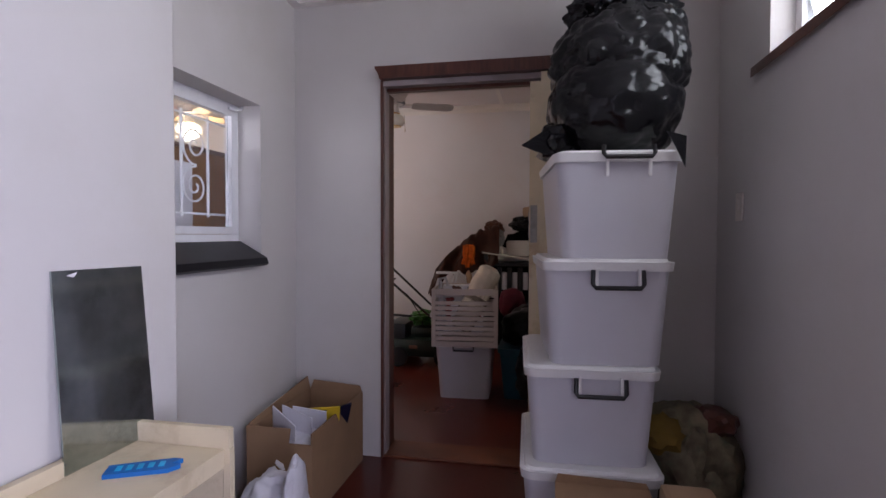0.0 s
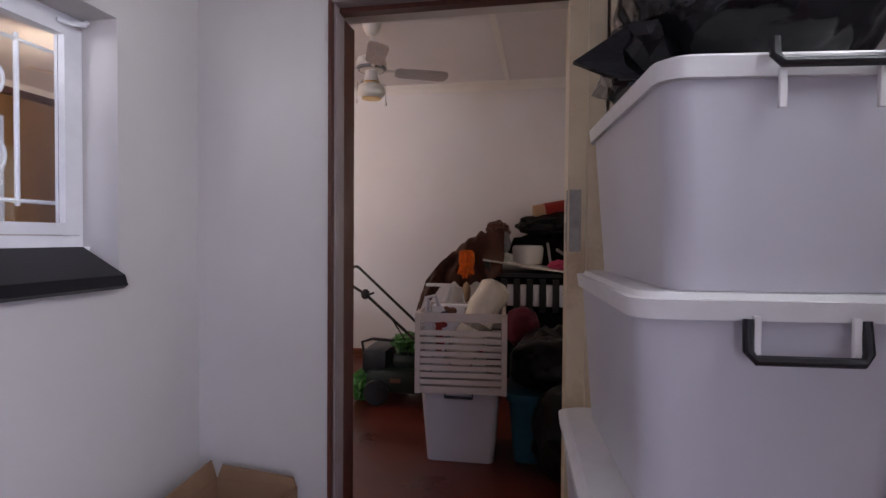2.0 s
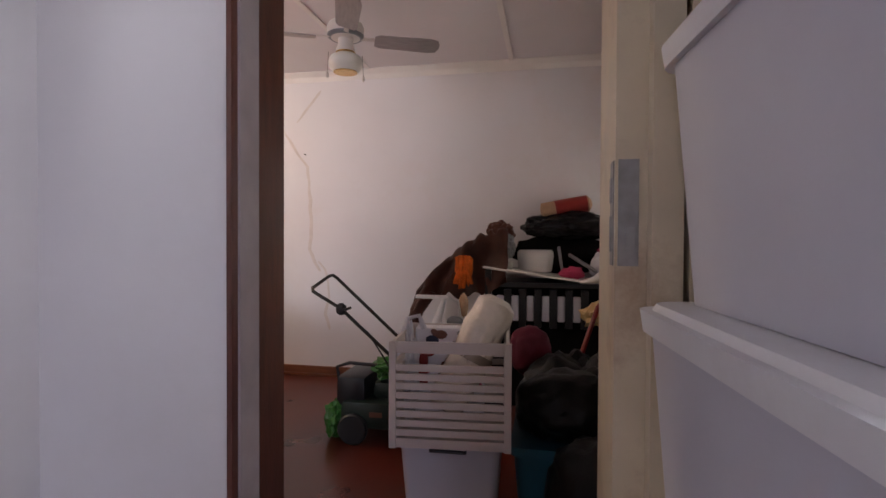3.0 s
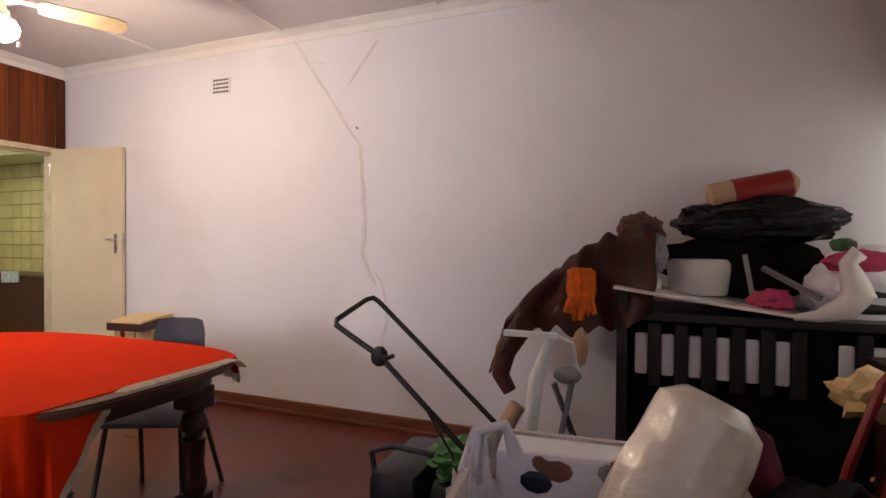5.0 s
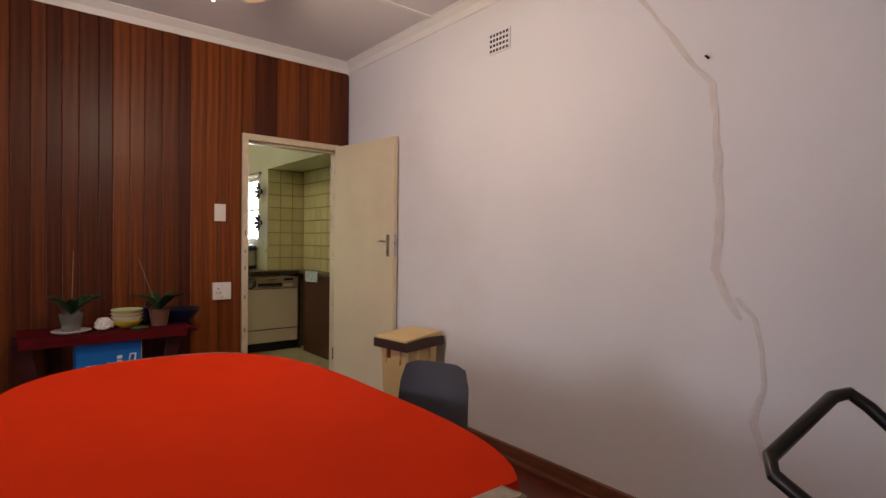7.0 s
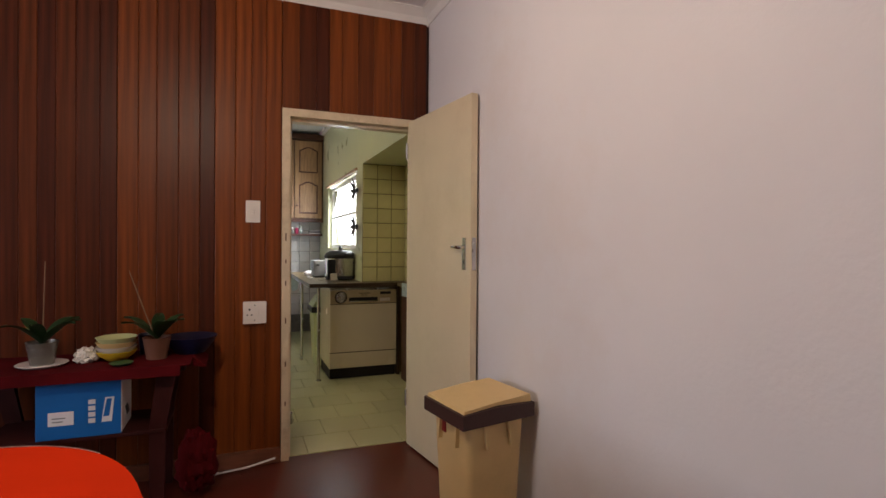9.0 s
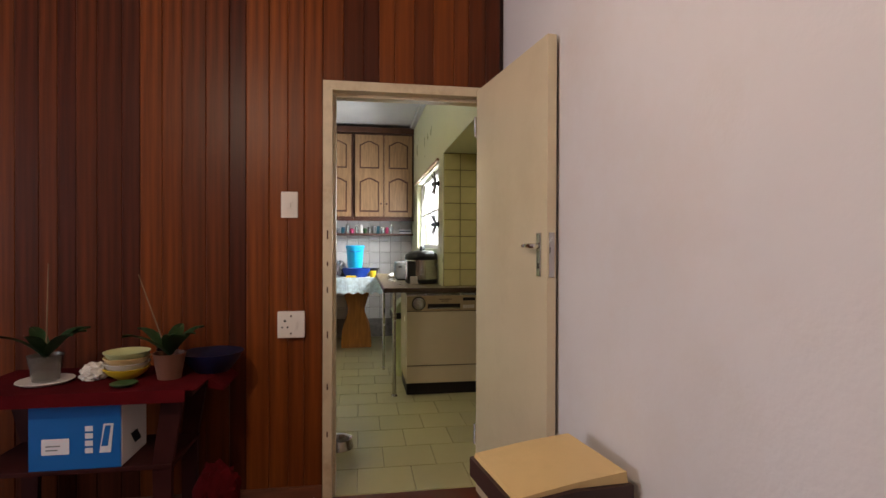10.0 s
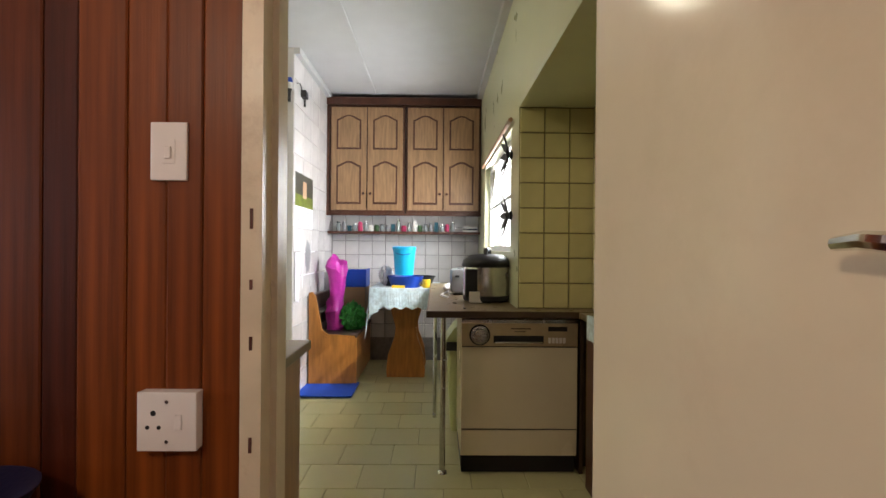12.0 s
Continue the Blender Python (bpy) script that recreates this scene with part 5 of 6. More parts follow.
part("red_panel", bm_blob(bmesh.new(), (-0.06, -0.10, 0.24), (0.12, 0.05, 0.05), 0.3, 3, 94, 3), PINK, cb, "red printed panel", smooth=True)
part("green_print", bm_blob(bmesh.new(), (-0.10, -0.04, 0.31), (0.05, 0.03, 0.03), 0.3, 3, 95, 3), LEAF, cb, "green printed leaf")
single("fabric_roll", bm_blob(bmesh.new(), (-0.03, 5.72, 1.00), (0.09, 0.08, 0.05), 0.35, 4, 96, 3, 0.3), PINK, "small pink fabric bundle on the board", "bundle", True)
for k, (a, b) in enumerate((((-0.10, 5.72, 1.01), (-0.13, 5.74, 1.20)), ((-0.05, 5.80, 1.14), (0.14, 5.66, 1.02)))):
    single("flat_panel", bm_tube(bmesh.new(), [a, b], 0.014, 4), GREY_PLASTIC, "thin grey panel stuck in the heap", "panel")
duck = bm_tube(bmesh.new(), [(0.02, 5.56, 0.995), (0.10, 5.56, 1.005), (0.19, 5.56, 1.04), (0.235, 5.56, 1.10), (0.215, 5.56, 1.17), (0.20, 5.56, 1.22), (0.225, 5.56, 1.255), (0.255, 5.56, 1.24)], [0.012, 0.025, 0.05, 0.06, 0.042, 0.032, 0.034, 0.008], 14)
swan = single("swan_ornament", duck, CERAMIC, "white ceramic bird ornament on the chest", "ornament", True)
swan.location.z = -0.045
single("yellow_cushion", B(0.44, 5.90, 0.937, 0.62, 6.06, 1.17, bevel=0.03), BIN_GREEN, "pale yellow-green foam block on the heap", "cushion", True)

# pushchair-like red frame and yellow packet by the sideboard
rf = thing("folding_trolley", "red enamelled folding trolley frame in the heap", "trolley", (0, 0, 0))
for dx in (0, 0.10):
    part("rail", bm_tube(bmesh.new(), [(-0.08 + dx, 4.80, 0.30), (0.0 + dx, 4.84, 0.62), (0.08 + dx, 4.86, 0.86), (0.13 + dx, 4.88, 0.92), (0.19 + dx, 4.90, 0.88)], 0.014), RED_METAL, rf, smooth=True)
part("crossbar", bm_tube(bmesh.new(), [(-0.02, 4.80, 0.52), (0.12, 4.82, 0.54)], 0.012), RED_METAL, rf)
single("paper_packet", bm_blob(bmesh.new(), (0.12, 4.98, 0.80), (0.12, 0.08, 0.07), 0.4, 4, 97, 3, 0.4), BIN_CREAM, "crumpled cream paper in the heap", "paper")
single("paper_packet", bm_blob(bmesh.new(), (0.22, 4.92, 0.80), (0.06, 0.06, 0.06), 0.2, 4, 98, 3), YELLOW, "crumpled yellow packet in the heap", "paper", True)

# dark sideboard under the east window, with shelves of boxes and a wrapped roll
sb = thing("sideboard", "dark varnished wooden sideboard with panelled doors", "sideboard", (0, 0, 0))
part("carcass", B(0.22, 3.35, 0.0, 0.60, 5.30, 0.82), SIDEBOARD, sb)
part("top", B(0.185, 3.32, 0.82, 0.625, 5.33, 0.855, bevel=0.006), SIDEBOARD, sb)
for k in range(4):
    y = 3.38 + k * 0.48
    dr = part("door", B(0.203, y, 0.06, 0.2195, y + 0.46, 0.78, bevel=0.004), SIDEBOARD, sb)
    part("door_panel", B(0.195, y + 0.06, 0.14, 0.2035, y + 0.40, 0.70, bevel=0.006), SIDEBOARD, dr)
    part("knob", bm_blob(bmesh.new(), (0.188, y + 0.42, 0.45), (0.012, 0.012, 0.012), 0, 1, 0, 2), BRASS, dr)
pole = single("wrapped_tube", bm_lathe(bmesh.new(), [(0.034, 0.0), (0.036, 0.02), (0.035, 0.5), (0.036, 0.72), (0.030, 0.735), (0.0, 0.73)], (0.27, 4.46, 0.856), 18), CLEAR_WRAP, "upright tube in shiny clear wrapping on the sideboard", "tube", True)
shf = thing("shelf_rack", "dark wooden shelf rack standing on the sideboard", "shelf", (0, 0, 0))
part("side", B(0.30, 4.38, 0.856, 0.50, 4.41, 1.50), DARK_WOOD, shf)
part("shelf", B(0.30, 3.50, 1.10, 0.55, 4.38, 1.115), DARK_WOOD, shf)
part("shelf", B(0.30, 3.50, 1.29, 0.55, 4.38, 1.305), DARK_WOOD, shf)
single("carton", B(0.27, 3.95, 1.116, 0.52, 4.36, 1.155, bevel=0.004), CARD_EDGE, "flat pale cardboard carton on the shelf", "box")
single("carton", B(0.27, 3.90, 1.157, 0.52, 4.36, 1.265, bevel=0.01), CARD, "brown cardboard carton on the shelf", "box")
single("black_basin", bm_lathe(bmesh.new(), [(0.06, 0), (0.11, 0.06), (0.115, 0.07), (0.10, 0.065), (0.0, 0.01)], (0.40, 4.20, 1.306), 20), BLACK_PLASTIC, "black plastic bowl on the shelf", "bowl", True)
single("dark_carton", B(0.26, 3.70, 0.857, 0.50, 4.30, 1.06, bevel=0.006), BLACK_CLOTH, "dark box on the sideboard", "box")
single("small_bottle", bm_lathe(bmesh.new(), [(0.018, 0), (0.02, 0.05), (0.008, 0.065), (0.008, 0.08)], (0.24, 4.38, 0.856), 12), PINK, "small bottle on the sideboard", "bottle", True)

# side table with plants
st = thing("side_table", "dark red-brown side table covered with a wine red cloth", "side table", (0, 0, 0))
part("tabletop", B(-5.36, 3.98, 0.665, -4.96, 4.82, 0.690, bevel=0.004), SIDE_WOOD, st)
part("shelf", B(-5.34, 4.02, 0.378, -4.98, 4.74, 0.396, bevel=0.003), SIDE_WOOD, st)
for y in (4.05, 4.70):
    for x in (-5.33, -5.00):
        k = 0.05 if y > 4.4 else -0.05
        part("leg", bm_prism(bmesh.new(), [(y - 0.03, 0.0), (y + 0.03, 0.0), (y + 0.035, 0.395), (y + 0.03 + k, 0.665), (y - 0.05 + k, 0.665), (y - 0.035, 0.395)], "x", x - 0.014, x + 0.014), SIDE_WOOD, st)
ru = bmesh.new()
bm_box(ru, -5.38, 3.97, 0.691, -4.94, 4.84, 0.697)
bm_prism(ru, [(-4.94, 0.697), (-4.936, 0.697), (-4.93, 0.650), (-4.935, 0.650)], "y", 3.98, 4.80)
bm_prism(ru, [(4.84, 0.697), (4.90, 0.655), (4.90, 0.645), (4.84, 0.655)], "x", -5.37, -5.10)
single("table_runner", ru, WINE_CLOTH, "wine red cloth over the side table", "cloth")
bx = thing("blue_box", "blue printed cardboard box on the lower shelf", "box", (-5.10, 4.395, 0.397))
part("carton", B(-0.12, -0.16, 0, 0.12, 0.16, 0.245, bevel=0.002), BLUE_BOX, bx)
part("end_print", B(-0.115, 0.1605, 0.004, 0.115, 0.163, 0.24), PAPER, bx, "pale grey printed end")
part("end_motif", bm_prism(bmesh.new(), [(-0.06, 0.05), (0.0, 0.05), (0.04, 0.10), (-0.02, 0.10)], "y", 0.1632, 0.1645), NAVY, bx)
part("sticker", B(0.1205, -0.115, 0.06, 0.1218, -0.02, 0.12), PAPER, bx, "white address label")
part("print_bar", boxes((0.122, -0.10, 0.075, 0.1225, -0.06, 0.08), (0.122, -0.10, 0.09, 0.1225, -0.05, 0.095)), GREY_PLASTIC, bx)
part("logo", bm_prism(bmesh.new(), [(0.085, 0.06), (0.125, 0.06), (0.135, 0.17), (0.10, 0.17)], "x", 0.1205, 0.1218), PAPER, bx, "white slanted emblem")
part("logo_inner", bm_prism(bmesh.new(), [(0.092, 0.085), (0.115, 0.085), (0.126, 0.163), (0.106, 0.163)], "x", 0.1220, 0.1228), BLUE_BOX, bx)
part("lettering", boxes(*[(0.1205, 0.035, 0.06 + k * 0.028, 0.1215, 0.062, 0.08 + k * 0.028) for k in range(4)]), PAPER, bx, "white brand lettering as plain blocks")


def orchid(at, pot_mat, stalk_to, seed, label):
    t = thing("potted_orchid", label, "plant", at, "plants on the side table")
    part("pot", bm_lathe(bmesh.new(), [(0.045, 0.0), (0.062, 0.10), (0.066, 0.105), (0.060, 0.105), (0.055, 0.08), (0.0, 0.075)], n=22), pot_mat, t, smooth=True)
    rnd = random.Random(seed)
    for k in range(7):
        a = k * 2.4 + rnd.random()
        ln = 0.13 + 0.06 * rnd.random()
        lf = bmesh.new()
        rows = []
        for i in range(7):
            s = i / 6
            w = 0.030 * math.sin(math.pi * (0.12 + 0.86 * s))
            r, z = ln * s, 0.09 + 0.13 * math.sin(1.7 * s) * (0.5 + 0.6 * rnd.random() if i == -1 else 0.8)
            rows.append([lf.verts.new((r, -w, z + 0.008)), lf.verts.new((r, 0, z)), lf.verts.new((r, w, z + 0.008))])
        for p, q in zip(rows, rows[1:]):
            lf.faces.new((p[0], p[1], q[1], q[0]))
            lf.faces.new((p[1], p[2], q[2], q[1]))
        bmesh.ops.solidify(lf, geom=lf.faces[:], thickness=0.002)
        part("leaf", lf, LEAF, t, smooth=True).matrix_basis = pose(0, 0, 0, 0, 0, math.degrees(a))
    part("stalk", bm_tube(bmesh.new(), [(0, 0, 0.08), (stalk_to[0] * 0.3, stalk_to[1] * 0.35, 0.2), (stalk_to[0], stalk_to[1], stalk_to[2])], [0.004, 0.003, 0.002], 6), STALK, t, "bare dry flower stalk")
    return t


sau = single("saucer", bm_lathe(bmesh.new(), [(0.0, 0.0), (0.08, 0.0), (0.10, 0.012), (0.098, 0.014), (0.0, 0.006)], (-5.12, 4.22, 0.698), 28), CERAMIC, "white saucer under the pot", "saucer", True)
orchid((-5.12, 4.22, 0.705), CLEAR, (0.0, 0.01, 0.47), 2, "orchid with a bare stalk in a clear plastic pot")
orchid((-5.13, 4.68, 0.698), TERRACOTTA, (0.0, -0.12, 0.43), 5, "orchid with a leaning bare stalk in a brown pot")
single("shell", bm_blob(bmesh.new(), (-5.15, 4.385, 0.725), (0.05, 0.05, 0.04), 0.3, 4, 101, 4, 0.2, flat=0.698), CERAMIC, "white sea shell on the side table", "shell", True)
bw = thing("bowl_stack", "stack of yellow and white bowls on the side table", "bowl", (-5.16, 4.505, 0.698))
for k, mat in enumerate((YELLOW, CERAMIC, BIN_CREAM, BIN_GREEN)):
    z = k * 0.022
    part("bowl", bm_lathe(bmesh.new(), [(0.04, z), (0.075, z + 0.025), (0.088, z + 0.045), (0.085, z + 0.046), (0.07, z + 0.028), (0.0, z + 0.006)], n=28), mat, bw, smooth=True)
single("green_dish", bm_lathe(bmesh.new(), [(0.03, 0), (0.05, 0.012), (0.048, 0.014), (0.0, 0.004)], (-5.02, 4.55, 0.698), 18), LEAF, "small dark green dish on the side table", "dish", True)
single("navy_bowl", bm_lathe(bmesh.new(), [(0.07, 0), (0.11, 0.05), (0.13, 0.085), (0.125, 0.085), (0.0, 0.01)], (-5.24, 4.82, 0.698), 26), NAVY, "dark blue bowl on the side table", "bowl", True)
single("navy_mug", bm_lathe(bmesh.new(), [(0.035, 0), (0.045, 0.10), (0.042, 0.10), (0.0, 0.01)], (-5.28, 4.62, 0.698), 18), NAVY, "dark blue mug on the side table", "mug", True)
single("red_bag", bm_blob(bmesh.new(), (-5.15, 4.86, 0.16), (0.10, 0.09, 0.16), 0.25, 3, 103, 4, 0.2, flat=0.0), WINE_CLOTH, "wine red cloth bag beside the side table", "bag", True)
single("cable", bm_tube(bmesh.new(), [(-5.36, 5.25, 0.04), (-5.33, 5.1, 0.02), (-5.30, 4.95, 0.02), (-5.25, 4.88, 0.03)], 0.006, 6), PAPER, "white cable along the skirting", "cable", True)

# ---- kitchen: things ----
dw = thing("dishwasher", "almond enamel dishwasher with a champagne control panel", "dishwasher", (-7.14, 6.165, 0))
part("body", B(-0.58, -0.32, 0.10, -0.012, 0.32, 0.85), ENAMEL, dw)
part("plinth", B(-0.55, -0.315, 0.0, -0.03, 0.315, 0.10), BLACK_AND_SHADE, dw, "dark recessed plinth")
part("kick_panel", B(-0.012, -0.318, 0.105, 0.008, 0.318, 0.245, bevel=0.003), ENAMEL, dw)
part("door", B(-0.012, -0.318, 0.253, 0.012, 0.318, 0.70, bevel=0.004), ENAMEL, dw)
cp = part("control_panel", B(-0.012, -0.318, 0.706, 0.014, 0.318, 0.832, bevel=0.003), GOLD_STEEL, dw, "champagne metal control panel")
# black strips put the shade of the door gaps into colour
part("seam", boxes((-0.013, -0.316, 0.243, -0.002, 0.316, 0.255)), BLACK_AND_SHADE, dw, "black strip painted as shade in the gap under the door")
part("seam", boxes((-0.013, -0.316, 0.699, -0.002, 0.316, 0.708)), BLACK_AND_SHADE, dw, "black strip painted as shade in the gap over the door")
part("top_trim", B(-0.012, -0.32, 0.834, 0.016, 0.32, 0.852), STEEL, dw, "bright steel trim")
ring_ = part("dial_ring", bm_lathe(bmesh.new(), [(0.058, 0), (0.057, 0.004), (0.0, 0.004)], n=28), BLACK_AND_SHADE, cp, "dark ring round the dial")
ring_.matrix_basis = pose(0.0142, -0.22, 0.768, 0, 90, 0)
kn = part("dial", bm_lathe(bmesh.new(), [(0.052, 0), (0.050, 0.008), (0.036, 0.010), (0.034, 0.026), (0.0, 0.028)], n=28), STEEL, cp, "round timer dial", smooth=True)
kn.matrix_basis = pose(0.017, -0.22, 0.768, 0, 90, 0)
hd = part("handle_recess", B(0.013, -0.145, 0.725, 0.018, 0.13, 0.765, bevel=0.002), BLACK_AND_SHADE, cp, "dark handle recess")
part("handle_lip", B(0.017, -0.14, 0.722, 0.026, 0.125, 0.733, bevel=0.003), CHROME, cp)
part("display", B(0.0135, 0.155, 0.79, 0.016, 0.26, 0.815), BLACK_AND_SHADE, cp, "dark display window")
for k in range(5):
    part("button", B(0.014, 0.155 + k * 0.020, 0.725, 0.021, 0.170 + k * 0.020, 0.755, bevel=0.002), SWITCH, cp, "small pale button")
part("print_bar", boxes((0.0142, -0.05, 0.80, 0.0152, 0.06, 0.806), (0.0142, -0.03, 0.785, 0.0152, 0.03, 0.789)), COUNTER_EDGE, cp)
ct = thing("counter", "brown laminate worktop on a slim steel leg", "counter", (0, 0, 0))
tp = bmesh.new()
bm_prism(tp, [(-7.09, 5.66), (-7.09, 6.595), (-7.245, 6.595), (-7.245, 6.165), (-9.30, 6.165), (-9.30, 5.66)], "z", 0.868, 0.902)
part("worktop", tp, COUNTER, ct)
part("edge", boxes((-7.092, 5.655, 0.866, -7.084, 6.595, 0.9), (-9.30, 5.652, 0.866, -7.092, 5.66, 0.9)), COUNTER_EDGE, ct, "dark edge strip")
lg = part("leg", bm_tube(bmesh.new(), [(-7.155, 5.745, 0.0), (-7.155, 5.745, 0.868)], 0.016, 12), STEEL, ct, "tubular steel leg", smooth=True)
part("foot", bm_lathe(bmesh.new(), [(0.028, 0), (0.024, 0.012), (0.016, 0.016)], (-7.155, 5.745, 0)), STEEL, lg)
part("leg", bm_tube(bmesh.new(), [(-8.1, 5.70, 0.0), (-8.1, 5.70, 0.868)], 0.014, 10), STEEL, ct)
part("side_panel", B(-7.75, 6.50, 0.0, -7.14, 6.52, 0.868), COUNTER_EDGE, ct)
gb = thing("pedal_bin", "pale green plastic bin with a black lid rim under the counter", "bin", (-7.95, 5.93, 0))
part("body", bm_frustum(bmesh.new(), -0.17, -0.15, 0.17, 0.15, 0, 0.55, 0.03, 0.03), BIN_GREEN, gb, smooth=True)
part("rim", B(-0.18, -0.17, 0.55, 0.18, 0.16, 0.61, bevel=0.012), BLACK_PLASTIC, gb)
part("lid", bm_prism(bmesh.new(), [(-0.16, 0.61), (0.15, 0.61), (0.12, 0.72), (0.0, 0.78), (-0.10, 0.70)], "x", -0.16, 0.16), BIN_GREEN, gb)
ck = thing("pressure_cooker", "black and steel electric pressure cooker on the counter", "cooker", (-7.66, 6.03, 0.902))
part("base", bm_lathe(bmesh.new(), [(0.135, 0.0), (0.15, 0.01), (0.152, 0.04)], n=36), BLACK_PLASTIC, ck, smooth=True)
part("shell", bm_lathe(bmesh.new(), [(0.150, 0.035), (0.152, 0.05), (0.152, 0.215), (0.150, 0.225)], n=36), STEEL, ck, "brushed steel shell", smooth=True)
part("lid", bm_lathe(bmesh.new(), [(0.155, 0.22), (0.160, 0.235), (0.150, 0.265), (0.11, 0.295), (0.04, 0.305), (0.0, 0.305)], n=36), BLACK_PLASTIC, ck, smooth=True)
part("lid_handle", bm_tube(bmesh.new(), [(-0.06, 0.02, 0.295), (-0.05, 0.02, 0.33), (0.05, -0.01, 0.33), (0.06, -0.01, 0.295)], 0.016), BLACK_PLASTIC, ck, smooth=True)
part("control_panel", B(0.10, -0.145, 0.03, 0.135, -0.03, 0.21, bevel=0.01), BLACK_PLASTIC, ck, "black control panel")
part("side_handle", B(-0.03, 0.145, 0.18, 0.05, 0.18, 0.215, bevel=0.008), BLACK_PLASTIC, ck)
part("badge", B(0.136, -0.12, 0.0, 0.142, -0.04, 0.07, bevel=0.004), SWITCH, ck, "white tag")
ts = thing("toaster", "grey toaster on the counter", "toaster", (-8.15, 5.90, 0.902))
part("body", B(-0.13, -0.09, 0.012, 0.13, 0.09, 0.19, bevel=0.035), GREY_PLASTIC, ts, smooth=True)
part("slot", boxes((-0.10, -0.035, 0.186, 0.10, -0.015, 0.192), (-0.10, 0.015, 0.186, 0.10, 0.035, 0.192)), BLACK_AND_SHADE, ts)
part("lever", B(0.128, -0.06, 0.13, 0.15, -0.03, 0.145), BLACK_PLASTIC, ts)
part("foot", boxes((-0.11, -0.07, 0, 0.11, 0.07, 0.014)), BLACK_PLASTIC, ts)
single("white_cable", bm_tube(bmesh.new(), [(-7.80, 5.78, 0.908), (-7.9, 5.74, 0.915), (-8.1, 5.76, 0.91), (-8.3, 5.80, 0.908)], 0.008, 6), PAPER, "white cable lying on the counter", "cable", True)
single("cloth_packet", bm_blob(bmesh.new(), (-8.5, 5.82, 0.925), (0.10, 0.06, 0.03), 0.2, 3, 111, 3, 0.2), PAPER, "folded white cloth on the counter", "cloth", True)

au = thing("base_cabinet", "dark brown wooden base cabinet in the alcove beside the dishwasher", "cabinet", (0, 0, 0))
part("body", B(-6.98, 6.49, 0.0, -5.66, 6.592, 0.866), OAK_DARK, au)
part("worktop", B(-7.08, 6.475, 0.868, -5.64, 6.592, 0.900, bevel=0.003), COUNTER, au)
single("tea_towel", bm_prism(bmesh.new(), [(-6.88, 0.79), (-6.60, 0.80), (-6.60, 0.912), (-6.88, 0.912)], "y", 6.46, 6.474), LACE, "pale folded towel hanging over the alcove worktop", "towel")

# wall cabinets
for k in range(2):
    y0 = 4.585 + k * 0.795
    cab = thing("wall_cabinet", "oak wall cabinet with two arched panel doors", "cabinet", (0, 0, 0), "wall cabinets")
    part("body", B(-10.04, y0, 1.60, -9.745, y0 + 0.785, 2.72), OAK_DARK, cab)
    for j in range(2):
        ya, yb = y0 + 0.02 + j * 0.378, y0 + 0.385 + j * 0.378
        door = part("door", B(-9.745, ya, 1.63, -9.722, yb, 2.70, bevel=0.003), OAK, cab)
        for z0, z1 in ((1.69, 2.16), (2.26, 2.64)):
            arch = [(ya + 0.055, z0), (yb - 0.055, z0), (yb - 0.055, z1 - 0.07)]
            arch += [(yb - 0.055 - (yb - ya - 0.11) * i / 10, z1 - 0.07 + 0.05 * math.sin(math.pi * i / 10) ** 1.5) for i in range(1, 10)] + [(ya + 0.055, z1 - 0.07)]
            part("panel_groove", bm_prism(bmesh.new(), arch, "x", -9.723, -9.7205), OAK_DARK, door, "dark groove round the panel")
            cy, cz = (ya + yb) / 2, (z0 + z1) / 2
            part("raised_panel", bm_prism(bmesh.new(), [(cy + (y - cy) * 0.86, cz + (z - cz) * 0.90) for y, z in arch], "x", -9.722, -9.714), OAK, door, "raised arched panel")
        ky = yb - 0.03 if j == 0 else ya + 0.03
        part("knob", bm_blob(bmesh.new(), (-9.70, ky, 1.80), (0.014, 0.014, 0.014), 0, 1, 0, 2), OAK_DARK, door, "turned wooden knob", smooth=True)
structure("trim_cabinet_top", boxes((-10.04, 4.56, 2.722, -9.70, 6.165, 2.80), (-10.04, 4.555, 1.60, -9.735, 4.583, 2.72), (-9.76, 4.56, 1.575, -9.72, 6.165, 1.598)), OAK_DARK, "dark wooden cornice of the cabinets")
shelf = single("wall_shelf", B(-10.04, 4.56, 1.385, -9.78, 6.165, 1.412, bevel=0.003), OAK_DARK, "dark wooden shelf under the cabinets", "shelf")
rnd = random.Random(12)
JARS = (("glass_jar", JAR, "clear glass jar on the shelf"), ("spice_tin", GREY_PLASTIC, "small dark spice tin on the shelf"), ("tea_box", TEAL, "blue-green tea packet on the shelf"), ("glass_jar", JAR, "clear glass jar on the shelf"), ("mug", PINK, "pink mug on the shelf"), ("glass_jar", JAR, "clear glass jar on the shelf"), ("white_cup", CERAMIC, "white cup on the shelf"), ("bottle", LEAF, "small green bottle on the shelf"))
for k in range(22):
    n_, mat, lab = JARS[k % len(JARS)]
    y = 4.66 + k * 0.058
    h = 0.06 + 0.06 * rnd.random()
    r = 0.020 + 0.008 * rnd.random()
    if n_ == "tea_box":
        single(n_, B(-9.90, y - r, 1.413, -9.86, y + r, 1.413 + h, bevel=0.003), mat, lab, "packet", group="shelf jars")
    else:
        t = single(n_, bm_lathe(bmesh.new(), [(r * 0.9, 0), (r, 0.005), (r, h * 0.8), (r * 0.75, h * 0.9), (r * 0.75, h)], (-9.86, y, 1.413), 16), mat, lab, "jar", True, "shelf jars")
        if n_ == "glass_jar":
            part("lid", bm_lathe(bmesh.new(), [(r * 0.85, h), (r * 0.85, h + 0.012), (0, h + 0.012)], (-9.86, y, 1.413), 16), STEEL if k % 2 else BLACK_PLASTIC, t, "screw lid")
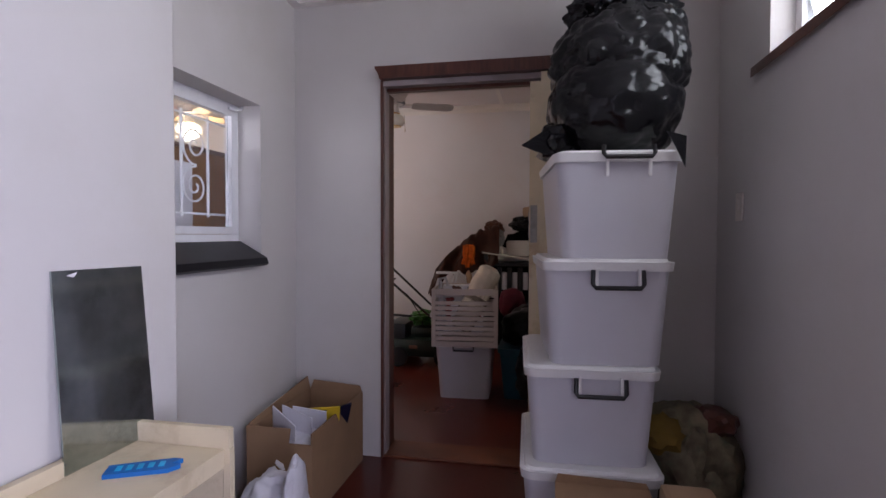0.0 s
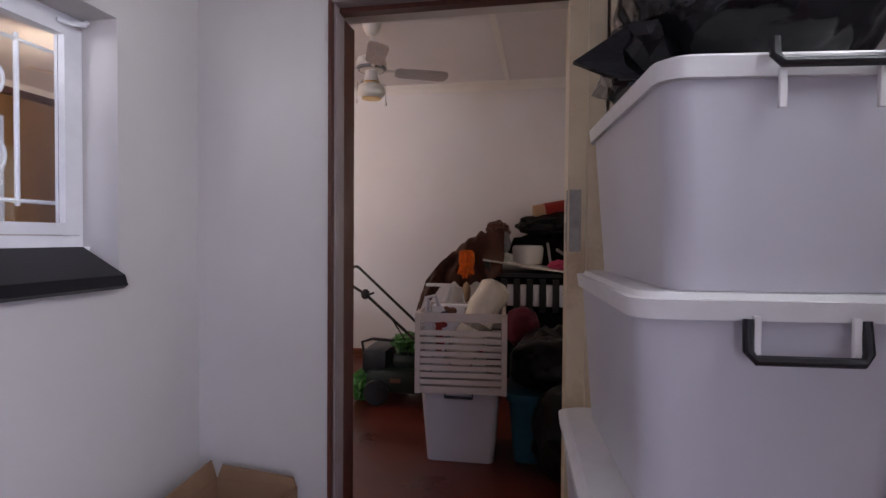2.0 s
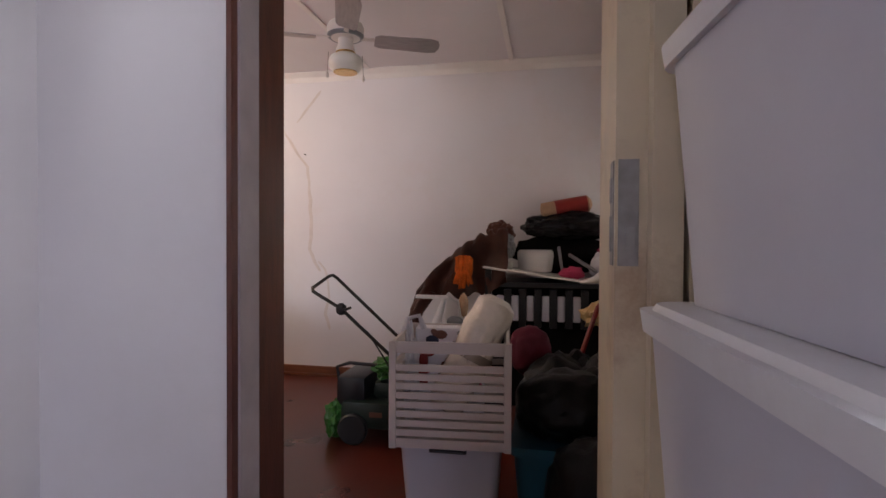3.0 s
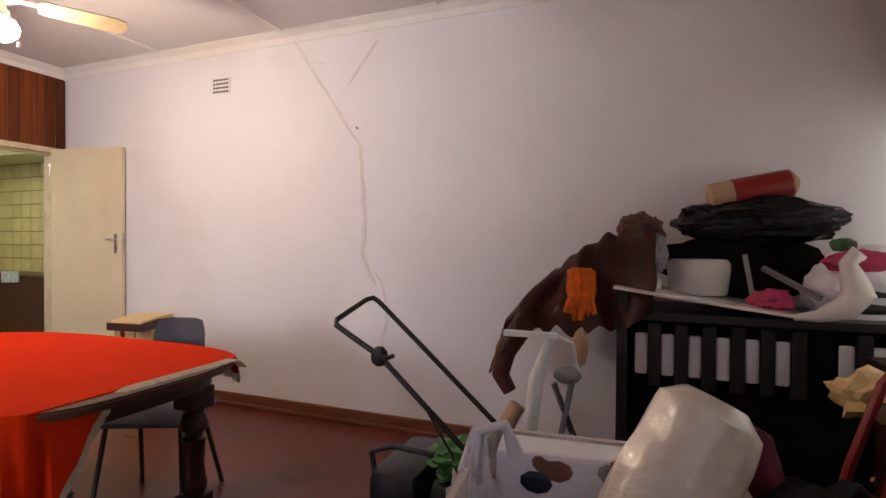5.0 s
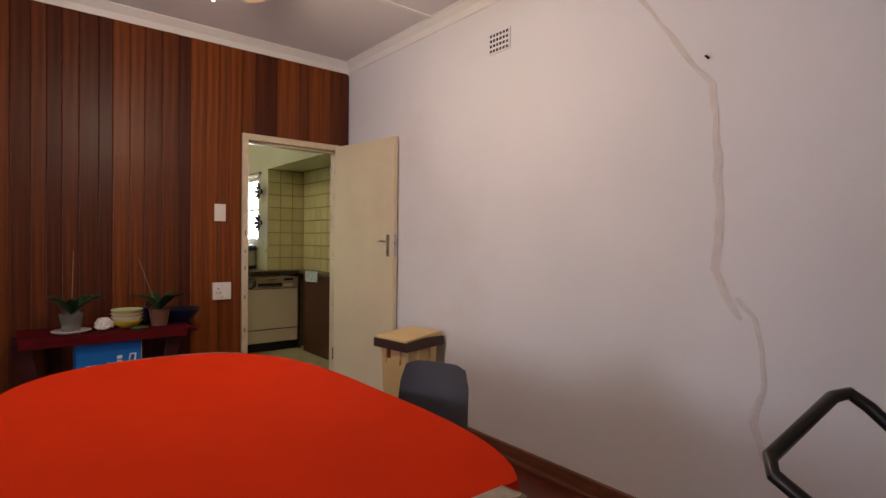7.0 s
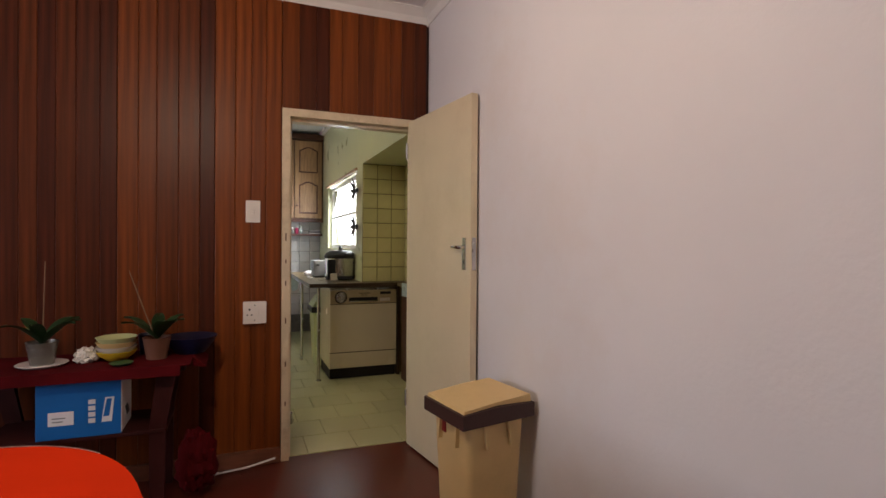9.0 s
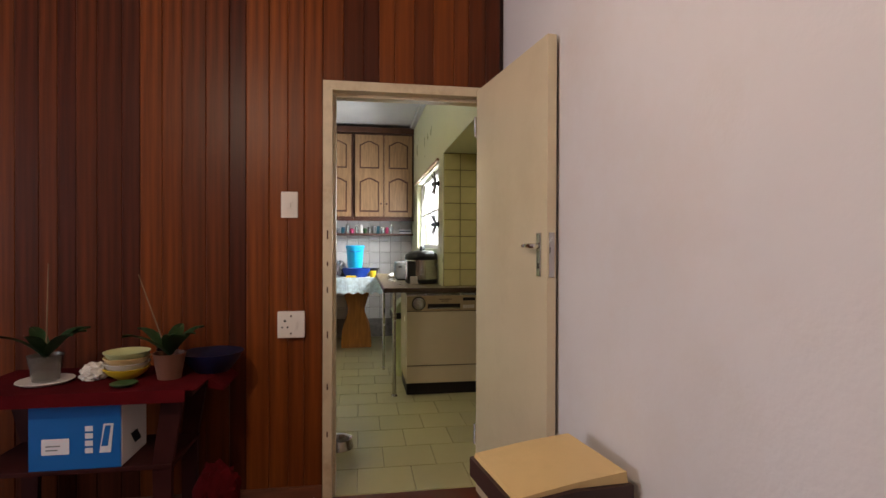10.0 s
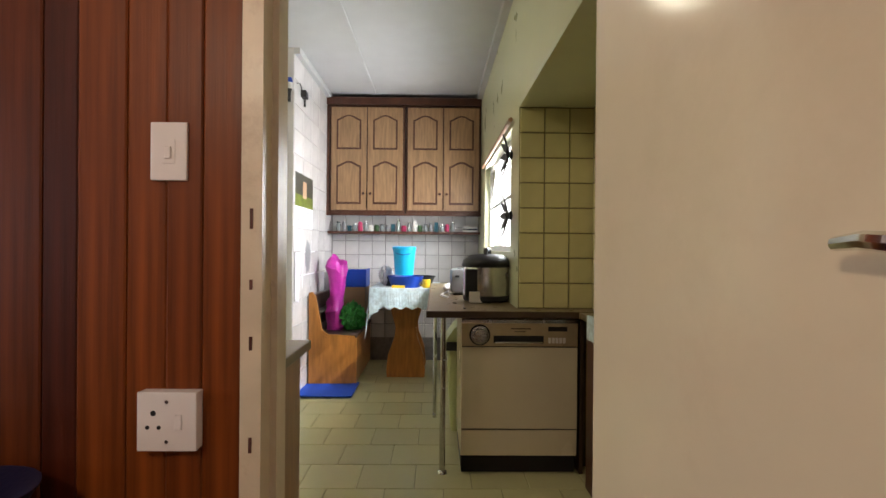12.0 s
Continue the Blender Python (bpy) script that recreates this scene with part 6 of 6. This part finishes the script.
for k in range(3):
    single("book", B(-9.92, 5.98 + 0.004 * k, 1.413 + 0.018 * k, -9.80, 6.14, 1.430 + 0.018 * k, bevel=0.002), PAPER if k != 1 else NAVY, "flat book lying on the shelf", "book", group="books")

# pine table with lace cloth, bucket and basins
kt = thing("kitchen_table", "pine trestle table with a lace cloth", "table", (-9.35, 5.42, 0))
part("tabletop", B(-0.55, -0.30, 0.83, 0.30, 0.32, 0.865, bevel=0.004), PINE, kt)
for dx in (-0.38, 0.05):
    out = [(-0.18, 0.0), (0.18, 0.0), (0.185, 0.06), (0.17, 0.22), (0.11, 0.38), (0.10, 0.48), (0.15, 0.66), (0.17, 0.83), (-0.17, 0.83), (-0.15, 0.66), (-0.10, 0.48), (-0.11, 0.38), (-0.17, 0.22), (-0.185, 0.06)]
    part("trestle", bm_prism(bmesh.new(), out, "x", dx - 0.02, dx + 0.02), PINE, kt, "shaped pine trestle end")
part("stretcher", B(-0.36, -0.02, 0.30, 0.03, 0.02, 0.40), PINE, kt)
lc = bmesh.new()
bm_box(lc, -9.92, 5.10, 0.867, -9.02, 5.75, 0.872)
hem = []
for i in range(29):
    y = 5.10 + 0.65 * i / 28
    hem.append((y, 0.69 + 0.012 * math.sin(i * 1.4) - (0.0 if i > 3 else 0.10 * (4 - i) / 4)))
for i in range(28):
    (ya, za), (yb, zb) = hem[i], hem[i + 1]
    xa, xb = -9.012 + 0.008 * math.sin(i * 0.8), -9.012 + 0.008 * math.sin((i + 1) * 0.8)
    lc.faces.new([lc.verts.new(c) for c in ((-9.02, ya, 0.87), (-9.02, yb, 0.87), (xb, yb, zb), (xa, ya, za))])
for i in range(20):
    xa, xb = -9.02 - 0.9 * i / 20, -9.02 - 0.9 * (i + 1) / 20
    za, zb = 0.60 + 0.10 * i / 20 - (0.2 * max(0, 3 - i) / 3), 0.60 + 0.10 * (i + 1) / 20 - (0.2 * max(0, 2 - i) / 3)
    lc.faces.new([lc.verts.new(c) for c in ((xa, 5.10, 0.87), (xb, 5.10, 0.87), (xb, 5.06 + 0.015 * math.sin(i + 1), zb), (xa, 5.06 + 0.015 * math.sin(i), za))])
single("lace_cloth", lc, LACE, "pale blue and white lace cloth on the pine table", "tablecloth")
bk = thing("bucket", "bright aqua plastic bucket standing in a basin", "bucket", (-9.18, 5.405, 0.985))
part("body", bm_lathe(bmesh.new(), [(0.085, 0.0), (0.105, 0.24), (0.0, 0.24)], n=28), AQUA, bk, smooth=True)
part("lid", bm_lathe(bmesh.new(), [(0.106, 0.235), (0.112, 0.24), (0.112, 0.262), (0.10, 0.268), (0.0, 0.262)], n=28), AQUA, bk, smooth=True)
part("bail", bm_tube(bmesh.new(), [(0.0, -0.108, 0.235), (0.09, -0.06, 0.20), (0.115, 0.0, 0.19), (0.09, 0.06, 0.20), (0.0, 0.108, 0.235)], 0.004, 6), BLUE, bk)
single("basin", bm_lathe(bmesh.new(), [(0.13, 0), (0.155, 0.06), (0.17, 0.105), (0.165, 0.105), (0.12, 0.01), (0.0, 0.008)], (-9.18, 5.42, 0.873), 30), BLUE, "dark blue plastic basin on the table", "basin", True)
single("roasting_pan", bm_lathe(bmesh.new(), [(0.20, 0), (0.23, 0.08), (0.24, 0.09), (0.235, 0.09), (0.19, 0.01), (0.0, 0.008)], (-9.42, 5.43, 0.873), 26, 1.0, 1.15), BLACK_PLASTIC, "black roasting pan on the table", "pan", True)
single("plastic_bag", bm_blob(bmesh.new(), (-9.35, 5.22, 0.97), (0.09, 0.07, 0.09), 0.3, 3, 113, 4, 0.3, flat=0.873), BAG_WHITE, "crumpled clear bag on the table", "bag", True)
mug = single("yellow_mug", bm_lathe(bmesh.new(), [(0.035, 0), (0.038, 0.075), (0.034, 0.075), (0.0, 0.01)], (-9.10, 5.615, 0.873), 20), YELLOW, "yellow mug on the lace cloth", "mug", True)
part("mug_handle", bm_tube(bmesh.new(), [(-9.10, 5.575, 0.93), (-9.10, 5.555, 0.91), (-9.10, 5.578, 0.89)], 0.005, 6), YELLOW, mug)
single("yellow_box", B(-9.08, 5.30, 0.873, -9.04, 5.42, 0.897, bevel=0.003), YELLOW, "small yellow box on the lace cloth", "box")

# corner bench with bags
bn = thing("corner_bench", "pine corner bench with dark seat and backrest slats", "bench", (0, 0, 0))
side = [(4.57, 0.0), (5.0, 0.0), (5.0, 0.42), (4.98, 0.45), (4.74, 0.46), (4.69, 0.50), (4.63, 0.80), (4.60, 0.84), (4.57, 0.83)]
part("end_panel", bm_prism(bmesh.new(), side, "x", -8.98, -8.95), PINE, bn, "shaped pine end panel")
part("front_panel", B(-10.0, 4.97, 0.02, -8.98, 4.992, 0.43), PINE, bn)
part("seat", B(-10.0, 4.66, 0.43, -8.95, 5.0, 0.455, bevel=0.004), PINE_DARK, bn, "dark varnished seat")
part("back_slat", boxes((-10.0, 4.585, 0.66, -8.98, 4.605, 0.80), (-10.0, 4.60, 0.52, -8.98, 4.62, 0.60)), PINE_DARK, bn, "dark backrest slats")
MB = bm_lathe(bmesh.new(), [(r, z) for r, z in ((0.08, 0.0), (0.10, 0.03), (0.105, 0.10), (0.10, 0.17), (0.085, 0.24), (0.075, 0.32), (0.08, 0.40), (0.095, 0.48), (0.105, 0.55), (0.10, 0.62), (0.07, 0.66), (0.03, 0.60), (0.0, 0.56))], (0, 0, 0), 30, 0.95, 0.85)
for v in MB.verts:
    v.co += Vector((v.co.x, v.co.y, 0.25 * v.co.z)) * (0.6 * noise.noise(v.co * 9) + 0.35 * noise.noise(v.co * 21)) + Vector((0, 0.04 * v.co.z, 0))
    v.co = v.co + Vector((-9.28, 4.74, 0.457)) if v.co.z > 0.004 else Vector((v.co.x - 9.28, v.co.y + 4.74, 0.457))
mb = single("magenta_bag", MB, MAGENTA, "tall crumpled magenta plastic bag on the bench", "bag", True)
single("blue_crate", boxes((-9.85, 4.72, 0.84, -9.55, 5.0, 0.86), (-9.56, 4.72, 0.86, -9.55, 5.0, 1.02), (-9.85, 4.99, 0.86, -9.56, 5.0, 1.02), (-9.85, 4.72, 0.86, -9.56, 4.73, 1.02)), BLUE, "blue plastic crate on the bench box", "crate")
single("carton", B(-9.90, 4.70, 0.456, -9.55, 4.99, 0.838), CARD, "cardboard box on the bench under the crate", "box")
single("green_bag", bm_blob(bmesh.new(), (-9.30, 4.90, 0.57), (0.13, 0.12, 0.13), 0.3, 3, 123, 5, 0.35, flat=0.456), GREEN_CLOTH, "crumpled bright green bag on the bench", "bag", True)
mat_ = bmesh.new()
bm_box(mat_, -9.0, 4.45, 0.0, -8.55, 5.02, 0.012, bevel=0.004)
for v in mat_.verts:
    v.co.z += 0.012 * (1 + noise.noise(v.co * 3))
single("blue_mat", mat_, BLUE_MAT, "blue foam mat lying on the kitchen floor", "mat")
lcab = thing("base_cabinet", "brown kitchen base cabinet with a laminate top", "cabinet", (0, 0, 0))
part("body", B(-6.16, 3.9, 0.0, -5.585, 5.215, 0.865), OAK, lcab)
part("worktop", B(-6.20, 3.88, 0.867, -5.585, 5.245, 0.90, bevel=0.004), COUNTER, lcab)

# wall things
cal = thing("calendar", "wall calendar with a dark and green photograph", "calendar", (-8.83, 4.553, 0))
part("photo_top", B(-0.30, 0, 1.68, 0.30, 0.004, 1.86), PHOTO_DARK, cal, "dark photograph")
part("photo_bottom", B(-0.30, 0, 1.58, 0.30, 0.004, 1.68), PHOTO_GREEN, cal, "green photograph")
part("figure_blur", B(-0.06, 0.004, 1.66, 0.06, 0.006, 1.80), SKIN_TONE, cal, "pale tree trunk shape")
part("date_sheet", B(-0.30, 0, 1.40, 0.30, 0.004, 1.58), PAPER, cal, "white date sheet")
for r in range(4):
    part("print_bar", B(-0.27, 0.004, 1.43 + r * 0.035, 0.27, 0.005, 1.436 + r * 0.035), GREY_PLASTIC, cal)
pos = thing("poster", "white sheet with a grey ink drawing taped below the calendar", "poster", (-8.98, 4.553, 0))
part("sheet", B(-0.25, 0, 0.88, 0.25, 0.003, 1.38), PAPER, pos)
part("drawing", bm_blob(bmesh.new(), (0.02, 0.004, 1.16), (0.09, 0.002, 0.13), 0.5, 5, 131, 3), GREY_PLASTIC, pos, "grey ink blot")
tw = single("tea_towel", bm_prism(bmesh.new(), [(-8.62, 0.78), (-8.50, 0.80), (-8.50, 1.20), (-8.62, 1.18)], "y", 4.553, 4.57), PAPER, "white towel hanging on the wall", "towel")
cl = thing("wall_charger", "small black device hooked on the tiled wall", "device", (-8.72, 4.57, 2.53))
part("body", B(-0.05, -0.018, -0.03, 0.05, 0.03, 0.03, bevel=0.01), BLACK_PLASTIC, cl)
part("stem", B(-0.02, 0.0, -0.10, 0.0, 0.015, -0.03), BLACK_PLASTIC, cl)
part("wire", bm_tube(bmesh.new(), [(0.05, 0.0, 0.02), (0.12, 0.0, 0.06), (0.22, 0.0, 0.03)], 0.004, 6), BLACK_PLASTIC, cl)
to = thing("hand_torch", "small white and blue torch hanging on the wall end", "torch", (-8.46, 4.52, 2.50))
part("body", bm_lathe(bmesh.new(), [(0.012, -0.10), (0.014, -0.02), (0.024, 0.0), (0.024, 0.05), (0.0, 0.05)], n=14), BLACK_PLASTIC, to, smooth=True)
part("head", bm_lathe(bmesh.new(), [(0.025, 0.0), (0.028, 0.05), (0.0, 0.055)], n=14), CERAMIC, to, smooth=True)
part("ring", bm_lathe(bmesh.new(), [(0.02, 0.056), (0.028, 0.06), (0.02, 0.09), (0.0, 0.09)], n=14), BLUE, to, smooth=True)
for k, z in enumerate((1.80, 1.44)):
    or_ = thing("wall_ornament", "dark wrought leaf ornament beside the window", "ornament", (-7.385, 6.155, z), "leaf ornaments")
    part("core", bm_blob(bmesh.new(), (0, -0.01, 0), (0.025, 0.012, 0.03), 0.1, 2, 3, 2), BLACK_PLASTIC, or_)
    for i in range(8):
        a = 2 * math.pi * i / 8
        pt = bm_prism(bmesh.new(), [(0.02, -0.008), (0.07, -0.022), (0.13, 0.0), (0.07, 0.022), (0.02, 0.008)], "z", -0.003, 0.003)
        part("petal", pt, BLACK_PLASTIC, or_).matrix_basis = Matrix.Translation((0, -0.02, 0)) @ Matrix.Rotation(radians(90), 4, "X") @ Matrix.Rotation(a, 4, "Z") @ Matrix.Rotation(radians(-18), 4, "Y")
kl = thing("ceiling_lamp", "lit round ceiling lamp with an opal shade", "ceiling lamp", (-6.7, 4.75, HK))
sh = part("shade", bm_lathe(bmesh.new(), [(0.0, -0.10), (0.10, -0.09), (0.16, -0.05), (0.17, -0.02)], n=28), LIT_GLASS, kl, "lit opal shade", smooth=True)
sh.visible_shadow = False
part("base", bm_lathe(bmesh.new(), [(0.175, -0.02), (0.175, 0.0)], n=28), FAN_WHITE, kl)
single("pet_bowl", bm_lathe(bmesh.new(), [(0.095, 0.0), (0.08, 0.055), (0.085, 0.06), (0.07, 0.055), (0.06, 0.02), (0.0, 0.015)], (-6.10, 5.33, 0.0), 28), STEEL, "steel pet bowl on the kitchen floor", "bowl", True)

# ---- pieces: planks and tiles ----
rnd = random.Random(20)


def plank_mesh(h, w):
    bm = bmesh.new()
    e = 0.004
    bm_prism(bm, [(0.0, 0.0), (0.0, w), (0.019, w), (0.022, w - e), (0.022, e), (0.019, 0.0)][::-1], "z", 0.0, h)
    return mesh_of("plank", bm, PANEL)


WEST = bpy.data.objects["wall_west"]
EAST = bpy.data.objects["wall_east"]
WIDTHS = (0.076, 0.086, 0.096, 0.104)
FULL = {w: plank_mesh(2.67, w) for w in WIDTHS}
SHORT = {w: plank_mesh(2.67 - 2.052, w) for w in WIDTHS}
UPPER = {w: plank_mesh(2.68 - 1.834, w) for w in WIDTHS}


def plank(data, parent, x, y, z, flip=False):
    o = new("plank", data)
    o.parent = parent
    o.matrix_basis = pose(x, y, z, 0, 0, 180 if flip else 0)


y = 5.281
while y > 0.3:
    w = rnd.choice(WIDTHS)
    plank(FULL[w], WEST, -5.432 + 0.003 * rnd.random(), y - w, 0.0)
    y -= w + 0.0006
y = 5.284
while y < 6.12:
    w = rnd.choice(WIDTHS)
    plank(SHORT[w], WEST, -5.432 + 0.003 * rnd.random(), y, 2.052)
    y += w + 0.0006
y = 6.186
while y > 3.0:
    w = rnd.choice(WIDTHS)
    plank(UPPER[w], EAST, 0.68, y, 1.834, True)
    y -= w + 0.0006


def tile_mesh(w, h, mat, t=0.006):
    """A tile in the y-z plane with a softened face that looks along +x."""
    bm = bmesh.new()
    e = 0.003
    lo = [bm.verts.new((0, a, b)) for a, b in ((0, 0), (w, 0), (w, h), (0, h))]
    hi = [bm.verts.new((t, a, b)) for a, b in ((e, e), (w - e, e), (w - e, h - e), (e, h - e))]
    bm.faces.new(hi)
    for i in range(4):
        bm.faces.new((lo[i], lo[(i + 1) % 4], hi[(i + 1) % 4], hi[i]))
    return mesh_of("tile", bm, mat)


def tile(data, parent, m):
    o = new("tile", data)
    o.parent = parent
    o.matrix_basis = m


P = 0.152
CREAM_TILE, WHITE_TILE = tile_mesh(P - 0.004, P - 0.004, TILE_CREAM), tile_mesh(P - 0.004, P - 0.004, TILE_WHITE)
KN, KW = bpy.data.objects["wall_kitchen_north"], bpy.data.objects["wall_kitchen_west"]
bk_ = structure("trim_alcove_grout", boxes((-7.252, 6.172, 0.0, -7.246, 6.60, 2.05), (-7.246, 6.594, 0.0, -5.6, 6.602, 2.05)), GROUT, "dark grout behind the cream alcove tiles")
for i in range(3):
    for j in range(8):
        tile(CREAM_TILE, bk_, pose(-7.246, 6.176 + i * P * 0.94, 0.905 + j * 0.143, 0, 0, 0) @ Matrix.Diagonal((1, 0.93, 0.93, 1)))
for i in range(11):
    for j in range(8):
        tile(CREAM_TILE, bk_, pose(-7.22 + i * P, 6.594, 0.905 + j * 0.143, 0, 0, -90) @ Matrix.Diagonal((1, 1, 0.93, 1)))
for i in range(11):
    for j in range(9):
        tile(WHITE_TILE, KW, pose(-10.05, 4.56 + i * 0.1465, 0.25 + j * P, 0, 0, 0) @ Matrix.Diagonal((1, 0.96, 1, 1)))
lw = bpy.data.objects["wall_kitchen_left"]
LONG = tile_mesh(0.292, 0.196, TILE_WHITE)
for i in range(6):
    for j in range(14):
        tile(LONG, lw, pose(-8.49 - i * 0.296 + 0.0, 4.55, 0.0 + j * 0.2, 0, 0, 90) @ Matrix.Translation((0, 0, 0)))
# kitchen floor tiles, laid in broken bond
FT = 0.30
fl = bpy.data.objects["floor_kitchen_base"]
fm = {}
for key in range(3):
    bm = bmesh.new()
    w = FT - 0.0035
    lo = [bm.verts.new(c) for c in ((0, 0, -0.006), (w, 0, -0.006), (w, w, -0.006), (0, w, -0.006))]
    hi = [bm.verts.new(c) for c in ((0.002, 0.002, 0.0), (w - 0.002, 0.002, 0.0), (w - 0.002, w - 0.002, 0.0), (0.002, w - 0.002, 0.0))]
    bm.faces.new(hi)
    for i in range(4):
        bm.faces.new((lo[i], lo[(i + 1) % 4], hi[(i + 1) % 4], hi[i]))
    fm[key] = mesh_of("tile", bm, FLOOR_TILE)
for i in range(16):
    for j in range(12):
        x, y = -5.46 - (i + 1) * FT, 3.35 + j * FT + (FT / 2 if i % 2 else 0)
        if y > 6.6 or x < -10.3:
            continue
        o = new("tile", fm[(i + j) % 3])
        o.parent = fl
        o.matrix_basis = pose(x, y, 0.0005 * rnd.random())
